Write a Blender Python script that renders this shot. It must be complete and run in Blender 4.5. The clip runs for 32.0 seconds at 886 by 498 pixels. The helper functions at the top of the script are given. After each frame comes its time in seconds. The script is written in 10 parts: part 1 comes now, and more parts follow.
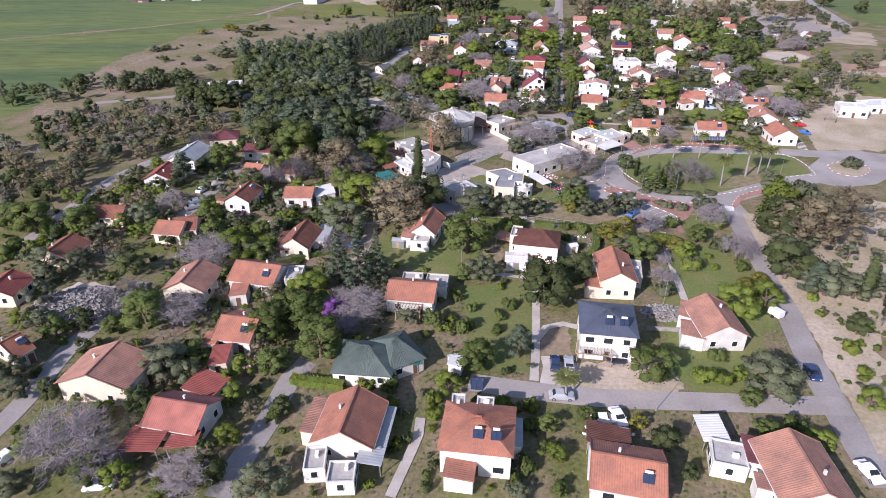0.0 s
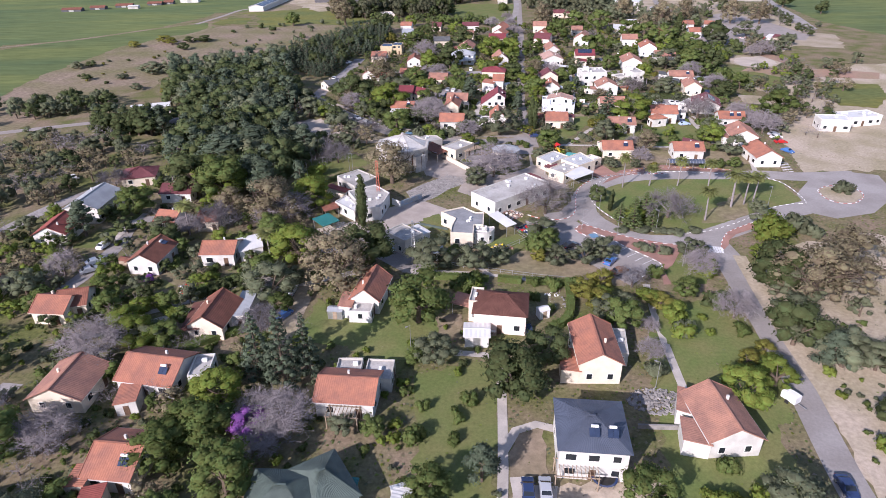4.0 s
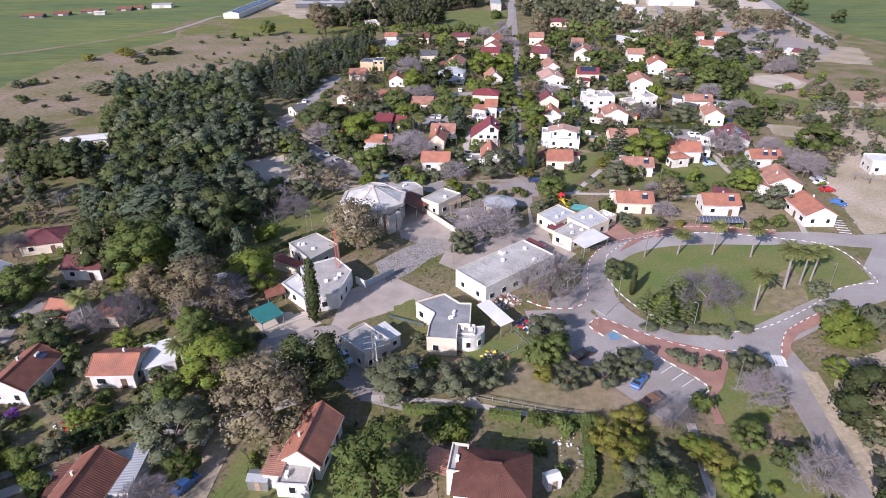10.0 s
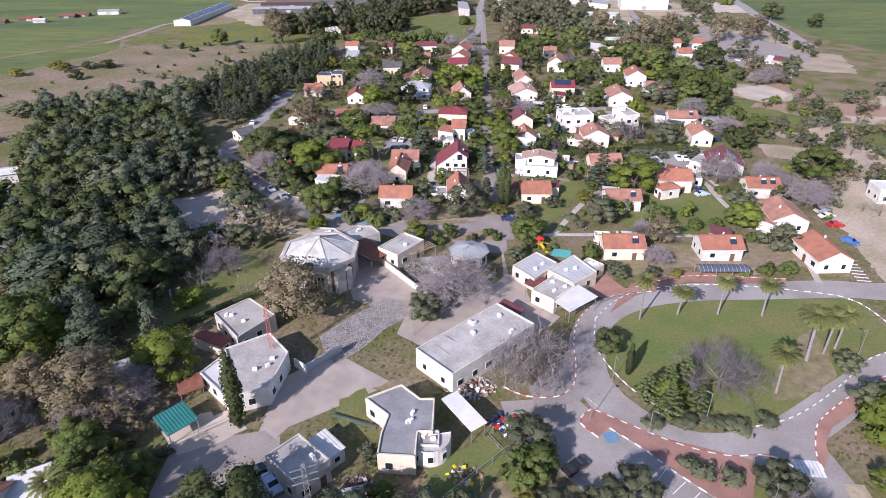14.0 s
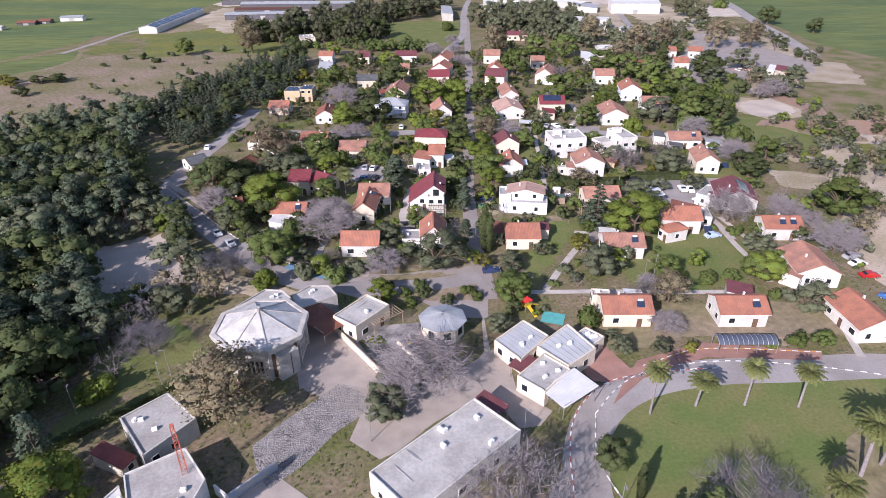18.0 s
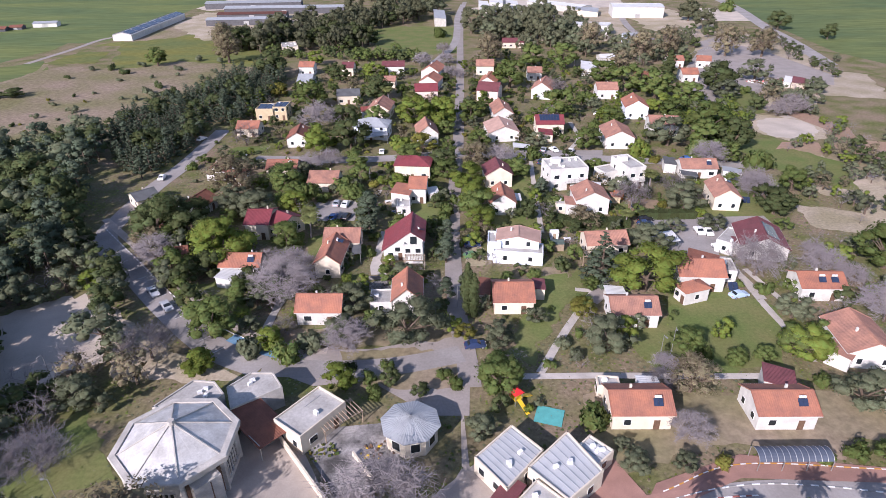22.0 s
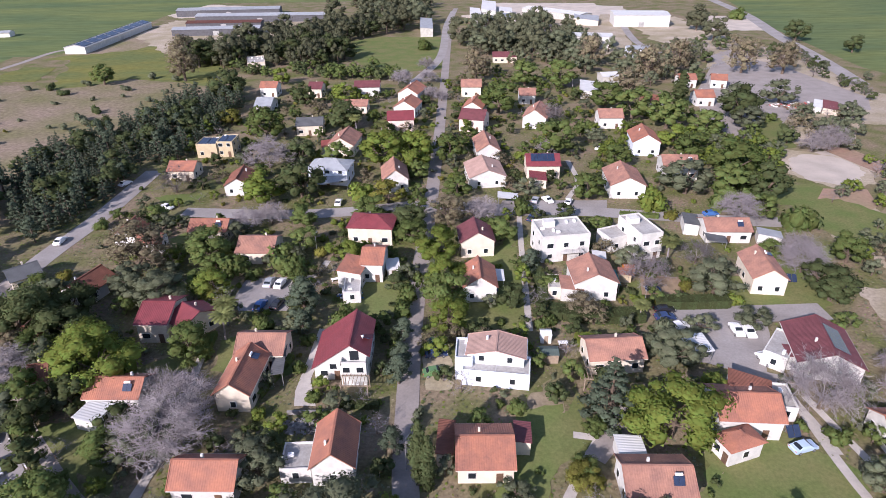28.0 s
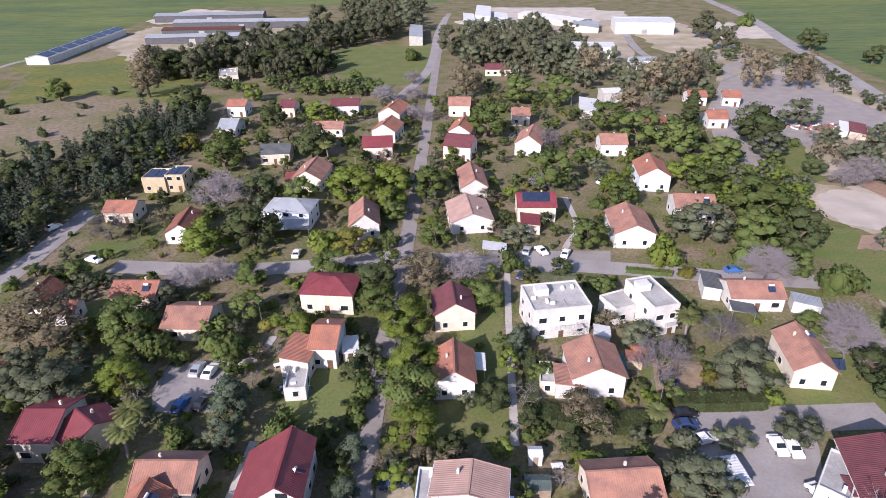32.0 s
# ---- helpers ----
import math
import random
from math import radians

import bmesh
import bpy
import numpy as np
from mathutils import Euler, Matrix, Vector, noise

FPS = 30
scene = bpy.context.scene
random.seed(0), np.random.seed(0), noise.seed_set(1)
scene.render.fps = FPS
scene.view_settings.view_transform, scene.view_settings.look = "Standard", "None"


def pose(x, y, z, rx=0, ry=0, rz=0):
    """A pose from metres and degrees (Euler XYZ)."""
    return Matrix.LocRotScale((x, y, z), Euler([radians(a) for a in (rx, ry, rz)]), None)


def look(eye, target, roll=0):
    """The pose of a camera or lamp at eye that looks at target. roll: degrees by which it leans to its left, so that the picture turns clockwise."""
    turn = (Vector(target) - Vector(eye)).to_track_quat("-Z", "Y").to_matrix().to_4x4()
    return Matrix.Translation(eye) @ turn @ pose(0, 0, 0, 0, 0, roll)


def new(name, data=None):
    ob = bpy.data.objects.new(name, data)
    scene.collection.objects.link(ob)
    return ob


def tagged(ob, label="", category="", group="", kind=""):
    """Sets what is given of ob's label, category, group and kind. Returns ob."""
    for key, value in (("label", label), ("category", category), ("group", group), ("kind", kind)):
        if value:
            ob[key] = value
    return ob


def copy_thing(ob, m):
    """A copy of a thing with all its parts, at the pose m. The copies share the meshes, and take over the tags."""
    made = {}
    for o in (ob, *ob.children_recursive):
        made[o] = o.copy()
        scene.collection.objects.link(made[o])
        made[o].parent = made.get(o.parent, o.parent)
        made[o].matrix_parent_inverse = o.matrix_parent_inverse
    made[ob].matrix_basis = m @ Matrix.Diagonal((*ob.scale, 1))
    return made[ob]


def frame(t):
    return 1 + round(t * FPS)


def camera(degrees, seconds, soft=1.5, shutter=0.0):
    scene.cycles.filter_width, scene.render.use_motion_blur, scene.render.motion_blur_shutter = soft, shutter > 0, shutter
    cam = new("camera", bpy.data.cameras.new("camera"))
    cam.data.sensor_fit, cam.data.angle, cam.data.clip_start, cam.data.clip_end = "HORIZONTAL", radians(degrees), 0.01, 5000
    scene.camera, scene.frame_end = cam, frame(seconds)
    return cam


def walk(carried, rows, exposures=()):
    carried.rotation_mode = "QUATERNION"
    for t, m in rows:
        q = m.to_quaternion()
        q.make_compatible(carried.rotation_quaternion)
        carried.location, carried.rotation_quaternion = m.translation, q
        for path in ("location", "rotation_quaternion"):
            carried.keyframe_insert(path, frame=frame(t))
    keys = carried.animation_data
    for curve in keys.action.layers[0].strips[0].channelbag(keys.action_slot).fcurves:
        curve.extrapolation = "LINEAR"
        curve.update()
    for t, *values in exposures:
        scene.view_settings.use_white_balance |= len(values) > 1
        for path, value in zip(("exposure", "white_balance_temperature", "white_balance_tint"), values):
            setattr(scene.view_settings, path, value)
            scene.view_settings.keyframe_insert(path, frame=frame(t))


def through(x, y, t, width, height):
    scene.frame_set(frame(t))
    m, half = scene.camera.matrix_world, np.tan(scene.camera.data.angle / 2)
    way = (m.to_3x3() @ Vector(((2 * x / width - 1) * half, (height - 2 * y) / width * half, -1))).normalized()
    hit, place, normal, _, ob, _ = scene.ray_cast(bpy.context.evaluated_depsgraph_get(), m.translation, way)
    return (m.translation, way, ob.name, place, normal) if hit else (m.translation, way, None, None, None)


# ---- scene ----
cam = camera(72.2, 32.0, soft=0.5)
PATH = [
    (0, (0.04, -0.08, 71.54), (-8.21, 87.25, 23.52), -0.44),
    (0.5, (0.16, 3.54, 71.50), (-6.20, 91.04, 23.51), -0.53),
    (1, (0.38, 7.13, 71.50), (-4.27, 94.75, 23.52), -0.61),
    (1.5, (0.67, 10.70, 71.53), (-3.10, 98.36, 23.55), -0.67),
    (2, (1.01, 14.25, 71.58), (-2.46, 101.92, 23.60), -0.72),
    (2.5, (1.36, 17.78, 71.64), (-1.97, 105.45, 23.66), -0.75),
    (3, (1.72, 21.30, 71.72), (-1.53, 108.97, 23.72), -0.77),
    (3.5, (2.06, 24.82, 71.80), (-1.10, 112.48, 23.79), -0.78),
    (5.5, (3.22, 38.80, 72.11), (0.67, 126.47, 24.06), -0.75),
    (6, (3.45, 42.29, 72.17), (0.95, 129.95, 24.11), -0.73),
    (6.5, (3.66, 45.77, 72.23), (1.25, 133.43, 24.17), -0.71),
    (7, (3.85, 49.24, 72.28), (1.54, 136.90, 24.22), -0.68),
    (7.5, (4.04, 52.71, 72.32), (1.76, 140.37, 24.26), -0.66),
    (8, (4.22, 56.18, 72.36), (1.90, 143.84, 24.30), -0.63),
    (8.5, (4.41, 59.63, 72.39), (2.22, 147.30, 24.33), -0.61),
    (9, (4.61, 63.09, 72.41), (2.54, 150.76, 24.36), -0.58),
    (9.5, (4.82, 66.54, 72.43), (2.74, 154.22, 24.39), -0.56),
    (10, (5.05, 69.98, 72.45), (3.00, 157.66, 24.41), -0.54),
    (10.5, (5.31, 73.42, 72.46), (3.20, 161.10, 24.43), -0.52),
    (11, (5.60, 76.85, 72.47), (3.45, 164.54, 24.46), -0.50),
    (11.5, (5.92, 80.27, 72.48), (3.69, 167.96, 24.48), -0.48),
    (12, (6.27, 83.69, 72.50), (3.93, 171.39, 24.50), -0.47),
    (12.5, (6.67, 87.10, 72.51), (4.23, 174.80, 24.52), -0.46),
    (13, (7.10, 90.51, 72.53), (6.02, 178.24, 24.54), -0.46),
    (13.5, (7.57, 93.91, 72.55), (8.76, 181.65, 24.57), -0.45),
    (14, (8.07, 97.32, 72.57), (10.16, 185.03, 24.60), -0.45),
    (14.5, (8.62, 100.71, 72.60), (11.14, 188.42, 24.63), -0.46),
    (16.5, (11.13, 114.29, 72.75), (14.51, 201.96, 24.77), -0.49),
    (17, (11.83, 117.69, 72.80), (15.41, 205.35, 24.81), -0.50),
    (17.5, (12.55, 121.09, 72.85), (16.17, 208.74, 24.85), -0.51),
    (18, (13.29, 124.49, 72.91), (16.97, 212.14, 24.90), -0.53),
    (18.5, (14.05, 127.90, 72.96), (17.76, 215.54, 24.94), -0.54),
    (19, (14.82, 131.32, 73.01), (18.55, 218.95, 24.98), -0.56),
    (19.5, (15.60, 134.75, 73.07), (19.29, 222.37, 25.02), -0.58),
    (20, (16.38, 138.18, 73.12), (20.05, 225.80, 25.06), -0.59),
    (20.5, (17.18, 141.63, 73.17), (20.92, 229.24, 25.10), -0.61),
    (21, (17.98, 145.09, 73.21), (21.76, 232.68, 25.13), -0.62),
    (21.5, (18.79, 148.55, 73.25), (22.55, 236.15, 25.15), -0.64),
    (22, (19.60, 152.04, 73.28), (23.33, 239.63, 25.17), -0.65),
    (22.5, (20.41, 155.53, 73.30), (24.17, 243.12, 25.19), -0.66),
    (23, (21.23, 159.04, 73.31), (24.95, 246.62, 25.19), -0.67),
    (23.5, (22.06, 162.56, 73.31), (25.80, 250.15, 25.19), -0.68),
    (24, (22.89, 166.10, 73.31), (26.68, 253.68, 25.19), -0.68),
    (24.5, (23.74, 169.66, 73.29), (27.59, 257.23, 25.17), -0.69),
    (25, (24.59, 173.22, 73.26), (28.46, 260.80, 25.15), -0.69),
    (25.5, (25.46, 176.80, 73.22), (29.41, 264.39, 25.12), -0.69),
    (27.5, (29.12, 191.25, 73.01), (33.03, 278.87, 24.97), -0.67),
    (28, (30.09, 194.89, 72.95), (33.99, 282.52, 24.94), -0.66),
    (28.5, (31.06, 198.53, 72.91), (34.96, 286.17, 24.91), -0.65),
    (29, (32.04, 202.18, 72.88), (35.91, 289.83, 24.89), -0.64),
    (29.5, (33.03, 205.83, 72.87), (36.96, 293.48, 24.90), -0.63),
    (30, (34.00, 209.48, 72.89), (37.93, 297.14, 24.92), -0.63),
    (30.5, (34.95, 213.13, 72.94), (38.88, 300.79, 24.98), -0.62),
    (31, (35.85, 216.78, 73.05), (39.82, 304.43, 25.08), -0.63),
    (31.5, (36.68, 220.42, 73.22), (40.67, 308.06, 25.22), -0.63),
    (32, (37.42, 224.06, 73.47), (41.41, 311.67, 25.43), -0.64),
]
walk(cam, [(t, look(eye, target, roll)) for t, eye, target, roll in PATH], [(0, 0.42, 6250, 26), (32, 0.42, 6250, 26)])

# ---- daylight: clear afternoon sky, sun behind the camera to its side ----
SUN_EL, SUN_AZ = 29.0, 217.0
world = bpy.data.worlds.new("sky")
scene.world = world
world.use_nodes = True
wn = world.node_tree.nodes
sky = wn.new("ShaderNodeTexSky")
sky.sky_type, sky.sun_disc = "NISHITA", False
sky.sun_elevation, sky.sun_rotation = radians(SUN_EL), radians(SUN_AZ)
sky.air_density, sky.dust_density = 1.0, 0.6
wn["Background"].inputs["Strength"].default_value = 0.125
world.node_tree.links.new(sky.outputs[0], wn["Background"].inputs["Color"])
sun_data = bpy.data.lights.new("sun", "SUN")
sun_data.energy, sun_data.angle, sun_data.color = 4.8, radians(0.5), (1.0, 0.96, 0.90)
sun = new("sun", sun_data)
az = radians(SUN_AZ)
sun.matrix_world = look((100 * math.sin(az), 100 * math.cos(az), 100 * math.tan(radians(SUN_EL))), (0, 0, 0))

# ---- materials ----
def material(name, color, rough=0.85, vary=0.25, scale=0.5, fine=6.0, bump=0.3, tint=None, metal=0.0, island=0.0, coat=0.0, stretch=1.0):
    """A surface with stains at a large scale, grain at a fine one and a shade of its own for each object."""
    m = bpy.data.materials.new(name)
    m.use_nodes = True
    n, l = m.node_tree.nodes, m.node_tree.links
    b = n["Principled BSDF"]
    geo = n.new("ShaderNodeNewGeometry")
    big, small = n.new("ShaderNodeTexNoise"), n.new("ShaderNodeTexNoise")
    big.inputs["Scale"].default_value, small.inputs["Scale"].default_value = scale, fine
    small.inputs["Detail"].default_value = 6
    small.inputs["Roughness"].default_value = 0.65
    big.inputs["Detail"].default_value = 5
    pull = n.new("ShaderNodeVectorMath")
    pull.operation = "MULTIPLY"
    pull.inputs[1].default_value = (1.0, stretch, 1.0)
    l.new(geo.outputs["Position"], pull.inputs[0])
    l.new(pull.outputs[0], big.inputs["Vector"])
    l.new(pull.outputs[0] if stretch != 1.0 else geo.outputs["Position"], small.inputs["Vector"])
    mix = n.new("ShaderNodeMix")
    mix.data_type = "RGBA"
    other = tint or tuple(c * (1 - vary) for c in color)
    mix.inputs["A"].default_value, mix.inputs["B"].default_value = (*color, 1), (*other, 1)
    ramp = n.new("ShaderNodeMapRange")
    ramp.inputs["From Min"].default_value, ramp.inputs["From Max"].default_value = 0.35, 0.65
    l.new(big.outputs["Fac"], ramp.inputs["Value"])
    l.new(ramp.outputs["Result"], mix.inputs["Factor"])
    hsv = n.new("ShaderNodeHueSaturation")
    l.new(mix.outputs["Result"], hsv.inputs["Color"])
    val = n.new("ShaderNodeMath")
    val.operation = "MULTIPLY_ADD"
    val.inputs[1].default_value, val.inputs[2].default_value = vary * 2.0, 1 - vary
    l.new(small.outputs["Fac"], val.inputs[0])
    info = n.new("ShaderNodeObjectInfo")
    add = n.new("ShaderNodeMath")
    add.operation = "MULTIPLY_ADD"
    add.inputs[1].default_value = 0.16
    l.new(info.outputs["Random"], add.inputs[0])
    l.new(val.outputs[0], add.inputs[2])
    out = add
    if island:
        isl = n.new("ShaderNodeMath")
        isl.operation = "MULTIPLY_ADD"
        isl.inputs[1].default_value = island
        l.new(geo.outputs["Random Per Island"], isl.inputs[0])
        l.new(add.outputs[0], isl.inputs[2])
        out = isl
    l.new(out.outputs[0], hsv.inputs["Value"])
    l.new(hsv.outputs["Color"], b.inputs["Base Color"])
    b.inputs["Roughness"].default_value, b.inputs["Metallic"].default_value = rough, metal
    b.inputs["Coat Weight"].default_value = coat
    if bump:
        bp = n.new("ShaderNodeBump")
        bp.inputs["Strength"].default_value, bp.inputs["Distance"].default_value = bump, 0.05
        l.new(small.outputs["Fac"], bp.inputs["Height"])
        l.new(bp.outputs["Normal"], b.inputs["Normal"])
    return m


ROOF = {
    "orange": material("terracotta_tiles", (0.36, 0.145, 0.090), 0.85, 0.4, 0.45, 3, tint=(0.25, 0.11, 0.078)),
    "orange2": material("weathered_terracotta_tiles", (0.37, 0.185, 0.13), 0.88, 0.4, 0.45, 3, tint=(0.25, 0.13, 0.10)),
    "pink": material("faded_red_tiles", (0.36, 0.13, 0.10), 0.8, 0.3, 0.5, 5),
    "brown": material("brown_tiles", (0.22, 0.085, 0.055), 0.85, 0.3, 0.6, 5),
    "brown2": material("dark_brown_tiles", (0.13, 0.062, 0.05), 0.8, 0.25, 0.6, 5),
    "red": material("red_tiles", (0.25, 0.065, 0.05), 0.75, 0.25, 0.6, 5),
    "redm": material("crimson_metal_tiles", (0.21, 0.045, 0.052), 0.6, 0.2, 0.6, 5),
    "maroon": material("maroon_tiles", (0.16, 0.05, 0.055), 0.7, 0.25, 0.6, 5),
    "slate": material("blue_grey_tiles", (0.075, 0.09, 0.125), 0.6, 0.2, 0.6, 5),
    "green": material("grey_green_tiles", (0.085, 0.115, 0.10), 0.6, 0.25, 0.6, 5),
    "greyr": material("grey_sheet_roof", (0.33, 0.35, 0.37), 0.6, 0.2, 0.4, 5),
    "darkgrey": material("dark_grey_roof", (0.12, 0.125, 0.13), 0.7, 0.25, 0.4, 5),
    "white": material("white_sheet_roof", (0.60, 0.60, 0.59), 0.55, 0.12, 0.4, 5),
    "whitepv": material("pale_barn_roof", (0.47, 0.48, 0.49), 0.6, 0.12, 0.4, 5),
    "teal": material("teal_sheet", (0.02, 0.16, 0.15), 0.6, 0.15, 0.5, 5),
    "pinkflat": material("pale_pink_tiles", (0.42, 0.27, 0.22), 0.85, 0.2, 0.5, 5),
    "flatroof": material("whitewashed_flat_roof", (0.31, 0.295, 0.275), 0.9, 0.4, 0.25, 2, tint=(0.42, 0.405, 0.385)),
}
WALL = {
    "white": material("white_plaster", (0.62, 0.605, 0.57), 0.9, 0.18, 0.7, 8, 0.15),
    "cream": material("cream_plaster", (0.66, 0.58, 0.47), 0.9, 0.14, 0.7, 8, 0.15),
    "grey": material("grey_plaster", (0.48, 0.46, 0.42), 0.9, 0.2, 0.7, 8, 0.15),
    "pinkw": material("pale_pink_plaster", (0.74, 0.60, 0.53), 0.9, 0.12, 0.7, 8, 0.15),
    "bluew": material("bluish_white_plaster", (0.70, 0.75, 0.82), 0.9, 0.08, 0.7, 8, 0.15),
    # shade of the sheds' open fronts, put into the wall colour
    "dark": material("dark_sheet_wall", (0.10, 0.10, 0.11), 0.9, 0.25, 0.7, 8, 0.15),
    "yellow": material("ochre_plaster", (0.52, 0.42, 0.27), 0.9, 0.15, 0.7, 8, 0.15),
}
asphalt = material("asphalt", (0.315, 0.292, 0.280), 0.92, 0.3, 0.12, 2, 0.2, tint=(0.245, 0.222, 0.208))
concrete = material("worn_pale_asphalt", (0.30, 0.265, 0.245), 0.92, 0.3, 0.2, 2, 0.2, tint=(0.25, 0.22, 0.20))
path = material("concrete_path", (0.47, 0.43, 0.39), 0.92, 0.22, 0.4, 4, 0.2)
paving = material("beige_paving", (0.365, 0.315, 0.275), 0.92, 0.2, 0.3, 4, 0.2)
brick = material("red_brick_paving", (0.36, 0.20, 0.16), 0.92, 0.25, 0.3, 6, 0.3)
gravelbed = material("grey_cobbles", (0.33, 0.31, 0.30), 0.95, 0.8, 0.3, 2.2, 1.0)
lawn = material("lawn_grass", (0.118, 0.155, 0.050), 0.95, 0.5, 0.13, 1.6, 0.6, tint=(0.165, 0.165, 0.068))
field = material("field_grass", (0.080, 0.118, 0.054), 0.95, 0.7, 0.006, 0.05, 0.3, tint=(0.135, 0.160, 0.058), stretch=4.0)
meadow = material("meadow_weeds", (0.12, 0.145, 0.055), 0.95, 0.7, 0.025, 0.25, 0.6, tint=(0.175, 0.168, 0.050), stretch=2.5)
dirt = material("bare_soil", (0.265, 0.205, 0.155), 0.95, 0.8, 0.04, 0.55, 0.8, tint=(0.18, 0.165, 0.085))
weeds = material("weedy_ground", (0.42, 0.35, 0.28), 0.95, 0.6, 0.07, 1.2, 0.7, tint=(0.29, 0.25, 0.165))
red_soil = material("red_soil", (0.31, 0.19, 0.14), 0.95, 0.4, 0.06, 0.8, 0.5, tint=(0.26, 0.19, 0.12))
sand = material("pale_sand", (0.52, 0.45, 0.38), 0.95, 0.22, 0.12, 3, 0.3)
soil = material("garden_ground", (0.115, 0.125, 0.045), 0.95, 1.0, 0.10, 1.3, 1.0, tint=(0.215, 0.165, 0.115))
kerb_white = material("white_kerb_paint", (0.75, 0.75, 0.74), 0.7, 0.1, 1, 6)
kerb_red = material("faded_red_kerb_paint", (0.42, 0.13, 0.10), 0.8, 0.2, 1, 6)
kerb_grey = material("concrete_kerb", (0.28, 0.27, 0.26), 0.9, 0.2, 1, 6)
kerb_yellow = material("orange_kerb_paint", (0.60, 0.30, 0.05), 0.8, 0.2, 1, 6)
line_white = material("road_marking_paint", (0.7, 0.7, 0.7), 0.8, 0.15, 1, 6, 0)
line_blue = material("blue_marking_paint", (0.14, 0.27, 0.40), 0.8, 0.2, 1, 6, 0)
bark = material("bark", (0.13, 0.095, 0.07), 0.95, 0.3, 2, 12)
greybark = material("grey_twigs", (0.25, 0.222, 0.226), 0.95, 0.2, 2, 12, 0)


def leaf_material(name, color, through=0.38):
    """Foliage: matt leaves that let some light through, each tuft of its own shade."""
    m = bpy.data.materials.new(name)
    m.use_nodes = True
    n, l = m.node_tree.nodes, m.node_tree.links
    n.remove(n["Principled BSDF"])
    geo, info, noise_tex = n.new("ShaderNodeNewGeometry"), n.new("ShaderNodeObjectInfo"), n.new("ShaderNodeTexNoise")
    noise_tex.inputs["Scale"].default_value = 0.2
    l.new(geo.outputs["Position"], noise_tex.inputs["Vector"])
    a, b, c = (n.new("ShaderNodeMath") for _ in range(3))
    a.operation = b.operation = c.operation = "MULTIPLY_ADD"
    a.inputs[1].default_value, a.inputs[2].default_value = 0.5, 0.36
    b.inputs[1].default_value, c.inputs[1].default_value = 0.5, 0.6
    l.new(geo.outputs["Random Per Island"], a.inputs[0])
    l.new(info.outputs["Random"], b.inputs[0])
    l.new(a.outputs[0], b.inputs[2])
    l.new(noise_tex.outputs["Fac"], c.inputs[0])
    l.new(b.outputs[0], c.inputs[2])
    hue = n.new("ShaderNodeMapRange")
    hue.inputs["To Min"].default_value, hue.inputs["To Max"].default_value = 0.475, 0.525
    l.new(geo.outputs["Random Per Island"], hue.inputs["Value"])
    hsv = n.new("ShaderNodeHueSaturation")
    hsv.inputs["Color"].default_value = (*color, 1)
    l.new(hue.outputs["Result"], hsv.inputs["Hue"])
    l.new(c.outputs[0], hsv.inputs["Value"])
    dif, tra, mix = n.new("ShaderNodeBsdfDiffuse"), n.new("ShaderNodeBsdfTranslucent"), n.new("ShaderNodeMixShader")
    mix.inputs["Fac"].default_value = through
    l.new(hsv.outputs["Color"], dif.inputs["Color"])
    l.new(hsv.outputs["Color"], tra.inputs["Color"])
    l.new(dif.outputs[0], mix.inputs[1])
    l.new(tra.outputs[0], mix.inputs[2])
    l.new(mix.outputs[0], n["Material Output"].inputs["Surface"])
    return m


LEAF = {
    "dark": leaf_material("dark_leaves", (0.084, 0.104, 0.046)),
    "mid": leaf_material("green_leaves", (0.116, 0.150, 0.050)),
    "light": leaf_material("fresh_leaves", (0.155, 0.196, 0.045)),
    "olive": leaf_material("olive_leaves", (0.136, 0.152, 0.094)),
    "pine": leaf_material("needles", (0.086, 0.110, 0.074), 0.3),
    "brown": leaf_material("dry_leaves", (0.215, 0.185, 0.120)),
    "yellow": leaf_material("yellow_green_leaves", (0.189, 0.184, 0.047)),
    "palm": leaf_material("palm_fronds", (0.175, 0.19, 0.072), 0.3),
    "straw": leaf_material("dry_fronds", (0.36, 0.30, 0.20), 0.15),
    "fir": leaf_material("conifer_needles", (0.105, 0.135, 0.055), 0.2),
    "gum": leaf_material("gum_leaves", (0.118, 0.124, 0.076)),
    "purple": leaf_material("purple_blossom", (0.34, 0.14, 0.44)),
}
glass = material("window_glass", (0.02, 0.025, 0.03), 0.08, 0.1, 1, 2, 0)
frame_white = material("white_frame", (0.75, 0.75, 0.73), 0.5, 0.05, 1, 4, 0)
pv_blue = material("solar_cells", (0.03, 0.045, 0.085), 0.2, 0.2, 2, 4, 0)
metal = material("galvanised_steel", (0.5, 0.5, 0.5), 0.4, 0.15, 1, 6, 0, metal=0.7)
tank_white = material("white_enamel", (0.8, 0.8, 0.8), 0.3, 0.05, 1, 4, 0)
wood = material("dark_wood", (0.14, 0.08, 0.05), 0.8, 0.3, 2, 10)
tyre = material("tyre_rubber", (0.02, 0.02, 0.02), 0.9, 0.2, 1, 8, 0)
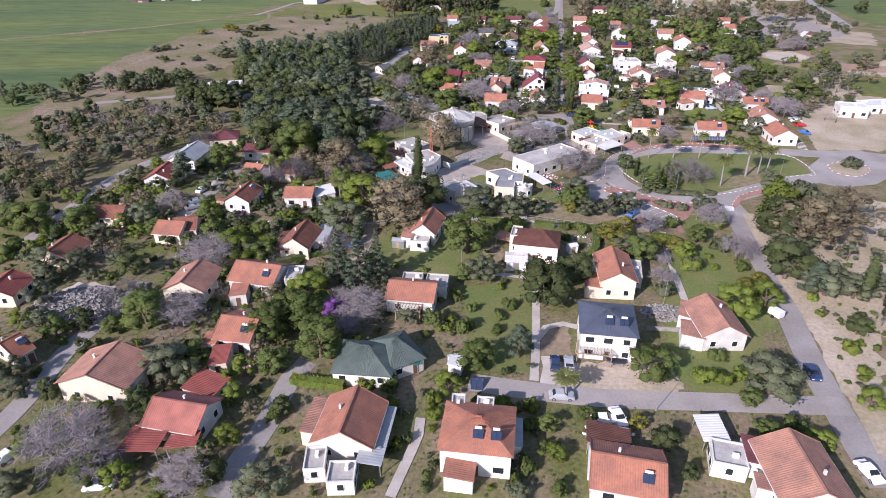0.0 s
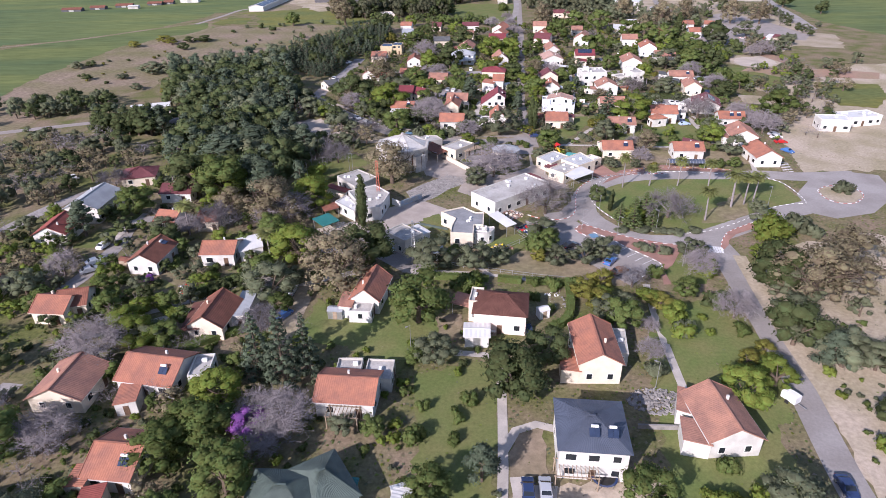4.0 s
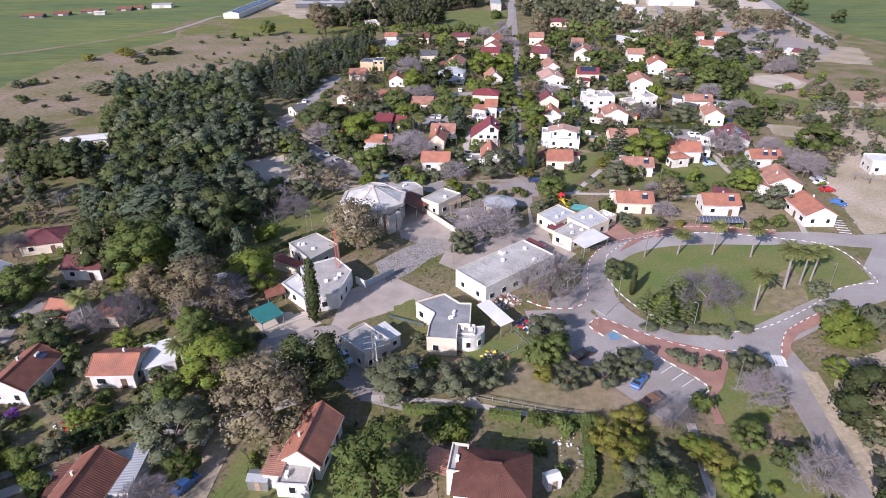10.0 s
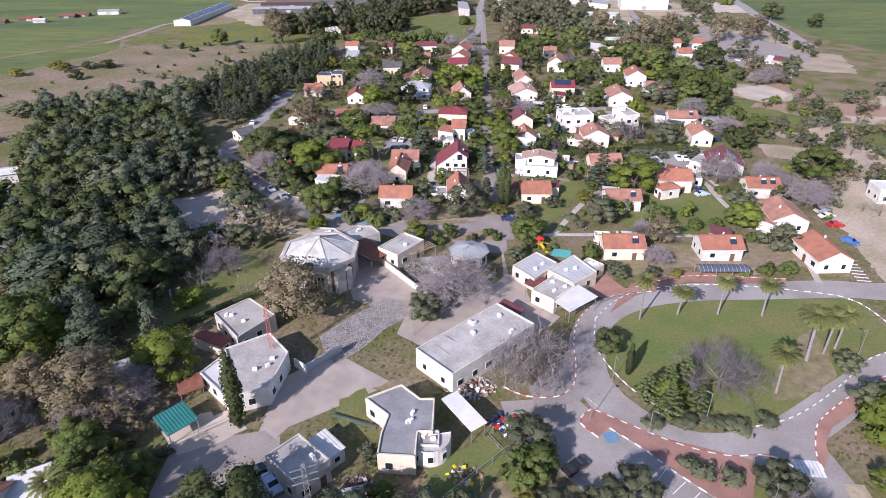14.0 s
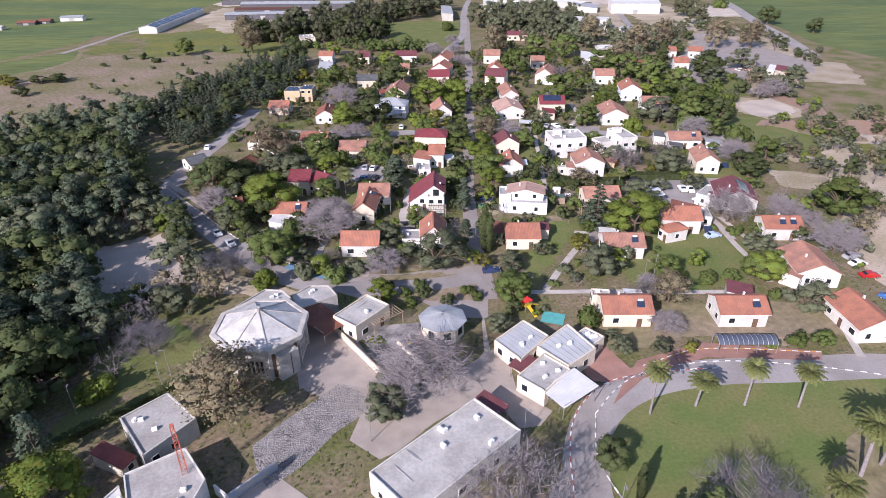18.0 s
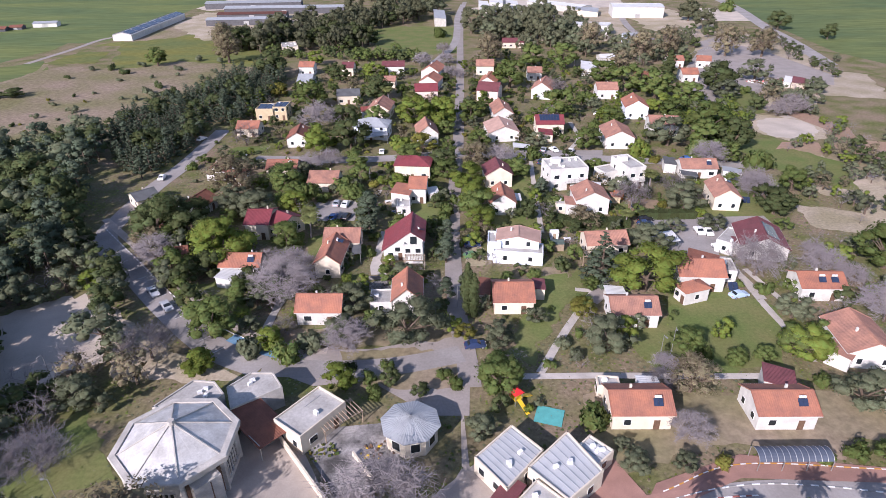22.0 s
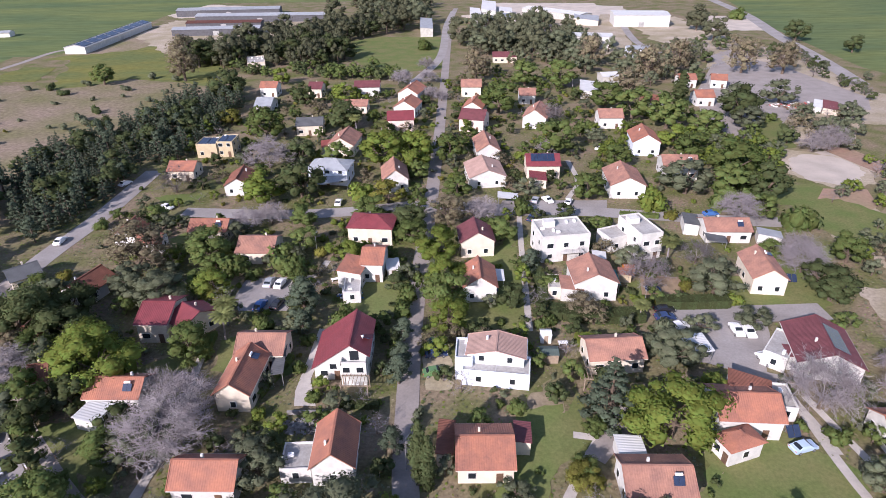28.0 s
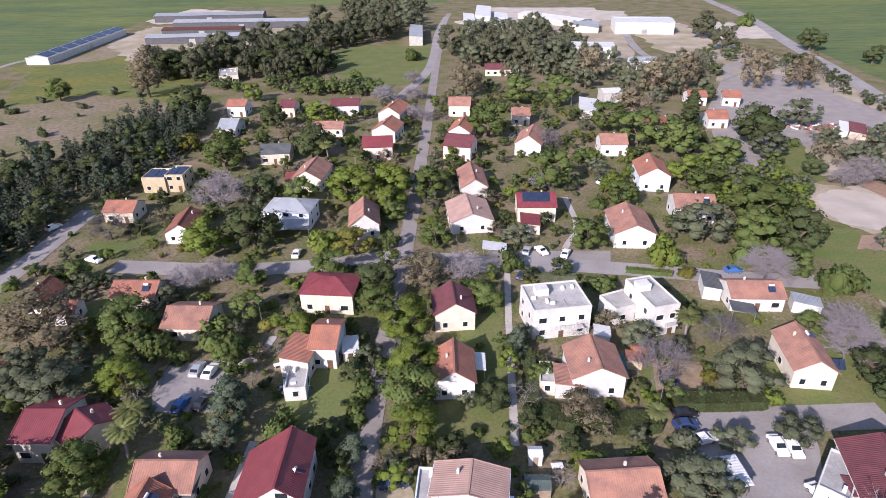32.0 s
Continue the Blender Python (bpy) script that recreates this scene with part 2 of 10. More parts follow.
PAINT = {
    "white": material("white_car_paint", (0.8, 0.8, 0.8), 0.25, 0.04, 1, 4, 0, coat=0.5),
    "grey": material("silver_car_paint", (0.38, 0.40, 0.43), 0.3, 0.05, 1, 4, 0, coat=0.5),
    "blue": material("blue_car_paint", (0.05, 0.14, 0.36), 0.25, 0.05, 1, 4, 0, coat=0.5),
    "navy": material("dark_blue_car_paint", (0.03, 0.05, 0.12), 0.25, 0.05, 1, 4, 0, coat=0.5),
    "black": material("black_car_paint", (0.02, 0.02, 0.025), 0.25, 0.05, 1, 4, 0, coat=0.5),
    "green": material("green_car_paint", (0.10, 0.20, 0.08), 0.3, 0.05, 1, 4, 0, coat=0.5),
    "red": material("red_car_paint", (0.45, 0.02, 0.02), 0.25, 0.05, 1, 4, 0, coat=0.5),
    "orange": material("bronze_car_paint", (0.20, 0.10, 0.05), 0.3, 0.05, 1, 4, 0, coat=0.5),
    "van": material("pale_blue_car_paint", (0.45, 0.58, 0.75), 0.3, 0.05, 1, 4, 0, coat=0.5),
}
rust = material("red_white_steel", (0.55, 0.16, 0.10), 0.6, 0.3, 1, 6, 0)
lamp_head = material("lamp_housing", (0.22, 0.22, 0.22), 0.4, 0.1, 1, 6, 0)
plastic_red = material("red_plastic", (0.6, 0.03, 0.03), 0.35, 0.1, 1, 6, 0)
plastic_yellow = material("yellow_plastic", (0.75, 0.5, 0.03), 0.35, 0.1, 1, 6, 0)
stone = material("grey_stone", (0.22, 0.208, 0.20), 0.95, 0.35, 0.8, 6, 0.4, island=0.5)
oct_white = material("white_roof_coating", (0.56, 0.555, 0.54), 0.8, 0.35, 0.45, 3, 0.1, tint=(0.38, 0.37, 0.355))
oct_concrete = material("weathered_concrete", (0.50, 0.47, 0.43), 0.9, 0.3, 0.5, 5, 0.3)
wood_pale = material("weathered_wood", (0.34, 0.26, 0.19), 0.85, 0.25, 2, 10)
line_teal = material("turquoise_rubber", (0.10, 0.42, 0.40), 0.8, 0.15, 1, 6, 0)
for m in (ROOF["darkgrey"], ROOF["brown2"], soil, field, dirt, weeds, lawn, meadow):
    m.node_tree.nodes["Principled BSDF"].inputs["Specular IOR Level"].default_value = 0.08
plastic_orange = material("orange_paint", (0.6, 0.2, 0.03), 0.5, 0.1, 1, 6, 0)

# ---- builders ----
def mesh_of(name, verts, faces, mat):
    me = bpy.data.meshes.new(name)
    me.from_pydata([tuple(v) for v in verts], [], faces)
    me.materials.append(mat)
    return me


def part(name, me, parent, m=None, label=""):
    """One mesh object under a thing or under a part."""
    ob = new(name, me)
    ob.parent = parent
    if m is not None:
        ob.matrix_basis = m
    if label:
        ob["label"] = label
    return ob


def box_data(x0, x1, y0, y1, z0, z1):
    v = [(x, y, z) for z in (z0, z1) for x, y in ((x0, y0), (x1, y0), (x1, y1), (x0, y1))]
    return v, [(3, 2, 1, 0), (4, 5, 6, 7), (0, 1, 5, 4), (1, 2, 6, 5), (2, 3, 7, 6), (3, 0, 4, 7)]


BOXES = {}


def box(name, sx, sy, sz, mat, parent, m, label=""):
    """A block standing on its origin; equal blocks share one mesh."""
    key = (round(sx, 2), round(sy, 2), round(sz, 2), mat.name)
    if key not in BOXES:
        BOXES[key] = mesh_of(name, *box_data(-sx / 2, sx / 2, -sy / 2, sy / 2, 0, sz), mat)
    return part(name, BOXES[key], parent, m, label)


def thing(name, m, label, category, group="", kind=""):
    ob = new(name)
    ob.matrix_basis = m
    ob.empty_display_size = 0.5
    return tagged(ob, label, category, group, kind)


def tile_plane(a, b, c, d, pitch=0.34, amp=0.028, thick=0.1):
    """A roof plane with the rolls of its tiles. a, b: ends of the eave; c, d: ends of the ridge over b and a."""
    a, b, c, d = (Vector(p) for p in (a, b, c, d))
    nrm = (b - a).cross(d - a).normalized()
    n = max(2, int((b - a).length / pitch))
    verts, faces = [], []
    for i in range(2 * n + 1):
        f = i / (2 * n)
        off = nrm * (amp if i % 2 else 0.0)
        verts += [a.lerp(b, f) + off, d.lerp(c, f) + off, a.lerp(b, f) - nrm * thick, d.lerp(c, f) - nrm * thick]
    for i in range(2 * n):
        k = 4 * i
        faces += [(k, k + 4, k + 5, k + 1), (k + 2, k + 3, k + 7, k + 6), (k, k + 2, k + 6, k + 4), (k + 1, k + 5, k + 7, k + 3)]
    k = 8 * n
    faces += [(0, 1, 3, 2), (k, k + 2, k + 3, k + 1)]
    return verts, faces


def window(parent, m, w=1.1, h=1.1):
    """A window set on a wall; its local y points out of the wall."""
    if parent.matrix_basis.translation.y > 400:
        key = ("far_window", round(w, 1))
        if key not in BOXES:
            v, f = box_data(-w / 2 - 0.08, w / 2 + 0.08, -0.05, 0.05, 0, h + 0.16)
            v2, f2 = box_data(-w / 2, w / 2, 0.0, 0.07, 0.08, h + 0.08)
            BOXES[key] = mesh_of("window", v + v2, f + [tuple(i + 8 for i in q) for q in f2], frame_white)
            BOXES[key].materials.append(glass)
            BOXES[key].polygons.foreach_set("material_index", [0] * 6 + [1] * 6)
        part("window", BOXES[key], parent, m)
        return
    fr = box("window", w + 0.16, 0.10, h + 0.16, frame_white, parent, m)
    box("pane", w, 0.06, h, glass, fr, pose(0, 0.04, 0.08))


ROOFWORD = {"orange": "orange terracotta tile", "orange2": "weathered orange tile", "pink": "faded red tile", "brown": "brown tile", "brown2": "dark brown tile",
            "red": "red tile", "redm": "crimson tile", "maroon": "maroon tile", "slate": "blue-grey tile", "green": "grey-green tile", "greyr": "grey sheet",
            "darkgrey": "dark grey", "white": "white sheet", "whitepv": "pale sheet", "pinkflat": "pale pink tile", "teal": "teal sheet", "flatroof": "flat whitewashed"}
WALLWORD = {"white": "white plastered", "cream": "cream plastered", "grey": "grey plastered", "pinkw": "pale pink plastered", "bluew": "bluish white", "yellow": "ochre yellow", "dark": "shade-dark walled"}
FOOT = []


def heater(m):
    """A solar water heater: two panels on a rack, a white tank behind them."""
    h = thing("solar_water_heater", m @ Matrix.Diagonal((0.78, 0.78, 0.78, 1)), "solar water heater, dark panels and white tank", "solar heater", "roof heaters")
    box("panel", 0.95, 1.6, 0.08, pv_blue, h, pose(-0.5, -0.3, 0.12, 12))
    box("panel", 0.95, 1.6, 0.08, pv_blue, h, pose(0.5, -0.3, 0.12, 12))
    ring = [(0.28 * math.cos(a), 0.28 * math.sin(a)) for a in np.linspace(0, 2 * math.pi, 13)[:-1]]
    if "tank" not in BOXES:
        v = [(x, p, q) for x in (-0.65, 0.65) for p, q in ring]
        BOXES["tank"] = mesh_of("tank", v, [tuple(range(11, -1, -1)), tuple(range(12, 24))] + [(i, (i + 1) % 12, 12 + (i + 1) % 12, 12 + i) for i in range(12)], tank_white)
    part("tank", BOXES["tank"], h, pose(0, 0.75, 0.62))
    for sx in (-0.5, 0.5):
        box("leg", 0.06, 0.06, 0.8, metal, h, pose(sx, 0.7, -0.15))
    return h


def lean_to(x, y, rot, L, W, hw, kind, roof, wall):
    """A low annex with walls, or an open canopy on posts, under a slightly tilted sheet roof."""
    word = ROOFWORD[roof]
    if kind == "annex":
        h = thing("annex", pose(x, y, 0, 0, 0, rot), f"{WALLWORD[wall]} annex with a {word} roof", "annex", "house annexes")
    else:
        h = thing("canopy", pose(x, y, 0, 0, 0, rot), f"open canopy with a {word} roof on posts", "canopy", "canopies")
    l, w, dz = L / 2, W / 2, 0.05 * W
    lo, up = hw - dz, hw + dz
    o = 0.2
    tiled = roof in ("orange", "orange2", "red", "brown", "brown2", "maroon", "redm")
    part("roof_slope", mesh_of("roof_slope", *tile_plane((-l - o, -w - o, lo), (l + o, -w - o, lo), (l + o, w + o, up), (-l - o, w + o, up), 0.34 if tiled else 0.5, 0.04), ROOF[roof]), h)
    if kind == "annex":
        v = [(-l, -w, 0), (l, -w, 0), (l, w, 0), (-l, w, 0), (-l, -w, lo - 0.05), (l, -w, lo - 0.05), (l, w, up - 0.15), (-l, w, up - 0.15)]
        part("wall", mesh_of("wall", v, box_data(0, 1, 0, 1, 0, 1)[1], WALL[wall]), h)
        n = max(1, int(L / 3))
        for i in range(n):
            window(h, pose(-l + (i + 0.5) * L / n, -w, 0.9, 0, 0, 180), 0.9, 0.9)
        box("door", 0.9, 0.1, 2.0, wood, h, pose(l, 0, 0, 0, 0, -90))
    else:
        for px in (-l + 0.1, l - 0.1):
            for py in (-w + 0.1, w - 0.1):
                box("post", 0.12, 0.12, round(hw - dz - 0.05, 1), metal, h, pose(px, py, 0))
        for px in (-l + 0.1, l - 0.1):
            box("beam", 0.1, round(W - 0.2, 1), 0.14, metal, h, pose(px, 0, hw - 0.28))
    return h


def house(x, y, rot, L, W, hw, hr, kind, roof, wall, sol=0, pv=0, pvroof=0):
    """A house on its footprint L by W: walls to the eaves, roof planes, windows, door, chimney, gutters."""
    FOOT.append((x, y, rot, L, W))
    storeys = 2 if hw > 4.3 and kind != "shed" else 1
    if kind in ("annex", "canopy"):
        return lean_to(x, y, rot, L, W, hw, kind, roof, wall)
    what = "shed" if kind == "shed" else "house"
    label = f"{WALLWORD[wall]} {'two-storey ' if storeys == 2 else ''}{what} with a {ROOFWORD[roof]} roof"
    h = thing("farm_shed" if kind == "shed" else "house", pose(x, y, 0, 0, 0, rot), label, "shed" if kind == "shed" else "house", "farm sheds" if kind == "shed" else "houses of the village")
    wm, rm = WALL[wall], ROOF[roof]
    l, w, z = L / 2, W / 2, hw
    if kind == "flat":
        v, f = box_data(-l, l, -w, w, 0, z - 0.35)
        part("wall", mesh_of("wall", v, f, wm), h)
        v, f = box_data(-l + 0.02, l - 0.02, -w + 0.02, w - 0.02, z - 0.35, z - 0.3)
        part("roof", mesh_of("roof", v, f, rm), h, None, "flat roof inside a low parapet")
        for sx, sy, px, py in ((L, 0.2, 0, -w + 0.1), (L, 0.2, 0, w - 0.1), (0.2, W - 0.4, -l + 0.1, 0), (0.2, W - 0.4, l - 0.1, 0)):
            box("parapet", sx, sy, 0.38, wm, h, pose(px, py, z - 0.35))
        rr = random.Random(int(x * 3 + y))
        for k in range(1 + (L * W > 90) * 4):
            box("air_conditioner", 0.9, 0.5, 0.6, tank_white, h, pose(rr.uniform(-l + 1, l - 1), rr.uniform(-w + 1, w - 1), z - 0.3, 0, 0, rr.choice((0, 90))))
        for k in range(int(L * W / 60)):
            box("roof_pipe", rr.uniform(1.5, 4), 0.08, 0.08, metal, h, pose(rr.uniform(-l + 2, l - 2), rr.uniform(-w + 1, w - 1), z - 0.3, 0, 0, rr.choice((0, 90))))
        if hw >= 6:
            box("stair_head", 2.6, 2.2, 1.5, wm, h, pose(-l * 0.45, w * 0.3, z - 0.3), "plastered stair head on the roof")
            box("balcony", L * 0.5, 1.5, 0.16, wm, h, pose(l * 0.2, -w - 0.75, 2.8))
            for k in range(7):
                box("baluster", 0.06, 0.06, 0.9, metal, h, pose(l * 0.2 + L * 0.5 * (k / 6 - 0.5) * 0.96, -w - 1.42, 2.96))
            box("handrail", L * 0.5, 0.06, 0.06, metal, h, pose(l * 0.2, -w - 1.42, 3.86))
        if pv:
            for k in range(2):
                box("solar_panel", L * 0.42, W * 0.7, 0.08, pv_blue, h, pose((k - 0.5) * L * 0.46, 0, z - 0.1, 4))
    else:
        o, e = 0.4, 0.35
        run = hr / w
        if kind == "hip":
            v, f = box_data(-l, l, -w, w, 0, z)
            part("wall", mesh_of("wall", v, f, wm), h)
            k = max(l - w, 0.3)
            lo = z - o * run
            A, B, C, D = (-l - o, -w - o, lo), (l + o, -w - o, lo), (l + o, w + o, lo), (-l - o, w + o, lo)
            P, Q = (-k, 0, z + hr), (k, 0, z + hr)
            for q in ((A, B, Q, P), (C, D, P, Q), (B, C, Q, Q), (D, A, P, P)):
                part("roof_slope", mesh_of("roof_slope", *tile_plane(*q), rm), h)
            box("ridge_cap", 2 * k + 0.3, 0.3, 0.1, rm, h, pose(0, 0, z + hr + 0.02))
        else:
            v, f = box_data(-l, l, -w, w, 0, z)
            v += [(-l, 0, z + hr), (l, 0, z + hr)]
            f[1] = (4, 5, 9, 8)
            f += [(6, 7, 8, 9), (5, 6, 9), (7, 4, 8)]
            part("wall", mesh_of("wall", v, f, wm), h)
            lo, up = z - o * run + 0.08, z + hr + 0.08
            pitch, amp = (0.34, 0.028) if kind == "gable" else (0.8, 0.04)
            part("roof_slope", mesh_of("roof_slope", *tile_plane((-l - e, -w - o, lo), (l + e, -w - o, lo), (l + e, 0, up), (-l - e, 0, up), pitch, amp), rm), h)
            part("roof_slope", mesh_of("roof_slope", *tile_plane((l + e, w + o, lo), (-l - e, w + o, lo), (-l - e, 0, up), (l + e, 0, up), pitch, amp), rm), h)
            box("ridge_cap", L + 2 * e, 0.32, 0.1, rm, h, pose(0, 0, up))
            if kind == "gable":
                for sx in (-1, 1):
                    for sy in (-1, 1):
                        ln = math.hypot(w + o, up - lo)
                        y > 300 or box("verge", ln, 0.12, 0.14, rm, h, pose(sx * (l + e), sy * (w + o) / 2, (up + lo) / 2 - 0.04, 0, 0, 0) @ pose(0, 0, 0, 0, 0, 90) @ pose(0, 0, 0, 0, math.degrees(math.atan2(up - lo, w + o)) * sy, 0))
        if kind == "gable":
            for sy in (-1, 1):
                y > 300 or box("gutter", L + 2 * e, 0.1, 0.08, wm, h, pose(0, sy * (w + o + 0.03), lo - 0.12))
        if pvroof:
            t = math.atan2(hr, w)
            for i in range(7 if pvroof == 1 else 0):
                for j in range(2):
                    yy = -w * 0.3 - j * 1.65 * math.cos(t) + 0.5
                    box("solar_panel", 1.0, 1.6, 0.06, pv_blue, h, pose(-3.3 + i * 1.06, yy, z + hr + yy * run + 0.2, math.degrees(t)))
            for i in range(8 if pvroof == 2 else 0):
                for sy in (-1, 1):
                    box("solar_panel", L / 8 - 1.2, w * 0.8, 0.08, pv_blue, h, pose(-l + (i + 0.5) * L / 8, sy * w * 0.5, z + hr * 0.5 + 0.3, -sy * math.degrees(t)))
    rnd = random.Random(int(x * 7 + y * 13))
    if kind != "shed":
        for s in range(storeys):
            zz = 1.0 + s * 2.8
            if zz + 1.3 > hw:
                break
            for sy, ang in ((-w, 180), (w, 0)):
                n = max(2, int(L / 3.2)) if sy < 0 else (2 if y < 250 else 1)
                for i in range(n):
                    px = -l + (i + 0.5) * L / n
                    if s == 0 and i == n // 2 and sy < 0:
                        box("door", 1.0, 0.12, 2.05, wood, h, pose(px, sy, 0, 0, 0, ang))
                        continue
                    window(h, pose(px, sy, zz, 0, 0, ang), 1.1 + 0.4 * (rnd.random() > 0.6))
            for sx, ang in ((l, -90), (-l, 90)):
                for py in ((-W / 4, W / 4) if W > 6 else (0,)):
                    window(h, pose(sx, py, zz, 0, 0, ang), 0.9)
        if kind == "gable":
            box("chimney", 0.35, 0.35, 0.9, wm, h, pose(l * rnd.uniform(-0.5, 0.5), w * 0.35, hw + hr * 0.62))
    else:
        box("shed_door", min(4, L * 0.3), 0.12, min(3.2, hw - 0.4), metal, h, pose(0, -w, 0))
    if sol:
        run = hr / w if kind != "flat" else 0
        for i in range(sol):
            t = math.degrees(math.atan(run))
            side = -1 if math.cos(radians(rot)) > -0.2 else 1
            m = pose(x, y, 0, 0, 0, rot) @ pose(l * 0.55 - i * 2.6, -w * 0.5, hw + hr * 0.5 + 0.2, t if abs(rot) < 60 else 0)
            heater(m)
    return h


def limb(verts, faces, a, b, ra, rb, n=5):
    a, b = Vector(a), Vector(b)
    q = (b - a).to_track_quat("Z", "Y")
    k = len(verts)
    for p, r in ((a, ra), (b, rb)):
        for i in range(n):
            w = 2 * math.pi * i / n
            verts.append(p + q @ Vector((r * math.cos(w), r * math.sin(w), 0)))
    faces += [(k + i, k + (i + 1) % n, k + n + (i + 1) % n, k + n + i) for i in range(n)]


def inside(x, y, poly):
    hit = False
    for (x0, y0), (x1, y1) in zip(poly, poly[1:] + poly[:1]):
        if (y0 > y) != (y1 > y) and x < (x1 - x0) * (y - y0) / (y1 - y0) + x0:
            hit = not hit
    return hit

# ---- ground, roads, lawns ----
def flat_sheet(name, pts, z, mat, label, category, kind="structure", thick=0.0):
    n = len(pts)
    bm = bmesh.new()
    vs = [bm.verts.new((p[0], p[1], z)) for p in pts]
    f = bm.faces.new(vs)
    f.normal_update()
    if f.normal.z < 0:
        f.normal_flip()
    bmesh.ops.triangulate(bm, faces=bm.faces[:])
    me = bpy.data.meshes.new(name)
    bm.to_mesh(me)
    bm.free()
    me.materials.append(mat)
    ob = new(name, me)
    return tagged(ob, label, category, "", kind)


def smooth_line(pts, step=3.0):
    out = []
    p = [Vector(q) for q in pts]
    p = [2 * p[0] - p[1]] + p + [2 * p[-1] - p[-2]]
    for i in range(1, len(p) - 2):
        n = max(1, int((p[i + 1] - p[i]).length / step))
        for k in range(n):
            t = k / n
            a, b, c, d = p[i - 1:i + 3]
            out.append(0.5 * ((2 * b) + (c - a) * t + (2 * a - 5 * b + 4 * c - d) * t * t + (3 * b - a - 3 * c + d) * t ** 3))
    return out + [p[-2]]


LINES = []
LEVEL = [0]


def strip(mat, width, pts):
    """A road or path along a line, a little above the ground."""
    line = smooth_line(pts)
    z = 0.06 + 0.0015 * len(LINES)
    LINES.append((line, width, z))
    v, f = [], []
    for i, p in enumerate(line):
        d = (line[min(i + 1, len(line) - 1)] - line[max(i - 1, 0)]).normalized()
        s = Vector((-d.y, d.x)) * width / 2
        v += [(*(p + s), z), (*(p - s), z)]
        if i:
            k = 2 * i
            f.append((k - 2, k - 1, k + 1, k))
    word = {"asphalt": "grey asphalt village road", "worn_pale_asphalt": "worn pale asphalt street between the houses", "concrete_path": "narrow concrete footpath between gardens", "weedy_ground": "pale dirt track beside the road", "bare_soil": "dirt track between the fields", "beige_paving": "pavement of pale slabs beside the road"}[mat.name]
    return tagged(new("path" if mat is path else "road", mesh_of("road", v, f, mat)), word, "path" if mat is path else "road", "", "structure")


PATCH = []
WORDS = {"red_soil": ("bare_ground", "reddish bare soil beside a track"), "lawn_grass": ("lawn", "mown green lawn with dry spots"), "asphalt": ("parking_lot", "grey asphalt parking area"), "pale_sand": ("sand_area", "pale sandy open ground"),
         "beige_paving": ("pavement", "beige paved square"), "field_grass": ("field", "wide green farm field"), "bare_soil": ("bare_ground", "bare brown soil with sparse weeds"),
         "meadow_weeds": ("meadow", "rough green meadow with yellow flowers"), "weedy_ground": ("weedy_ground", "brown ground with patchy weeds"),
         "grey_cobbles": ("cobbled_area", "area of rough grey cobbles"), "red_brick_paving": ("pavement", "pavement of reddish bricks"),
         "concrete_path": ("driveway", "pale concrete driveway"), "worn_pale_asphalt": ("parking_lot", "worn pale asphalt yard")}


def ragged(pts, seed):
    """The same outline with the uneven edge that grass and soil have."""
    rng, out = random.Random(seed), []
    for a, b in zip(pts, pts[1:] + pts[:1]):
        a, b = Vector(a), Vector(b)
        d = b - a
        n = max(1, min(14, int(d.length / 1.6)))
        s = Vector((-d.y, d.x)).normalized() * min(0.07 * d.length, 0.45 * d.length / n, 3.0)
        out += [tuple(a.lerp(b, i / n) + s * rng.uniform(-1, 1) * (i > 0)) for i in range(n)]
    return out


def patch(mat, pts):
    LEVEL[0] += 1
    z = 0.012 + 0.0006 * LEVEL[0] + (0.0 if mat in (asphalt, paving, concrete) else 0.09 if mat is brick else 0)
    PATCH.append((mat.name, pts, z))
    name, word = WORDS[mat.name]
    if mat in (lawn, dirt, weeds, sand, meadow):
        pts = ragged(pts, LEVEL[0])
    return flat_sheet(name, pts, z, mat, word, name.replace("_", " "))


def ground_sheet():
    me = mesh_of("ground", [(-2600, -600, 0), (2600, -600, 0), (2600, 4400, 0), (-2600, 4400, 0)], [(0, 1, 2, 3)], soil)
    tagged(new("ground", me), "village ground of patchy grass and brown soil", "ground", "", "structure")


def level(x, y):
    """The height of the road, lawn or paving at a place."""
    z, p = 0.0, Vector((x, y))
    for line, width, zz in LINES:
        if any((p - q).length < width / 2 for q in line):
            z = max(z, zz)
    for _, pts, zz in PATCH:
        if inside(x, y, pts):
            z = max(z, zz)
    return z


STONE = {}


def kerb(mat_a, mat_b, closed, pts):
    """Kerb stones a metre long along a line, painted by turns."""
    line = smooth_line(pts + [pts[0]] if closed else pts, 1.0)
    k = tagged(new("kerb"), "kerb of stones painted in turns", "kerb", "", "structure")
    acc, i, last = 0.0, 0, line[0]
    for a, b in zip(line, line[1:]):
        n = max(1, round((b - a).length))
        for q in range(n):
            p0, p1 = a.lerp(b, q / n), a.lerp(b, (q + 1) / n)
            d = p1 - p0
            mat = (mat_a, mat_b)[i % 2]
            i += 1
            if mat.name not in STONE:
                STONE[mat.name] = mesh_of("kerb_stone", [(-0.5, -0.11, 0), (0.5, -0.11, 0), (0.5, 0.11, 0), (-0.5, 0.11, 0), (-0.5, -0.09, 0.17), (0.5, -0.09, 0.17), (0.5, 0.09, 0.17), (-0.5, 0.09, 0.17)], box_data(0, 1, 0, 1, 0, 1)[1], mat)
            part("kerb_stone", STONE[mat.name], k, pose(*((p0 + p1) / 2), 0, 0, 0, math.degrees(math.atan2(d.y, d.x))) @ Matrix.Diagonal((d.length * 0.98, 1, 1, 1)))


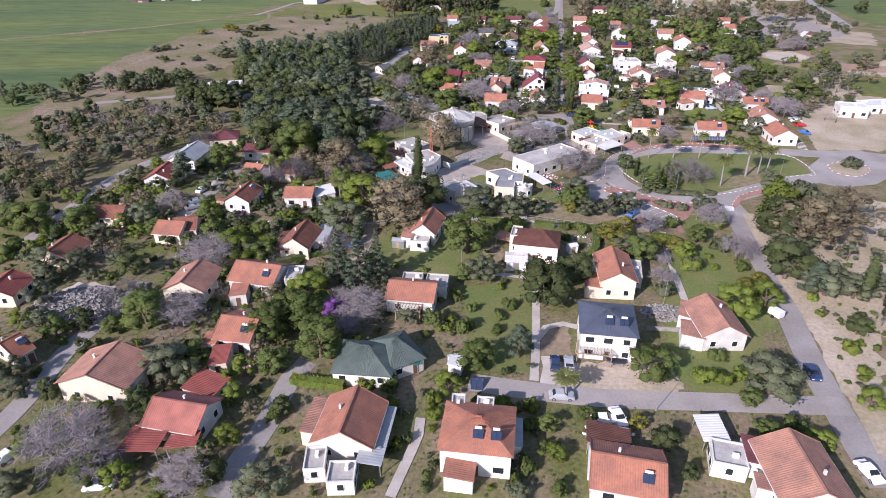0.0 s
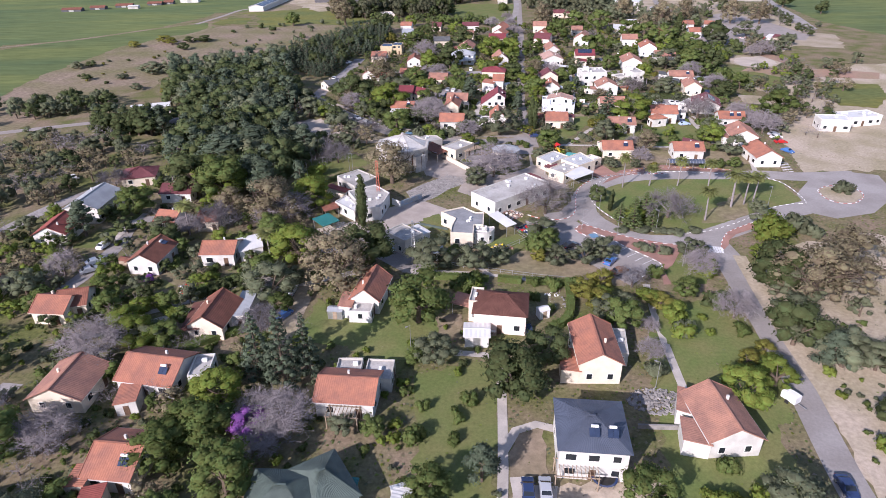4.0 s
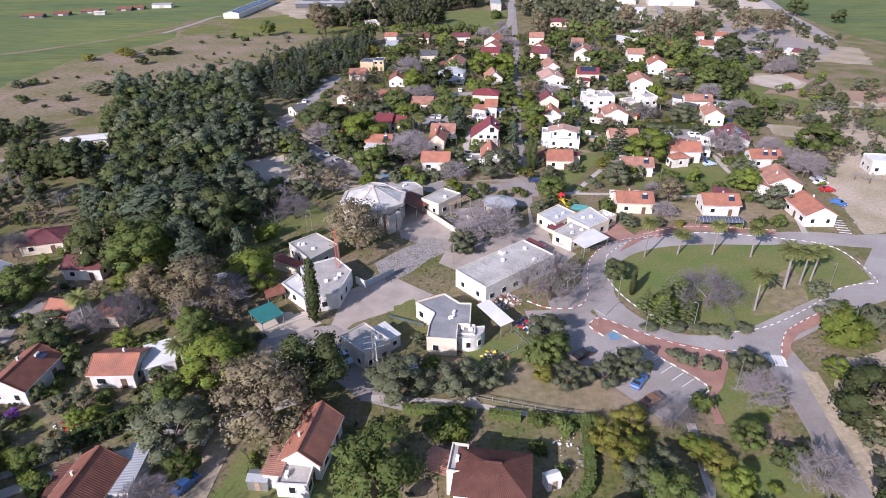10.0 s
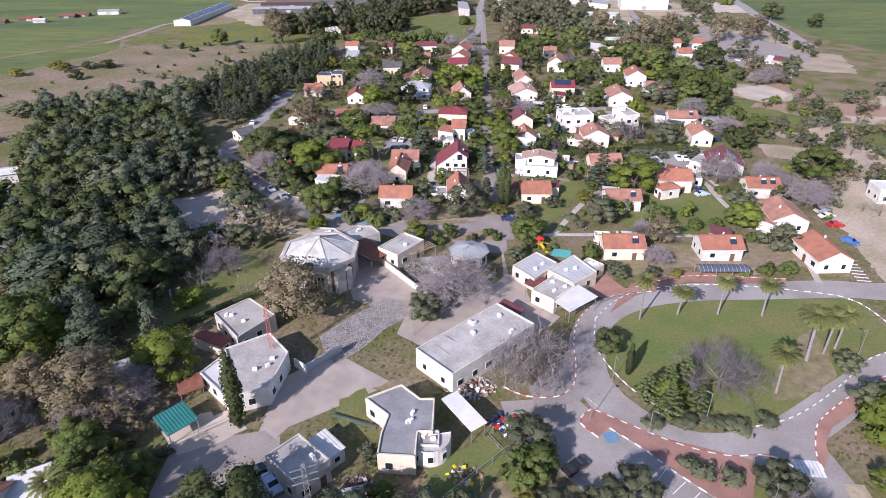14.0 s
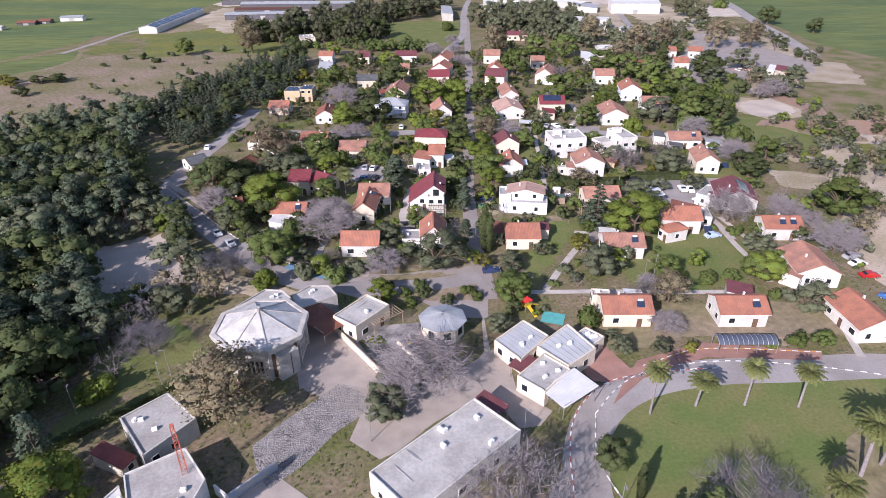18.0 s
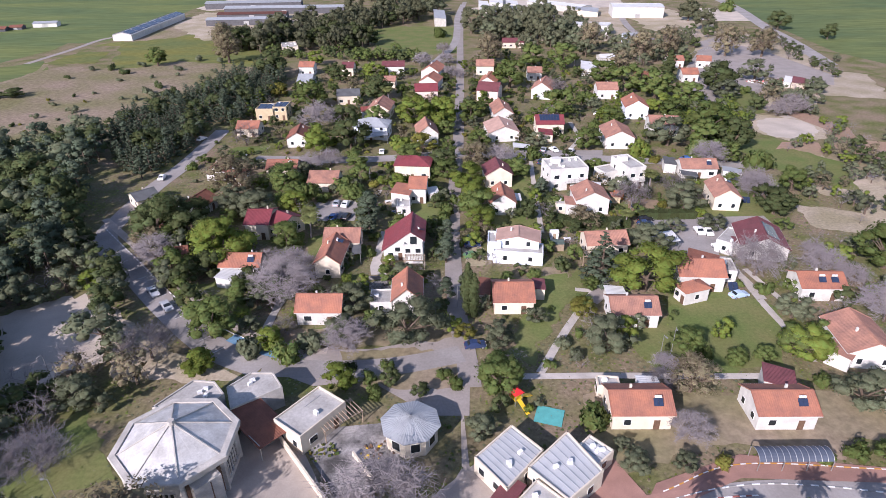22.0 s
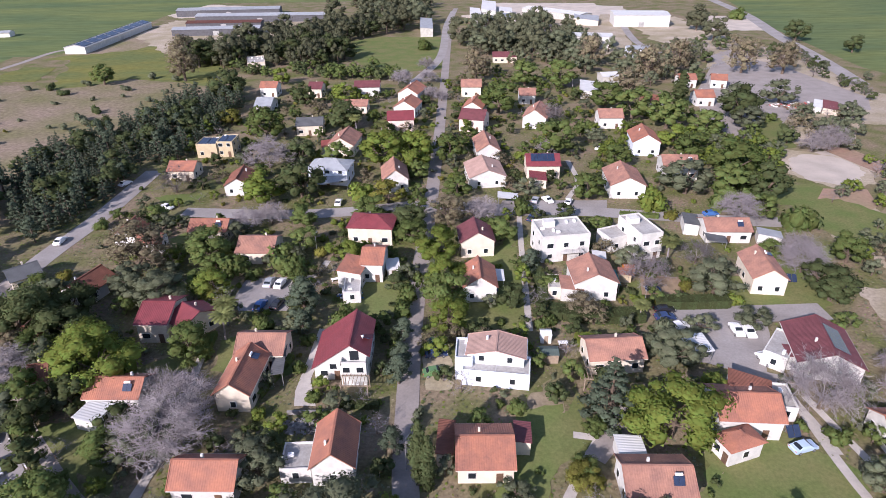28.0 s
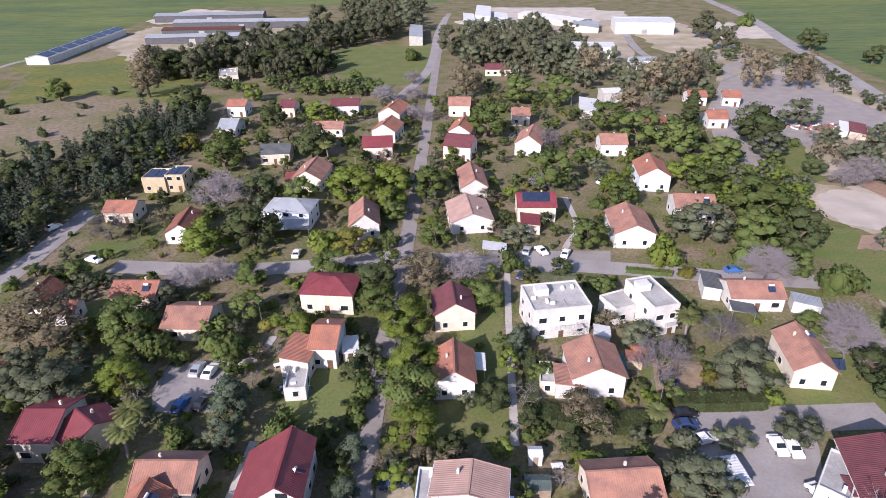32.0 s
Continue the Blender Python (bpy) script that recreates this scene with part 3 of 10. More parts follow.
ground_sheet()
patch(weeds, [(73.6, 158.7), (104.2, 168.9), (138.7, 159.0), (89.3, 101.8), (63.4, 101.5), (65.3, 114.5), (66.4, 131.3)])
patch(sand, [(71.4, 727.5), (112.0, 813.5), (222.6, 773.9), (202.8, 711.8), (145.0, 691.1), (106.4, 678.6)])
patch(concrete, [(101.7, 814.9), (196.9, 802.4), (182.1, 734.3), (98.0, 724.3)])
patch(sand, [(-208.5, 793.0), (-162.7, 745.4), (-61.9, 753.5), (-120.5, 817.8), (-208.6, 855.7)])
patch(meadow, [(-100.2, 521.7), (-95.0, 589.5), (-66.6, 511.8), (-66.1, 470.5), (-84.9, 472.1)])
patch(meadow, [(-191.5, 579.1), (-155.3, 641.6), (-98.4, 600.4), (-99.1, 514.7), (-152.5, 575.4)])
patch(weeds, [(163.9, 342.0), (215.8, 366.5), (307.7, 371.7), (156.0, 213.6), (110.0, 210.4), (114.8, 232.2), (124.8, 265.2)])
patch(weeds, [(216.7, 628.8), (245.7, 625.7), (252.6, 490.2), (186.5, 397.3), (155.1, 399.7), (193.7, 533.5)])
patch(weeds, [(83.8, 768.1), (205.9, 721.2), (166.9, 584.7), (140.8, 556.6), (82.3, 572.0)])
patch(dirt, [(-177.8, 592.5), (-172.0, 701.7), (-128.2, 772.1), (-90.2, 634.8), (-140.1, 627.5), (-153.0, 585.1)])
patch(field, [(-624.1, 578.1), (-198.4, 591.3), (-185.3, 602.2), (-182.3, 758.9), (-163.4, 847.6), (23.1, 843.6), (72.1, 854.2), (137.4, 1341.9), (-3901.0, 2539.2)])
patch(field, [(326.0, 832.7), (330.4, 798.4), (287.2, 629.6), (269.5, 513.9), (301.9, 346.4), (1720.0, 1209.0), (612.7, 1471.0)])
patch(field, [(-291.8, 238.0), (-264.7, 305.4), (-303.2, 440.0), (-239.8, 469.2), (-212.7, 567.9), (-221.9, 681.1), (-574.2, 1105.4), (-1576.6, 1117.8)])
patch(field, [(-266.5, 239.7), (-325.2, 383.2), (-266.4, 459.9), (-200.0, 532.2), (-170.2, 486.4), (-219.8, 427.3), (-220.1, 336.7), (-201.2, 244.1), (-209.2, 204.5)])
patch(dirt, [(-201.2, 244.1), (-220.1, 336.7), (-219.8, 427.3), (-180.0, 516.4), (-108.1, 489.2), (-100.3, 415.5), (-126.3, 375.1), (-173.5, 311.0), (-171.4, 246.0), (-184.3, 220.6)])
patch(dirt, [(-148.9, 413.0), (-151.7, 509.6), (-113.4, 526.4), (-65.3, 502.0), (-61.1, 460.7), (-76.9, 451.7), (-91.1, 446.3), (-93.2, 380.8)])
patch(meadow, [(-148.9, 504.6), (-178.5, 589.3), (-128.5, 616.3), (-90.0, 580.7), (-68.0, 527.8), (-110.2, 531.6), (-135.8, 508.2)])
patch(weeds, [(67.1, 148.9), (79.0, 143.4), (79.7, 108.8), (55.9, 62.8), (59.5, 76.2), (61.9, 99.9), (62.2, 120.5)])
patch(weeds, [(-36.3, 239.7), (-54.6, 271.7), (-41.5, 258.8), (-29.8, 248.0), (-15.8, 240.7), (-11.7, 238.3)])
patch(dirt, [(-11.6, 245.8), (15.5, 244.1), (26.0, 244.6), (25.9, 239.2), (15.7, 242.0), (3.8, 242.1), (-10.9, 243.6)])
patch(dirt, [(-2.0, 145.7), (7.6, 151.3), (15.9, 157.6), (16.7, 142.8), (16.0, 146.0), (1.2, 145.7)])
patch(dirt, [(11.3, 145.9), (15.2, 156.0), (23.7, 158.5), (37.4, 149.0), (39.8, 143.2), (21.7, 144.8)])
patch(dirt, [(49.4, 221.0), (52.1, 224.5), (71.9, 224.6), (86.6, 220.1), (83.3, 214.6), (69.2, 218.7), (54.1, 218.5)])
patch(weeds, [(9.7, 87.2), (18.0, 89.5), (34.0, 89.2), (33.5, 83.2), (11.2, 79.9)])
patch(lawn, [(-6.0, 112.8), (6.6, 116.3), (8.6, 113.0), (7.2, 85.2), (-4.1, 85.0)])
patch(lawn, [(-24.4, 130.5), (-16.1, 116.1), (-2.2, 116.3), (-2.0, 134.0), (-14.3, 137.4)])
patch(lawn, [(42.6, 143.3), (47.3, 136.2), (59.4, 137.7), (59.3, 126.3), (60.5, 113.9), (55.6, 101.9), (44.5, 101.7), (39.5, 108.4), (40.2, 123.9)])
patch(lawn, [(39.1, 126.1), (55.2, 124.8), (52.0, 95.6), (53.1, 83.4), (35.0, 81.9), (32.4, 90.6)])
patch(lawn, [(41.6, 198.9), (47.2, 204.9), (54.5, 209.1), (69.2, 211.0), (88.4, 207.7), (98.7, 202.7), (99.5, 187.8), (95.5, 186.5), (88.7, 184.0), (80.5, 178.0), (71.7, 172.4), (64.3, 169.1), (55.7, 168.1), (48.3, 171.2), (43.3, 176.8), (40.4, 184.0), (39.6, 190.5)])
patch(lawn, [(-46.7, 184.7), (-42.0, 203.9), (-34.1, 215.7), (-26.6, 217.3), (-38.4, 232.5), (-49.1, 222.1)])
patch(lawn, [(56.4, 160.3), (59.8, 160.7), (61.8, 157.5), (61.3, 155.9), (57.6, 150.0), (53.5, 143.5), (48.7, 143.4), (48.7, 149.2)])
patch(lawn, [(81.1, 184.8), (91.4, 196.2), (97.3, 193.4), (92.9, 186.2), (81.6, 180.5)])
patch(lawn, [(-8.6, 175.0), (-1.4, 180.8), (-2.8, 170.9), (-6.7, 170.3)])
patch(lawn, [(8.2, 157.5), (16.6, 167.2), (19.3, 162.7), (11.1, 155.9)])
patch(lawn, [(74.4, 264.7), (86.6, 263.9), (94.6, 255.0), (86.0, 236.5), (62.8, 234.4), (59.3, 246.8), (71.0, 254.2)])
patch(lawn, [(48.8, 269.0), (54.1, 270.0), (52.8, 261.1), (43.1, 251.7), (40.3, 239.2), (34.9, 243.8), (42.8, 249.8)])
patch(lawn, [(18.7, 306.2), (26.9, 317.5), (28.8, 300.1), (19.5, 300.0), (14.2, 298.4), (10.8, 301.2)])
patch(lawn, [(43.2, 317.3), (53.7, 320.2), (51.3, 295.0), (38.1, 294.5)])
patch(lawn, [(98.9, 302.7), (117.3, 300.1), (133.5, 322.8), (120.9, 319.7), (114.3, 312.8)])
patch(lawn, [(-36.6, 336.3), (-31.8, 341.9), (-27.2, 332.8), (-30.8, 330.3)])
patch(lawn, [(-1.8, 552.0), (-6.7, 626.1), (7.0, 637.7), (51.6, 632.9), (44.6, 556.5)])
patch(lawn, [(-37.6, 271.9), (-23.7, 269.7), (-21.1, 257.8), (-30.5, 262.8)])
patch(lawn, [(-7.2, 252.8), (1.2, 254.3), (2.2, 248.4), (-6.0, 248.5)])
patch(lawn, [(-74.2, 67.3), (-72.6, 71.3), (-69.1, 67.7), (-73.3, 64.6)])
patch(lawn, [(-96.0, 159.5), (-87.8, 181.4), (-83.6, 175.4), (-89.9, 159.6)])
patch(weeds, [(197.1, 693.9), (242.8, 707.0), (236.1, 626.7), (197.4, 581.6), (188.2, 605.8)])
patch(asphalt, [(19.5, 175.4), (32.5, 176.1), (36.4, 168.7), (40.8, 163.7), (43.3, 160.1), (49.1, 152.4), (46.0, 149.1), (39.7, 143.0), (36.8, 147.0), (25.9, 161.1), (20.6, 167.3)])
patch(asphalt, [(-30.0, 158.3), (-25.6, 162.1), (-16.5, 168.8), (-15.2, 162.6), (-10.3, 156.8), (-22.8, 157.2)])
patch(asphalt, [(-31.6, 159.3), (-23.7, 166.7), (-18.7, 170.7), (-3.1, 145.7), (-10.9, 148.2), (-20.1, 157.0)])
patch(sand, [(-64.4, 260.1), (-55.0, 270.9), (-43.0, 250.4), (-48.7, 237.6), (-57.0, 245.6)])
patch(sand, [(-71.4, 261.1), (-58.1, 269.3), (-39.9, 245.3), (-49.6, 242.8), (-56.5, 237.4)])
patch(sand, [(-95.2, 98.1), (-92.6, 108.3), (-83.2, 107.3), (-77.7, 96.5), (-85.2, 91.6)])
patch(sand, [(156.4, 384.4), (166.5, 386.6), (170.8, 375.2), (164.1, 365.8), (155.1, 364.1), (152.4, 371.5)])
patch(sand, [(-36.0, 170.4), (-29.2, 174.7), (-26.0, 170.6), (-32.1, 166.5)])
patch(dirt, [(159.3, 402.7), (165.6, 392.6), (178.2, 385.7), (155.2, 353.3), (154.6, 361.9), (148.2, 371.8)])
patch(concrete, [(201.5, 550.7), (222.7, 568.4), (226.1, 530.5), (183.1, 449.8), (172.2, 405.1), (153.3, 403.2), (183.8, 465.6)])
patch(paving, [(-9.0, 214.5), (-9.6, 224.4), (-3.2, 224.8), (5.4, 210.2), (3.0, 205.8), (-1.8, 208.8), (-5.1, 206.2), (-8.2, 208.6)])
patch(paving, [(26.0, 235.5), (26.0, 213.8), (29.1, 213.7), (29.4, 205.2), (34.6, 199.9), (31.9, 196.6), (28.5, 196.3), (23.7, 206.3), (17.2, 205.0), (22.0, 211.6), (24.8, 216.4)])
patch(paving, [(-19.4, 182.5), (-10.1, 189.6), (1.1, 180.6), (-15.5, 170.7), (-20.5, 162.8)])
patch(gravelbed, [(-14.0, 194.9), (-9.8, 200.3), (-5.0, 205.1), (-1.8, 208.8), (2.7, 205.8), (3.6, 201.6), (-1.4, 196.9), (-5.2, 190.9), (-9.9, 186.3), (-12.5, 190.5)])
patch(brick, [(32.0, 169.9), (33.0, 171.9), (34.5, 173.0), (39.5, 169.5), (44.8, 166.0), (53.4, 162.5), (56.7, 161.1), (51.6, 152.0), (48.8, 149.2), (48.8, 143.4), (47.0, 143.3), (48.3, 149.2), (49.9, 152.4), (49.2, 152.5), (43.3, 160.2), (40.8, 163.9), (36.5, 168.9), (34.1, 166.7)])
patch(brick, [(88.8, 179.4), (79.2, 174.4), (71.3, 169.3), (68.5, 165.9), (66.3, 161.7), (65.9, 159.2), (68.1, 161.7), (69.1, 164.1), (72.0, 167.4), (86.8, 176.1)])
patch(brick, [(48.1, 205.4), (53.0, 212.0), (67.6, 216.6), (88.6, 212.8), (87.1, 210.1), (65.9, 212.2), (52.4, 207.0), (45.0, 200.6)])
patch(brick, [(43.3, 206.9), (41.4, 211.1), (47.8, 217.8), (50.9, 210.0), (57.9, 210.8), (57.3, 209.1), (46.0, 206.2)])
patch(asphalt, [(-10.8, 309.5), (-9.9, 316.8), (3.5, 317.1), (1.7, 303.0), (-8.7, 303.7)])
patch(asphalt, [(78.2, 294.9), (84.8, 297.0), (101.1, 296.0), (98.7, 288.8), (94.6, 281.2), (86.5, 280.7), (81.0, 281.0), (79.8, 286.9)])
patch(asphalt, [(51.0, 346.3), (82.1, 344.2), (85.1, 354.2), (54.9, 356.3)])
patch(dirt, [(10.5, 98.4), (15.7, 100.1), (15.3, 90.7), (9.6, 89.9)])
patch(weeds, [(16.6, 87.9), (27.7, 89.0), (33.3, 86.1), (31.9, 81.4), (15.3, 81.6)])
patch(dirt, [(-9.3, 80.4), (6.3, 81.9), (7.8, 77.6), (-3.8, 76.3), (-9.8, 77.2)])
patch(path, [(10.1, 89.0), (16.3, 88.8), (14.9, 81.6), (8.7, 81.4)])
patch(concrete, [(-6.2, 246.5), (9.4, 246.2), (29.2, 250.5), (26.9, 227.3), (20.5, 227.7), (9.7, 237.1), (-0.3, 236.2), (-7.0, 240.0)])
patch(paving, [(-11.5, 220.3), (-3.0, 222.8), (6.1, 208.9), (13.3, 203.9), (16.7, 202.7), (13.3, 199.7), (5.2, 198.2), (-7.9, 207.4)])
patch(weeds, [(76.6, 138.2), (86.9, 138.4), (87.9, 131.0), (82.9, 126.3), (75.6, 130.8)])
patch(lawn, [(19.3, 306.0), (24.1, 312.5), (28.4, 314.1), (27.0, 299.4), (17.0, 300.0), (9.6, 308.3)])
patch(lawn, [(44.7, 320.8), (54.1, 333.6), (51.6, 296.5), (47.2, 293.3), (40.6, 294.4), (44.5, 306.1)])
patch(lawn, [(96.9, 302.8), (108.4, 302.1), (120.5, 299.8), (127.5, 309.6), (123.7, 315.7), (116.7, 308.5), (104.2, 302.4)])
patch(lawn, [(-48.8, 366.2), (-37.9, 368.9), (-35.5, 379.7), (-30.4, 373.7), (-37.1, 359.0), (-43.0, 359.4)])
patch(lawn, [(-33.3, 311.0), (-23.3, 317.4), (-17.1, 310.0), (-25.2, 302.6)])
patch(lawn, [(-9.6, 293.4), (0.1, 297.8), (6.9, 283.1), (0.2, 279.3), (-9.0, 284.2)])
patch(lawn, [(-23.3, 286.0), (-14.5, 290.8), (-9.2, 271.1), (-17.2, 264.9)])
patch(concrete, [(-32.8, 165.5), (-25.3, 169.0), (-19.1, 170.0), (-16.1, 167.2), (-16.2, 164.9), (-14.0, 156.9), (-33.0, 157.5)])
patch(sand, [(-34.2, 169.3), (-30.5, 172.5), (-26.3, 174.9), (-22.1, 170.5), (-25.1, 168.2), (-31.6, 165.4)])
patch(paving, [(-10.2, 228.9), (-2.3, 226.4), (6.0, 210.0), (15.9, 207.9), (26.8, 217.1), (30.0, 215.2), (28.6, 205.6), (21.5, 203.2), (14.6, 198.2), (8.8, 192.5), (6.1, 191.0), (1.1, 195.2), (4.1, 207.0), (-2.6, 208.9), (-8.8, 207.7), (-11.2, 217.5)])
patch(gravelbed, [(0.6, 221.4), (5.2, 226.0), (13.3, 226.5), (16.2, 219.5), (13.2, 213.6), (7.1, 210.7)])
patch(lawn, [(-8.0, 176.9), (-3.8, 179.6), (-2.6, 176.7), (-4.9, 171.6), (-8.1, 172.9)])
patch(lawn, [(7.1, 162.0), (16.6, 167.6), (20.3, 164.4), (16.3, 158.9), (10.3, 156.1), (6.6, 156.2)])
patch(dirt, [(-2.8, 179.5), (3.3, 182.2), (4.6, 180.2), (0.9, 177.5)])
patch(sand, [(155.3, 384.7), (172.4, 390.4), (178.1, 380.7), (177.5, 372.3), (162.2, 358.3), (155.3, 364.2), (151.6, 374.2)])
patch(lawn, [(131.4, 358.7), (151.1, 362.7), (156.4, 355.3), (150.4, 347.7), (135.4, 347.2), (128.6, 350.7)])
patch(weeds, [(188.0, 458.9), (188.7, 435.8), (185.3, 416.4), (173.2, 400.4), (166.3, 412.0), (173.8, 437.0)])
patch(weeds, [(213.2, 558.0), (232.0, 528.1), (223.3, 493.5), (202.4, 485.1), (197.5, 518.7)])
patch(sand, [(105.0, 813.3), (201.8, 800.7), (181.2, 708.2), (101.3, 703.3)])
patch(weeds, [(186.2, 447.1), (221.4, 444.2), (211.1, 427.1), (191.0, 425.4)])
patch(lawn, [(-11.0, 623.3), (54.4, 626.3), (47.0, 532.5), (10.0, 523.8), (-5.2, 564.3)])
patch(weeds, [(157.4, 394.3), (181.3, 379.4), (172.4, 360.7), (155.5, 358.4), (147.9, 370.0)])
patch(dirt, [(18.8, 142.5), (24.8, 141.6), (23.6, 134.3), (19.6, 131.0), (18.1, 136.0)])
patch(dirt, [(9.6, 150.8), (20.4, 161.9), (24.6, 153.2), (32.5, 148.8), (30.4, 145.6), (8.7, 145.9)])
patch(dirt, [(-98.5, 177.8), (-96.3, 183.0), (-90.5, 181.3), (-88.9, 171.3), (-93.1, 169.8)])
patch(dirt, [(-65.7, 151.4), (-59.5, 152.6), (-58.5, 144.8), (-63.3, 140.8), (-66.7, 141.7)])
patch(dirt, [(-3.1, 130.7), (2.5, 131.6), (2.6, 123.3), (-2.0, 124.7)])
patch(lawn, [(-70.8, 142.7), (-65.7, 144.8), (-61.1, 141.8), (-64.8, 139.8)])
patch(lawn, [(-29.5, 124.4), (-28.6, 137.3), (-22.3, 128.2), (-12.6, 128.3), (-5.4, 132.3), (-5.0, 124.6), (-9.2, 121.5), (-28.5, 121.3)])
patch(lawn, [(52.8, 150.1), (58.3, 151.2), (56.5, 143.8), (52.9, 143.3), (51.6, 146.8)])
patch(lawn, [(43.1, 134.5), (56.1, 135.5), (58.1, 128.3), (56.7, 122.3), (41.6, 122.1), (41.8, 128.9)])
patch(dirt, [(47.8, 273.3), (55.4, 279.9), (53.5, 269.7), (46.4, 269.0)])
patch(lawn, [(47.9, 268.5), (53.6, 268.9), (57.3, 277.0), (55.8, 263.7), (52.1, 260.2), (46.2, 260.5)])
patch(lawn, [(100.2, 307.5), (116.7, 319.2), (119.1, 314.0), (117.1, 297.5), (97.0, 297.9)])
patch(lawn, [(75.9, 309.1), (89.0, 312.8), (87.7, 305.4), (76.8, 302.0)])
patch(lawn, [(15.0, 314.5), (27.5, 314.5), (27.6, 301.8), (20.9, 299.7), (16.2, 301.9)])
patch(lawn, [(-33.5, 271.8), (-25.2, 272.4), (-19.6, 266.7), (-22.3, 264.5), (-29.5, 264.9)])
patch(path, [(7.5, 277.8), (9.4, 296.2), (11.7, 295.5), (9.8, 280.7), (11.6, 273.8), (7.9, 274.0)])
patch(asphalt, [(80.8, 296.0), (96.8, 297.5), (98.5, 291.9), (92.2, 277.6), (96.3, 275.6), (92.0, 274.9), (81.9, 281.1), (86.8, 285.9), (85.7, 291.5)])
patch(dirt, [(175.2, 371.2), (184.8, 358.4), (176.6, 328.9), (153.1, 330.7)])
patch(weeds, [(126.1, 305.7), (142.1, 298.1), (141.8, 283.8), (124.2, 290.4)])
patch(weeds, [(140.3, 345.7), (161.3, 349.3), (153.1, 330.7), (134.9, 323.6)])
patch(dirt, [(3.5, 245.9), (17.9, 246.3), (26.9, 242.0), (25.4, 234.4), (13.1, 235.1), (5.1, 238.4)])
patch(dirt, [(-17.0, 252.9), (10.5, 253.5), (29.6, 254.0), (29.0, 248.7), (10.6, 247.2), (-6.2, 247.1), (-14.7, 247.6)])
patch(weeds, [(-168.4, 660.0), (-164.2, 733.9), (-38.1, 719.4), (-28.3, 645.2), (-63.9, 619.3), (-123.3, 590.9)])
patch(weeds, [(216.4, 482.8), (250.6, 455.6), (230.5, 409.6), (196.8, 421.0)])
patch(sand, [(269.4, 710.1), (302.6, 688.9), (278.6, 632.9), (242.4, 637.3)])
patch(weeds, [(144.8, 338.4), (153.5, 325.3), (148.4, 304.7), (138.2, 311.9)])
patch(asphalt, [(99.4, 193.1), (110.7, 206.9), (121.8, 211.1), (131.2, 207.8), (127.8, 193.1), (114.1, 180.4), (102.4, 176.9), (97.3, 180.4)])
patch(dirt, [(65.8, 174.0), (67.7, 178.7), (72.1, 183.3), (79.8, 191.4), (83.8, 193.9), (82.9, 186.8), (80.5, 180.1), (71.7, 174.5)])
patch(concrete, [(160.7, 471.0), (195.0, 530.0), (212.4, 521.8), (214.0, 478.0), (197.2, 450.2), (170.6, 416.0), (146.0, 402.5), (149.0, 438.4)])
patch(concrete, [(214.7, 565.4), (229.6, 520.2), (232.6, 455.8), (220.7, 436.3), (197.2, 450.2), (205.1, 488.0)])
patch(red_soil, [(145.2, 349.9), (152.0, 358.0), (164.4, 356.2), (160.0, 345.0), (151.2, 338.4), (144.5, 338.9)])
patch(lawn, [(177.9, 428.8), (165.4, 395.2), (155.3, 390.8), (152.0, 400.0), (166.0, 424.0)])
patch(sand, [(156.1, 383.8), (163.7, 387.2), (171.7, 385.1), (174.0, 377.0), (172.9, 369.0), (161.0, 358.7), (151.5, 364.4), (150.6, 372.8)])
patch(red_soil, [(-117.1, 387.1), (-111.7, 395.6), (-97.0, 374.3), (-103.3, 370.6)])
patch(meadow, [(-114.0, 386.5), (-111.2, 391.0), (-101.0, 376.3), (-104.0, 374.2)])
patch(weeds, [(30.6, 290.6), (35.0, 290.0), (34.8, 276.4), (30.4, 276.6)])
patch(red_soil, [(77.6, 301.4), (80.6, 312.6), (90.0, 310.6), (86.6, 301.6)])
patch(lawn, [(95.6, 310.6), (103.0, 310.2), (118.3, 301.5), (113.7, 294.9), (96.0, 297.3)])
patch(lawn, [(43.9, 328.7), (54.5, 328.0), (51.2, 293.8), (40.3, 294.4), (41.9, 314.0)])
patch(lawn, [(45.5, 270.5), (53.6, 271.8), (51.3, 261.8), (44.5, 248.3), (38.7, 243.9), (37.2, 248.7), (42.3, 257.8)])
patch(lawn, [(-34.6, 270.5), (-24.1, 275.0), (-16.6, 261.5), (-15.4, 255.0), (-26.1, 264.7)])
patch(dirt, [(46.0, 213.5), (47.0, 231.0), (100.0, 230.0), (99.0, 217.5), (88.0, 219.0), (66.0, 218.5)])
patch(red_soil, [(171.8, 338.7), (204.9, 332.2), (213.0, 345.7), (196.0, 352.0), (179.2, 358.5), (166.0, 352.0)])
patch(red_soil, [(171.0, 396.0), (182.0, 392.0), (186.0, 372.0), (178.0, 352.0), (170.0, 350.0), (176.5, 368.0)])
patch(meadow, [(171.5, 327.6), (198.5, 321.8), (190.0, 300.0), (174.4, 281.8), (161.5, 286.0), (163.8, 307.8)])
patch(lawn, [(139.4, 352.0), (152.0, 350.0), (161.2, 336.3), (150.0, 312.0), (139.0, 322.0), (132.0, 340.0)])
patch(meadow, [(-196.2, 523.2), (-190.0, 560.0), (-172.0, 556.1), (-165.1, 521.6)])
patch(meadow, [(-132.1, 528.0), (-113.6, 565.2), (-94.8, 564.1), (-85.8, 512.1)])
patch(weeds, [(106.8, 195.6), (110.6, 198.5), (115.1, 199.3), (118.1, 196.5), (117.5, 191.8), (112.7, 187.3), (108.3, 187.3), (106.3, 190.7)])
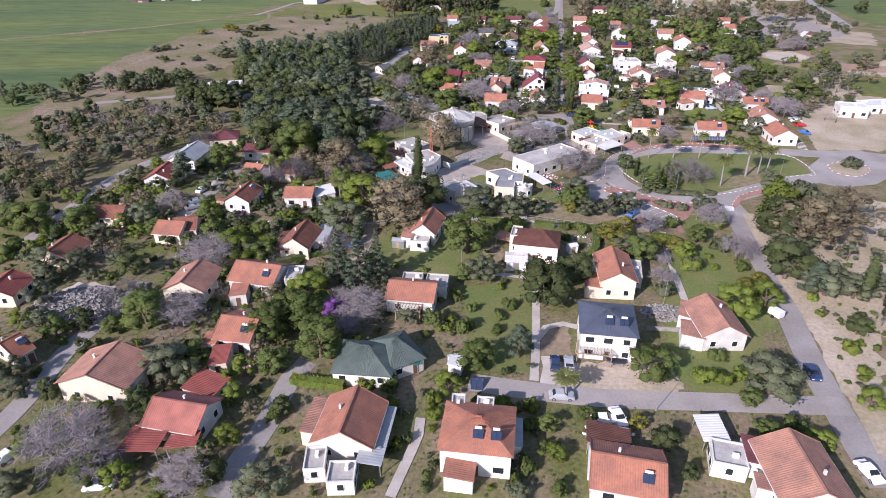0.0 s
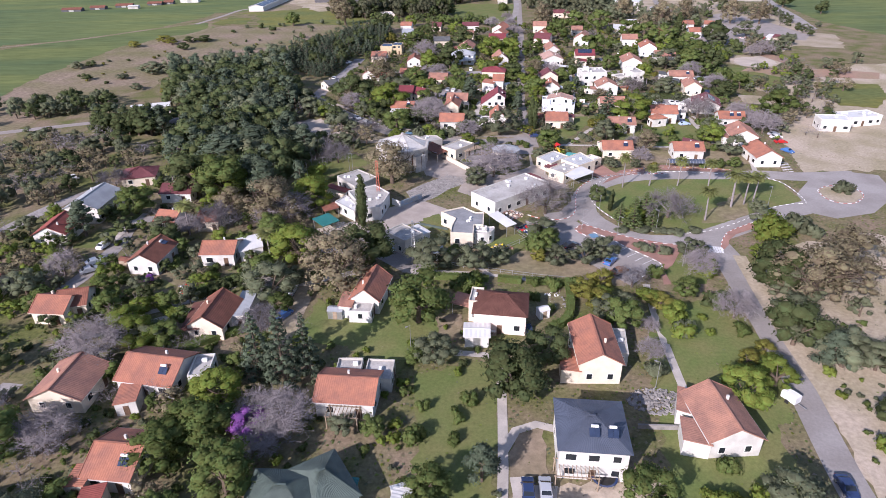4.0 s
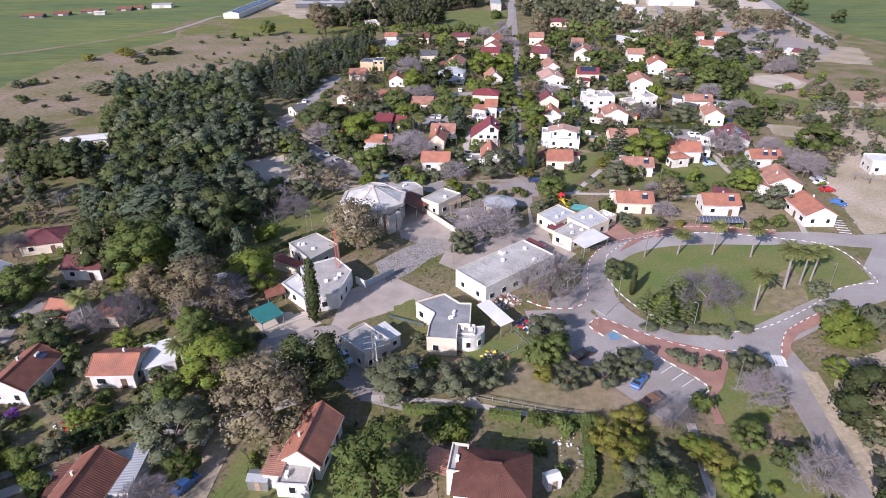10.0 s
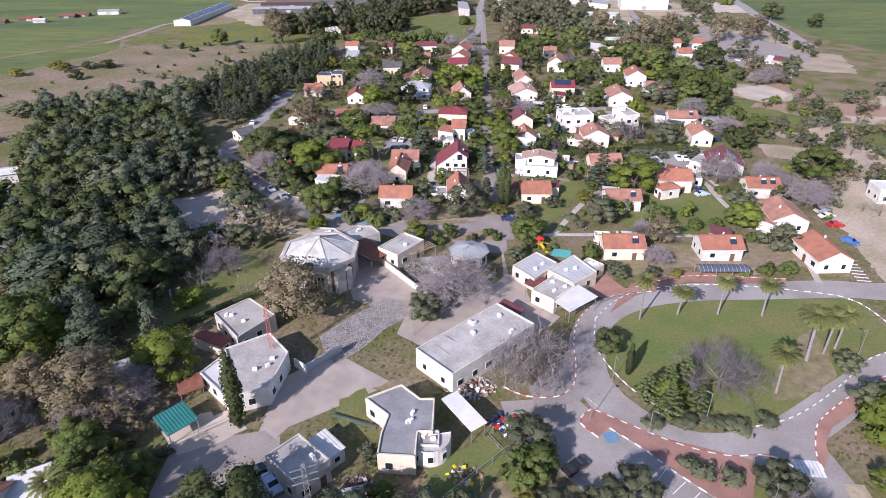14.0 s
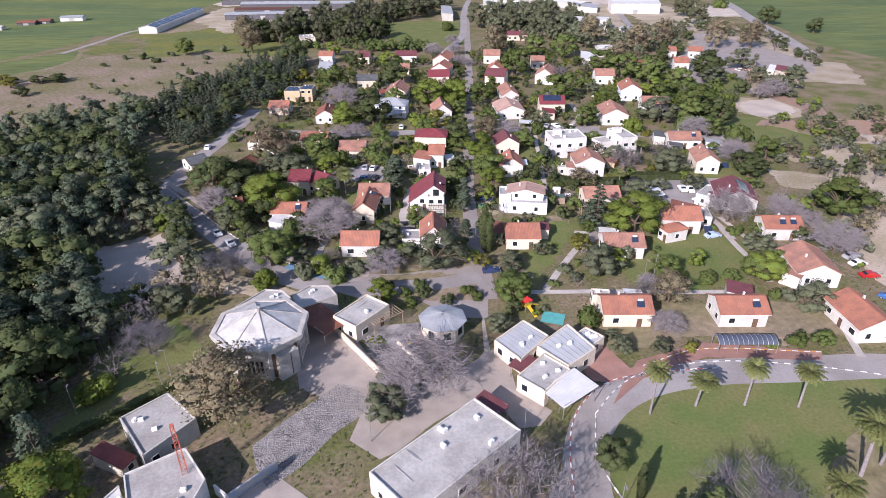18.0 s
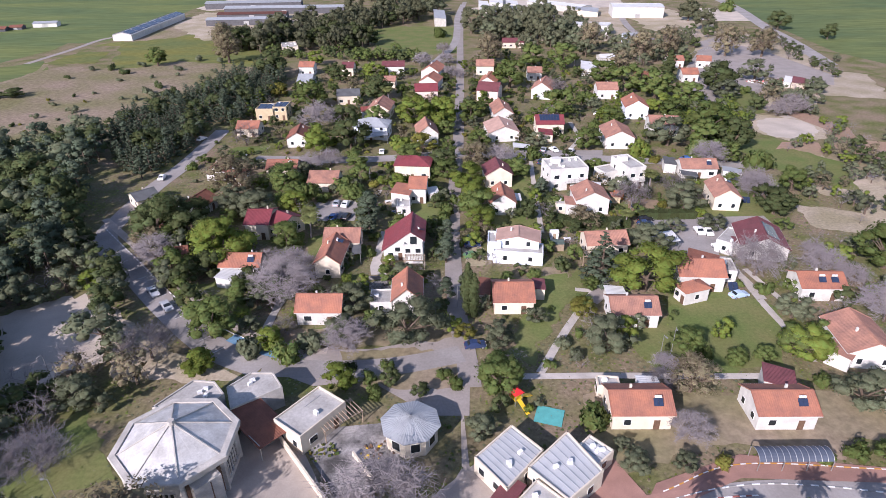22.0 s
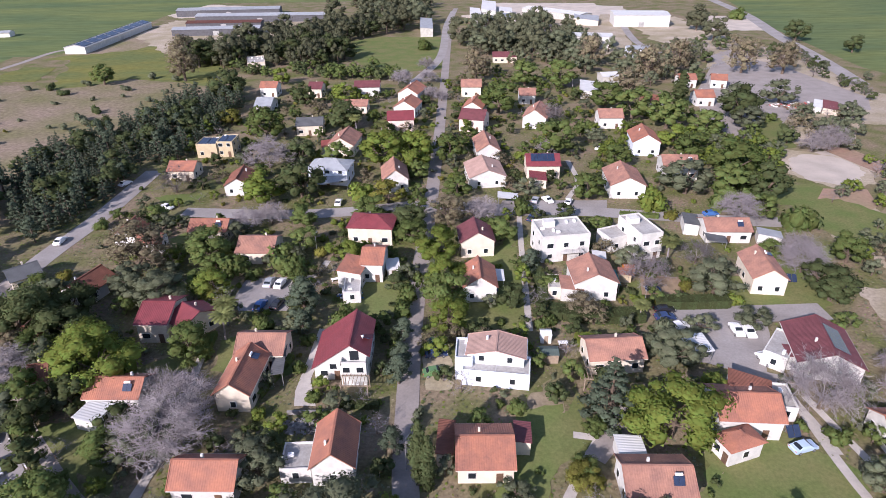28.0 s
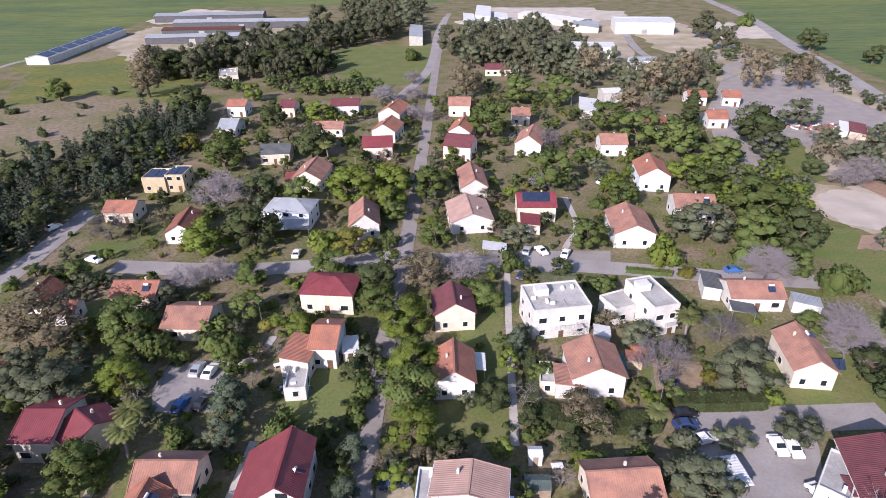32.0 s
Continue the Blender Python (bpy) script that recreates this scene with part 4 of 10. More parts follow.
kerb(kerb_white, kerb_grey, 1, [(41.6, 198.9), (47.2, 204.9), (54.5, 209.1), (69.2, 211.0), (88.4, 207.7), (98.7, 202.7), (99.5, 187.8), (95.5, 186.5), (88.7, 184.0), (80.5, 178.0), (71.7, 172.4), (64.3, 169.1), (55.7, 168.1), (48.3, 171.2), (43.3, 176.8), (40.4, 184.0), (39.6, 190.5)])
kerb(kerb_white, kerb_red, 0, [(66.8, 209.1), (61.7, 209.0), (52.2, 208.1), (45.9, 206.4), (40.8, 202.3), (37.3, 197.0), (35.3, 190.0), (34.3, 183.6), (32.7, 178.9), (29.8, 176.4), (26.3, 176.1), (23.1, 177.1), (20.5, 179.0)])
kerb(kerb_white, kerb_red, 0, [(34.1, 166.7), (32.0, 169.9), (33.0, 171.9), (34.5, 173.0), (39.5, 169.5), (44.8, 165.8), (49.0, 163.6), (53.4, 162.3), (58.2, 162.4), (60.2, 161.6), (61.8, 159.9)])
kerb(kerb_white, kerb_red, 0, [(88.8, 179.4), (79.2, 174.4), (71.3, 169.3), (68.5, 165.9), (66.3, 161.7), (65.9, 159.2)])
kerb(kerb_white, kerb_grey, 0, [(36.4, 168.7), (40.8, 163.7), (43.3, 160.1), (49.1, 152.4), (46.0, 149.1)])
kerb(kerb_white, kerb_yellow, 0, [(53.5, 210.5), (66.9, 214.7), (88.4, 212.5)])
kerb(kerb_white, kerb_red, 1, [(106.7, 195.9), (110.6, 198.8), (115.3, 199.6), (118.4, 196.7), (117.8, 191.8), (112.7, 187.0), (108.2, 187.0), (106.1, 190.4)])
strip(dirt, 5.0, [(-560.0, 262.0), (-420.0, 345.0), (-292.3, 437.3), (-262.0, 462.0), (-233.0, 499.3), (-206.2, 532.0)])
strip(concrete, 4.0, [(-206.0, 525.0), (-200.0, 570.0), (-196.8, 604.1), (-186.0, 618.0)])
strip(dirt, 3.0, [(-205.0, 322.0), (-206.0, 352.0), (-205.0, 405.0), (-200.0, 456.0), (-188.0, 498.0), (-196.0, 530.0)])
strip(dirt, 3.0, [(-201.0, 262.0), (-178.0, 292.0), (-150.0, 322.0), (-168.0, 370.0), (-162.0, 420.0), (-150.0, 470.0)])
strip(concrete, 4.5, [(-178.0, 252.0), (-140.0, 268.0), (-118.0, 272.0), (-100.0, 232.0)])
strip(asphalt, 5.0, [(56.9, 64.5), (56.8, 68.1), (58.0, 89.6), (61.4, 115.8), (63.7, 142.3), (64.7, 158.5)])
strip(asphalt, 4.5, [(59.4, 81.2), (36.5, 80.4), (19.7, 79.9), (7.4, 80.7), (-3.3, 82.1)])
strip(asphalt, 4, [(-37.3, 54.9), (-36.5, 62.3), (-35.3, 68.8), (-34.8, 80.4), (-33.1, 85.2)])
strip(path, 1.6, [(8.0, 83.3), (8.9, 96.2), (9.4, 117.2), (6.7, 118.4), (0.2, 119.0)])
strip(path, 1.5, [(40.7, 109.6), (41.1, 119.3), (41.8, 131.1), (43.2, 143.5)])
strip(path, 2, [(-22.3, 148.1), (-39.3, 139.1), (-51.7, 133.6), (-64.1, 126.2), (-76.6, 121.6)])
strip(weeds, 4, [(-31.7, 142.0), (-32.0, 134.6), (-32.3, 128.1), (-32.0, 120.9)])
strip(asphalt, 4, [(-86.9, 136.9), (-84.9, 144.6), (-84.2, 160.5), (-86.0, 174.1), (-75.9, 177.1)])
strip(asphalt, 4, [(-78.5, 61.0), (-78.0, 67.7), (-78.4, 73.9), (-79.5, 84.8), (-78.4, 96.0), (-77.1, 109.3)])
strip(asphalt, 4.5, [(-121.9, 121.7), (-117.6, 128.1), (-119.7, 161.6), (-115.9, 181.3), (-109.1, 195.8)])
strip(asphalt, 7, [(125.1, 208.0), (107.4, 206.6), (97.3, 208.1), (80.9, 208.0), (64.6, 208.0), (51.3, 205.3), (42.1, 198.8), (37.4, 188.8), (36.4, 179.2), (40.0, 171.1), (46.2, 165.1), (54.4, 163.5), (64.9, 166.5), (79.0, 174.6), (89.6, 180.4), (110.6, 189.6)])
strip(asphalt, 7, [(64.8, 166.3), (65.2, 160.6), (65.6, 154.3)])
strip(asphalt, 7, [(36.3, 185.5), (31.1, 178.0), (25.0, 176.8)])
strip(concrete, 4.0, [(27.7, 234.2), (27.6, 244.5), (26.9, 257.3), (27.2, 273.5), (28.2, 294.5), (30.0, 316.7), (33.3, 350.3), (37.0, 393.1), (41.3, 447.5), (50.0, 564.4), (61.5, 707.4), (70.0, 778.6)])
strip(asphalt, 6, [(-36.5, 354.7), (-8.6, 351.2), (12.7, 351.9), (31.7, 354.8), (53.5, 350.5), (72.2, 347.9), (91.4, 344.0), (109.6, 339.7), (127.7, 336.5)])
strip(asphalt, 5, [(-10.4, 241.9), (4.1, 240.5), (15.7, 241.1), (26.9, 243.7)])
strip(asphalt, 6, [(-10.4, 241.9), (-21.4, 248.7), (-34.7, 262.6), (-49.5, 280.3), (-62.3, 295.9), (-63.7, 308.5), (-62.4, 329.9), (-58.9, 352.9), (-56.4, 388.3)])
strip(asphalt, 6, [(79.0, 295.8), (88.5, 295.8), (102.7, 295.6), (114.1, 295.5)])
strip(path, 1.4, [(51.6, 292.6), (53.6, 310.1), (55.7, 327.9), (58.4, 348.8)])
strip(path, 1.6, [(40.7, 237.3), (48.7, 250.5), (58.3, 264.5), (64.6, 271.0)])
strip(path, 1.6, [(93.0, 271.0), (92.3, 256.1), (92.4, 246.6), (91.8, 237.4)])
strip(path, 1.6, [(37.2, 236.5), (53.6, 235.8), (69.7, 234.6), (86.0, 233.8)])
strip(paving, 2.0, [(-67.8, 308.8), (-47.8, 286.2), (-32.3, 268.7), (-17.9, 254.6), (-5.8, 247.4), (1.1, 246.2)])
kerb(kerb_white, kerb_grey, 0, [(-64.5, 302.0), (-50.0, 285.0), (-38.4, 271.2), (-31.2, 263.6), (-19.3, 253.4), (-6.0, 245.6)])
strip(path, 1.5, [(-12.4, 248.1), (-11.1, 267.3), (-10.2, 281.6)])
strip(asphalt, 9, [(323.5, 842.0), (304.1, 715.4), (276.5, 610.6), (260.8, 539.8), (245.1, 479.6)])
strip(asphalt, 5, [(29.1, 498.5), (46.7, 567.4), (56.2, 677.6), (66.9, 760.0)])
strip(asphalt, 5, [(191.9, 687.0), (176.0, 602.6), (178.2, 561.9)])
strip(path, 1.2, [(5.9, 151.3), (9.1, 147.2), (17.0, 145.3)])
strip(path, 1.6, [(-11.1, 148.9), (-2.2, 148.4), (9.1, 147.2)])
strip(path, 1.4, [(-22.3, 153.8), (-13.9, 162.2), (-9.0, 166.9)])
strip(path, 1.6, [(81.2, 387.2), (80.0, 368.5), (74.1, 356.2)])
strip(path, 1.4, [(15.5, 330.5), (18.9, 343.8), (21.1, 348.7)])
strip(path, 1.6, [(0.4, 315.0), (5.7, 316.9), (7.9, 323.9)])
strip(path, 1.6, [(-13.1, 57.1), (-10.6, 69.0), (-10.7, 72.7)])
strip(path, 1.5, [(98.8, 224.7), (95.0, 210.7)])
strip(path, 1.5, [(-12.8, 244.1), (-12.0, 257.2), (-8.9, 272.7)])
strip(weeds, 3, [(60.3, 70.8), (61.5, 78.7), (62.8, 91.1), (64.5, 108.0), (65.2, 123.6), (66.8, 140.7), (68.6, 156.5)])
strip(path, 1.6, [(8.9, 95.2), (11.1, 99.4), (14.5, 100.8), (17.2, 99.9)])
strip(path, 3, [(11.0, 90.3), (11.6, 83.5)])
strip(path, 1.4, [(60.6, 263.0), (53.7, 264.7)])
strip(path, 1.4, [(97.0, 256.4), (95.3, 271.0)])
strip(path, 1.6, [(-38.9, 148.8), (-46.0, 143.9), (-51.8, 138.5), (-59.1, 133.5), (-65.3, 130.1)])
strip(path, 1.5, [(-85.8, 179.5), (-86.3, 171.4), (-86.7, 162.6)])
strip(path, 1.4, [(93.0, 269.0), (93.4, 263.6), (93.2, 258.2)])
strip(path, 1.5, [(-11.9, 290.9), (-11.6, 282.0), (-11.1, 270.5), (-11.7, 264.9)])
strip(concrete, 3.5, [(62.3, 266.2), (58.2, 262.2), (55.8, 259.7)])

# ---- houses ----
house(-65.2, 75.7, 87, 8.4, 12.0, 4, 2.4, 'gable', 'orange2', 'cream')
house(-48.1, 68.0, -7, 8.8, 7.5, 3, 2, 'gable', 'pink', 'white')
house(-47.4, 91.1, -5, 7.1, 9.0, 3, 2, 'gable', 'orange', 'white', sol=1)
house(-64.6, 106.9, 89, 9.1, 9.0, 3, 2.2, 'gable', 'orange2', 'cream')
house(-51.0, 111.0, -9, 10.3, 9.0, 3, 2.2, 'gable', 'orange', 'white', sol=1)
house(-16.3, 105.9, -4, 9.5, 8.0, 3.4, 1.8, 'gable', 'orange', 'white')
house(-46.8, 127.3, 86, 9.6, 7.0, 3.2, 2.4, 'gable', 'brown', 'cream')
house(-101.5, 117.5, 89, 8.3, 8.0, 3, 2, 'gable', 'brown', 'cream')
house(-103.5, 100.7, -86, 7.0, 8.0, 3, 2, 'gable', 'red', 'cream')
house(-86.9, 81.5, 66, 3.0, 7.0, 3, 1.8, 'gable', 'brown', 'grey', sol=1)
house(-16.7, 136.7, 81, 9.6, 6.0, 3.4, 2.4, 'gable', 'orange', 'white')
house(-20.9, 67.6, 87, 9.4, 9.0, 3.6, 2.6, 'gable', 'orange', 'white')
house(-1.2, 66.6, -3, 10.2, 9.5, 5, 2, 'hip', 'orange', 'white', sol=2)
house(20.0, 62.4, -8, 9.6, 8.5, 3, 2, 'gable', 'orange', 'white', sol=1)
house(43.9, 63.3, -88, 10.7, 9.5, 3.6, 2.4, 'gable', 'orange2', 'white')
house(21.6, 95.0, -4, 9.7, 10.0, 6, 1.8, 'hip', 'slate', 'white', sol=2)
house(42.8, 99.8, -85, 10.4, 8.0, 3.6, 2.2, 'gable', 'orange2', 'white')
house(26.4, 116.4, -90, 11.3, 7.2, 4.6, 2, 'gable', 'orange', 'cream')
house(10.3, 129.0, -7, 10.1, 8.0, 4.8, 2, 'hip', 'brown2', 'pinkw')
house(-21.7, 83.9, -1, 10.1, 9.0, 3, 2.4, 'hip', 'green', 'white')
house(-16.7, 86.6, 33, 6.5, 9.0, 3, 2.2, 'hip', 'green', 'white')
house(-101.4, 138.4, 4, 7.1, 6.5, 3, 1.8, 'gable', 'brown', 'cream')
house(-80.8, 130.6, -3, 6.8, 7.0, 3, 1.8, 'gable', 'orange', 'cream')
house(-55.0, 154.5, 2, 7.6, 7.0, 3.2, 1.6, 'gable', 'orange', 'white')
house(-70.4, 151.5, 86, 9.5, 7.0, 3.4, 2, 'gable', 'brown', 'white', sol=1)
house(-99.5, 179.8, 89, 12.8, 9.0, 4.5, 2, 'gable', 'greyr', 'white')
house(-101.3, 165.4, -86, 9.2, 8.0, 3.2, 2, 'gable', 'red', 'white')
house(-98.0, 203.6, 17, 9.6, 9.0, 3, 1.8, 'hip', 'maroon', 'cream')
house(-80.0, 190.5, -0, 8.7, 7.0, 3, 1.6, 'gable', 'maroon', 'white')
house(-74.5, 171.6, -11, 5.6, 6.5, 3, 1.8, 'gable', 'orange', 'white')
house(-63.6, 172.0, 0, 5.5, 6.5, 3, 1.6, 'gable', 'brown', 'cream')
house(-78.3, 133.0, 14, 5.4, 7.0, 3, 1.8, 'gable', 'brown', 'cream')
house(-1.3, 257.8, -4, 8.9, 6.0, 3.4, 2.2, 'gable', 'orange', 'white')
house(-21.9, 277.5, -4, 9.0, 6.0, 3.2, 1.8, 'gable', 'orange', 'white', sol=1)
house(-21.9, 298.6, -4, 5.9, 10.0, 4.5, 1.8, 'gable', 'redm', 'cream')
house(-15.5, 297.3, -39, 5.2, 8.0, 3.8, 1.8, 'gable', 'redm', 'cream')
house(0.6, 287.4, -4, 8.4, 7.0, 3.8, 2.0, 'gable', 'orange2', 'cream')
house(-1.3, 278.6, 84, 10.6, 5.8, 4.0, 2.2, 'gable', 'orange', 'cream', sol=1)
house(16.6, 261.3, 89, 8.4, 6.0, 4, 2.6, 'gable', 'orange', 'white')
house(19.7, 317.8, -6, 4.8, 9.0, 4.8, 1.8, 'gable', 'orange', 'white')
house(18.4, 335.5, -8, 11.1, 8.5, 5, 1.6, 'hip', 'redm', 'cream')
house(-23.5, 338.9, -4, 9.5, 7.0, 3.4, 1.8, 'gable', 'orange', 'cream', sol=1)
house(-8.9, 328.1, -5, 8.8, 9.0, 3.2, 2, 'gable', 'orange2', 'cream')
house(-44.1, 338.9, 86, 7.2, 6.0, 3, 2, 'gable', 'brown', 'white')
house(-36.7, 333.0, 2, 5.9, 5.0, 3, 1.4, 'gable', 'orange', 'white')
house(42.9, 308.0, 88, 8.7, 7.0, 4, 2.4, 'gable', 'orange', 'white')
house(44.1, 327.5, -88, 8.2, 8.0, 4.4, 2.4, 'gable', 'maroon', 'cream')
house(64.4, 324.8, 6, 11.7, 9.5, 7, 0, 'flat', 'flatroof', 'white')
house(84.1, 325.0, 12, 5.6, 11.1, 7, 0, 'flat', 'flatroof', 'white')
house(79.0, 327.1, 20, 7.0, 5.8, 4, 0, 'flat', 'flatroof', 'white')
house(67.6, 307.0, 88, 8.9, 9.0, 4.6, 2.2, 'gable', 'orange2', 'white')
house(108.0, 330.0, -5, 10.9, 7.5, 3.4, 1.8, 'gable', 'orange2', 'white', sol=1)
house(106.2, 307.9, 80, 11.2, 7.0, 4.2, 2.2, 'gable', 'orange2', 'cream', sol=1)
house(103.0, 280.3, 74, 11.7, 10.5, 3.6, 2.4, 'gable', 'maroon', 'white', pvroof=1)
house(81.4, 266.2, -7, 9.6, 8.0, 4, 2, 'gable', 'orange', 'white')
house(62.4, 253.4, -4, 9.2, 7.0, 3.4, 1.8, 'gable', 'orange2', 'white', sol=1)
house(105.3, 260.4, -5, 9.1, 7.0, 3.4, 1.8, 'gable', 'orange', 'white', sol=2)
house(38.9, 260.4, -3, 8.1, 8.5, 3.2, 2, 'gable', 'orange', 'cream')
house(43.4, 281.6, 79, 5.4, 10.0, 5.2, 1.2, 'gable', 'pinkflat', 'bluew')
house(64.9, 282.5, 1, 9.8, 7.0, 3.4, 1.8, 'gable', 'orange2', 'cream')
house(101.5, 240.3, 82, 10.9, 9.0, 3.6, 2.2, 'gable', 'orange2', 'white')
house(100.5, 220.2, -90, 10.8, 8.0, 3.4, 2.2, 'gable', 'orange', 'white')
house(54.5, 226.1, -3, 9.5, 7.0, 3.4, 1.8, 'gable', 'orange', 'cream', sol=1)
house(77.5, 224.7, -3, 9.4, 7.0, 3.4, 1.8, 'gable', 'orange', 'white', sol=1)
house(-44.0, 293.6, -1, 4.0, 6.5, 3.2, 1.8, 'gable', 'orange', 'white')
house(-37.6, 282.4, 15, 2.6, 5.5, 3, 1.6, 'gable', 'brown', 'cream')
house(-43.1, 312.4, 70, 8.8, 7.0, 3, 2, 'gable', 'brown', 'white')
house(-60.3, 318.5, 41, 6.1, 7.0, 3, 1.4, 'gable', 'darkgrey', 'cream')
house(3.2, 376.3, -9, 12.4, 9.0, 5.2, 2, 'hip', 'greyr', 'bluew')
house(23.3, 370.4, -86, 11.3, 7.5, 4.2, 3, 'gable', 'orange2', 'white')
house(5.1, 403.7, 81, 12.8, 9.0, 4.2, 2.6, 'gable', 'orange2', 'cream')
house(-42.0, 403.7, -4, 7.1, 8.0, 5, 0, 'flat', 'flatroof', 'yellow', pv=1)
house(-35.8, 404.0, -4, 5.5, 8.0, 5.6, 0, 'flat', 'flatroof', 'yellow', pv=1)
house(-44.3, 382.7, -4, 8.2, 7.5, 3.4, 1.8, 'gable', 'orange', 'cream')
house(-23.6, 370.9, -89, 10.8, 7.5, 3.4, 2.2, 'gable', 'brown', 'white')
house(-33.8, 458.6, -5, 6.8, 11.0, 3.4, 2.2, 'gable', 'greyr', 'white')
house(-36.9, 484.1, -5, 7.7, 8.0, 4.6, 1.8, 'gable', 'orange', 'white')
house(-10.2, 426.1, 2, 9.8, 9.0, 4, 1.8, 'gable', 'darkgrey', 'cream')
house(-15.1, 482.0, -5, 6.0, 9.0, 4.2, 2, 'gable', 'maroon', 'cream')
house(8.5, 482.2, -1, 11.4, 9.0, 4.4, 1.8, 'gable', 'maroon', 'white')
house(5.0, 454.3, -5, 10.4, 8.0, 3.2, 1.6, 'gable', 'orange2', 'cream')
house(29.3, 470.9, 72, 13.6, 9.0, 4.4, 2.6, 'gable', 'orange', 'white')
house(27.3, 447.4, 74, 11.2, 9.0, 4.4, 2.6, 'gable', 'orange', 'white')
house(24.5, 427.2, 2, 9.8, 9.0, 5, 2.2, 'gable', 'redm', 'pinkw')
house(56.5, 476.4, -5, 8.9, 8.0, 4.8, 2.4, 'gable', 'orange2', 'cream')
house(55.2, 445.0, 74, 12.6, 8.0, 4.4, 2.4, 'gable', 'orange', 'white')
house(53.1, 425.8, -19, 9.5, 10.0, 5, 2.6, 'gable', 'maroon', 'pinkw')
house(54.1, 393.6, -89, 14.3, 7.5, 4.6, 2.4, 'gable', 'orange2', 'white')
house(51.3, 372.6, -87, 13.1, 11.0, 3.6, 2.2, 'gable', 'pinkflat', 'white')
house(70.0, 376.1, -4, 10.2, 9.0, 4.6, 2.2, 'gable', 'redm', 'cream', pvroof=1)
house(91.9, 361.8, 84, 13.6, 10.0, 4.2, 2.4, 'gable', 'orange2', 'white')
house(112.5, 372.3, -8, 10.5, 9.0, 4.6, 2, 'gable', 'orange2', 'white', sol=1)
house(109.6, 396.0, 81, 12.7, 9.0, 5, 2.6, 'gable', 'orange', 'bluew')
house(106.1, 425.2, -5, 9.0, 9.0, 4.4, 2.2, 'gable', 'orange2', 'white')
house(78.3, 429.3, 71, 13.5, 9.0, 4.6, 3, 'gable', 'orange2', 'white')
house(80.0, 462.4, -5, 6.9, 8.0, 4, 2, 'gable', 'orange2', 'white')
house(160.6, 483.9, -5, 7.8, 8.0, 4, 1.8, 'gable', 'orange', 'white')
house(175.5, 481.6, -20, 7.0, 8.0, 4, 1.8, 'gable', 'orange', 'white')
house(155.3, 452.7, -5, 7.6, 9.0, 4, 2, 'gable', 'orange', 'white')
house(131.1, 446.7, -44, 7.8, 8.0, 4, 2, 'gable', 'brown', 'cream')
house(161.3, 554.7, -6, 13.6, 9.0, 5, 1, 'shed', 'greyr', 'bluew')
house(124.5, 489.9, 2, 7.9, 9.0, 5, 1, 'shed', 'white', 'grey')
house(84.2, 548.0, -6, 17.5, 9.0, 3.6, 1.8, 'gable', 'maroon', 'cream')
house(139.3, 589.5, -12, 31.2, 14.0, 7, 0.8, 'shed', 'white', 'white')
house(201.2, 672.1, -10, 39.7, 26.0, 8, 1, 'shed', 'white', 'white')
house(147.3, 716.0, -52, 59.6, 16.0, 5, 1, 'shed', 'white', 'grey')
for hx, hy, hl in ((-352, 609, 17), (-335, 622, 13), (-317, 636, 15), (-294, 650, 13), (-284, 658, 9)):
    house(hx, hy, 8, hl, 8.0, 1.9, 1.2, 'shed', 'brown', 'dark')
house(-302.7, 624.0, 8, 9, 6.0, 2.4, 0.6, 'shed', 'white', 'grey')
house(-267.4, 669.1, 8, 17, 9.0, 3.0, 0.9, 'shed', 'greyr', 'white')
house(-129.5, 280.0, 22, 15.0, 7.0, 3.0, 0.6, 'shed', 'white', 'white')
house(-177.8, 647.0, 88, 101.4, 13.0, 4, 1.6, 'shed', 'whitepv', 'white', pvroof=2)
house(-126.7, 764.1, 2, 86.3, 16.0, 5, 1.2, 'shed', 'greyr', 'dark')
house(-91.0, 723.5, -2, 103.0, 14.0, 5, 1.2, 'shed', 'greyr', 'dark')
house(-112.7, 694.6, -1, 56.3, 12.0, 4, 1, 'shed', 'brown2', 'dark')
house(-109.8, 662.8, 2, 61.1, 13.0, 4.4, 1, 'shed', 'greyr', 'dark')
house(141.0, 254.5, -8, 10.5, 7.0, 4.6, 0, 'flat', 'white', 'white')
house(153.5, 261.5, 12, 16.0, 8.0, 3.8, 0, 'flat', 'white', 'white')
house(16.4, 188.3, 41, 21.5, 9.7, 4.4, 0, 'flat', 'flatroof', 'white')
house(-11.7, 160.3, 46, 5.9, 7.4, 4.4, 0, 'flat', 'flatroof', 'grey')
house(1.1, 226.0, 50, 9.6, 6.3, 4, 0, 'flat', 'flatroof', 'cream')
house(37.6, 201.9, -58, 5.3, 7.5, 3.3, 0, 'canopy', 'white', 'cream')
house(5.4, 122.7, -2, 4.5, 4.0, 2.6, 0.3, 'shed', 'white', 'white')
house(-47.4, 75.1, 77, 5.1, 5.7, 2.8, 0, 'annex', 'red', 'cream')
house(-51.5, 62.6, -89, 5.2, 5.9, 2.6, 0, 'canopy', 'red', 'white')
house(-45.5, 62.6, -82, 2.7, 4.5, 2.7, 0, 'canopy', 'red', 'white')
house(-60.9, 75.4, -83, 7.1, 3.1, 2.6, 0, 'canopy', 'white', 'white')
house(-16.5, 66.4, 88, 11.7, 3.4, 2.6, 0, 'canopy', 'greyr', 'white')
house(-26.4, 69.0, 87, 7.3, 3.2, 3, 0, 'annex', 'orange2', 'cream')
house(-24.6, 60.8, -81, 4.3, 3.1, 2.8, 0, 'flat', 'flatroof', 'white')
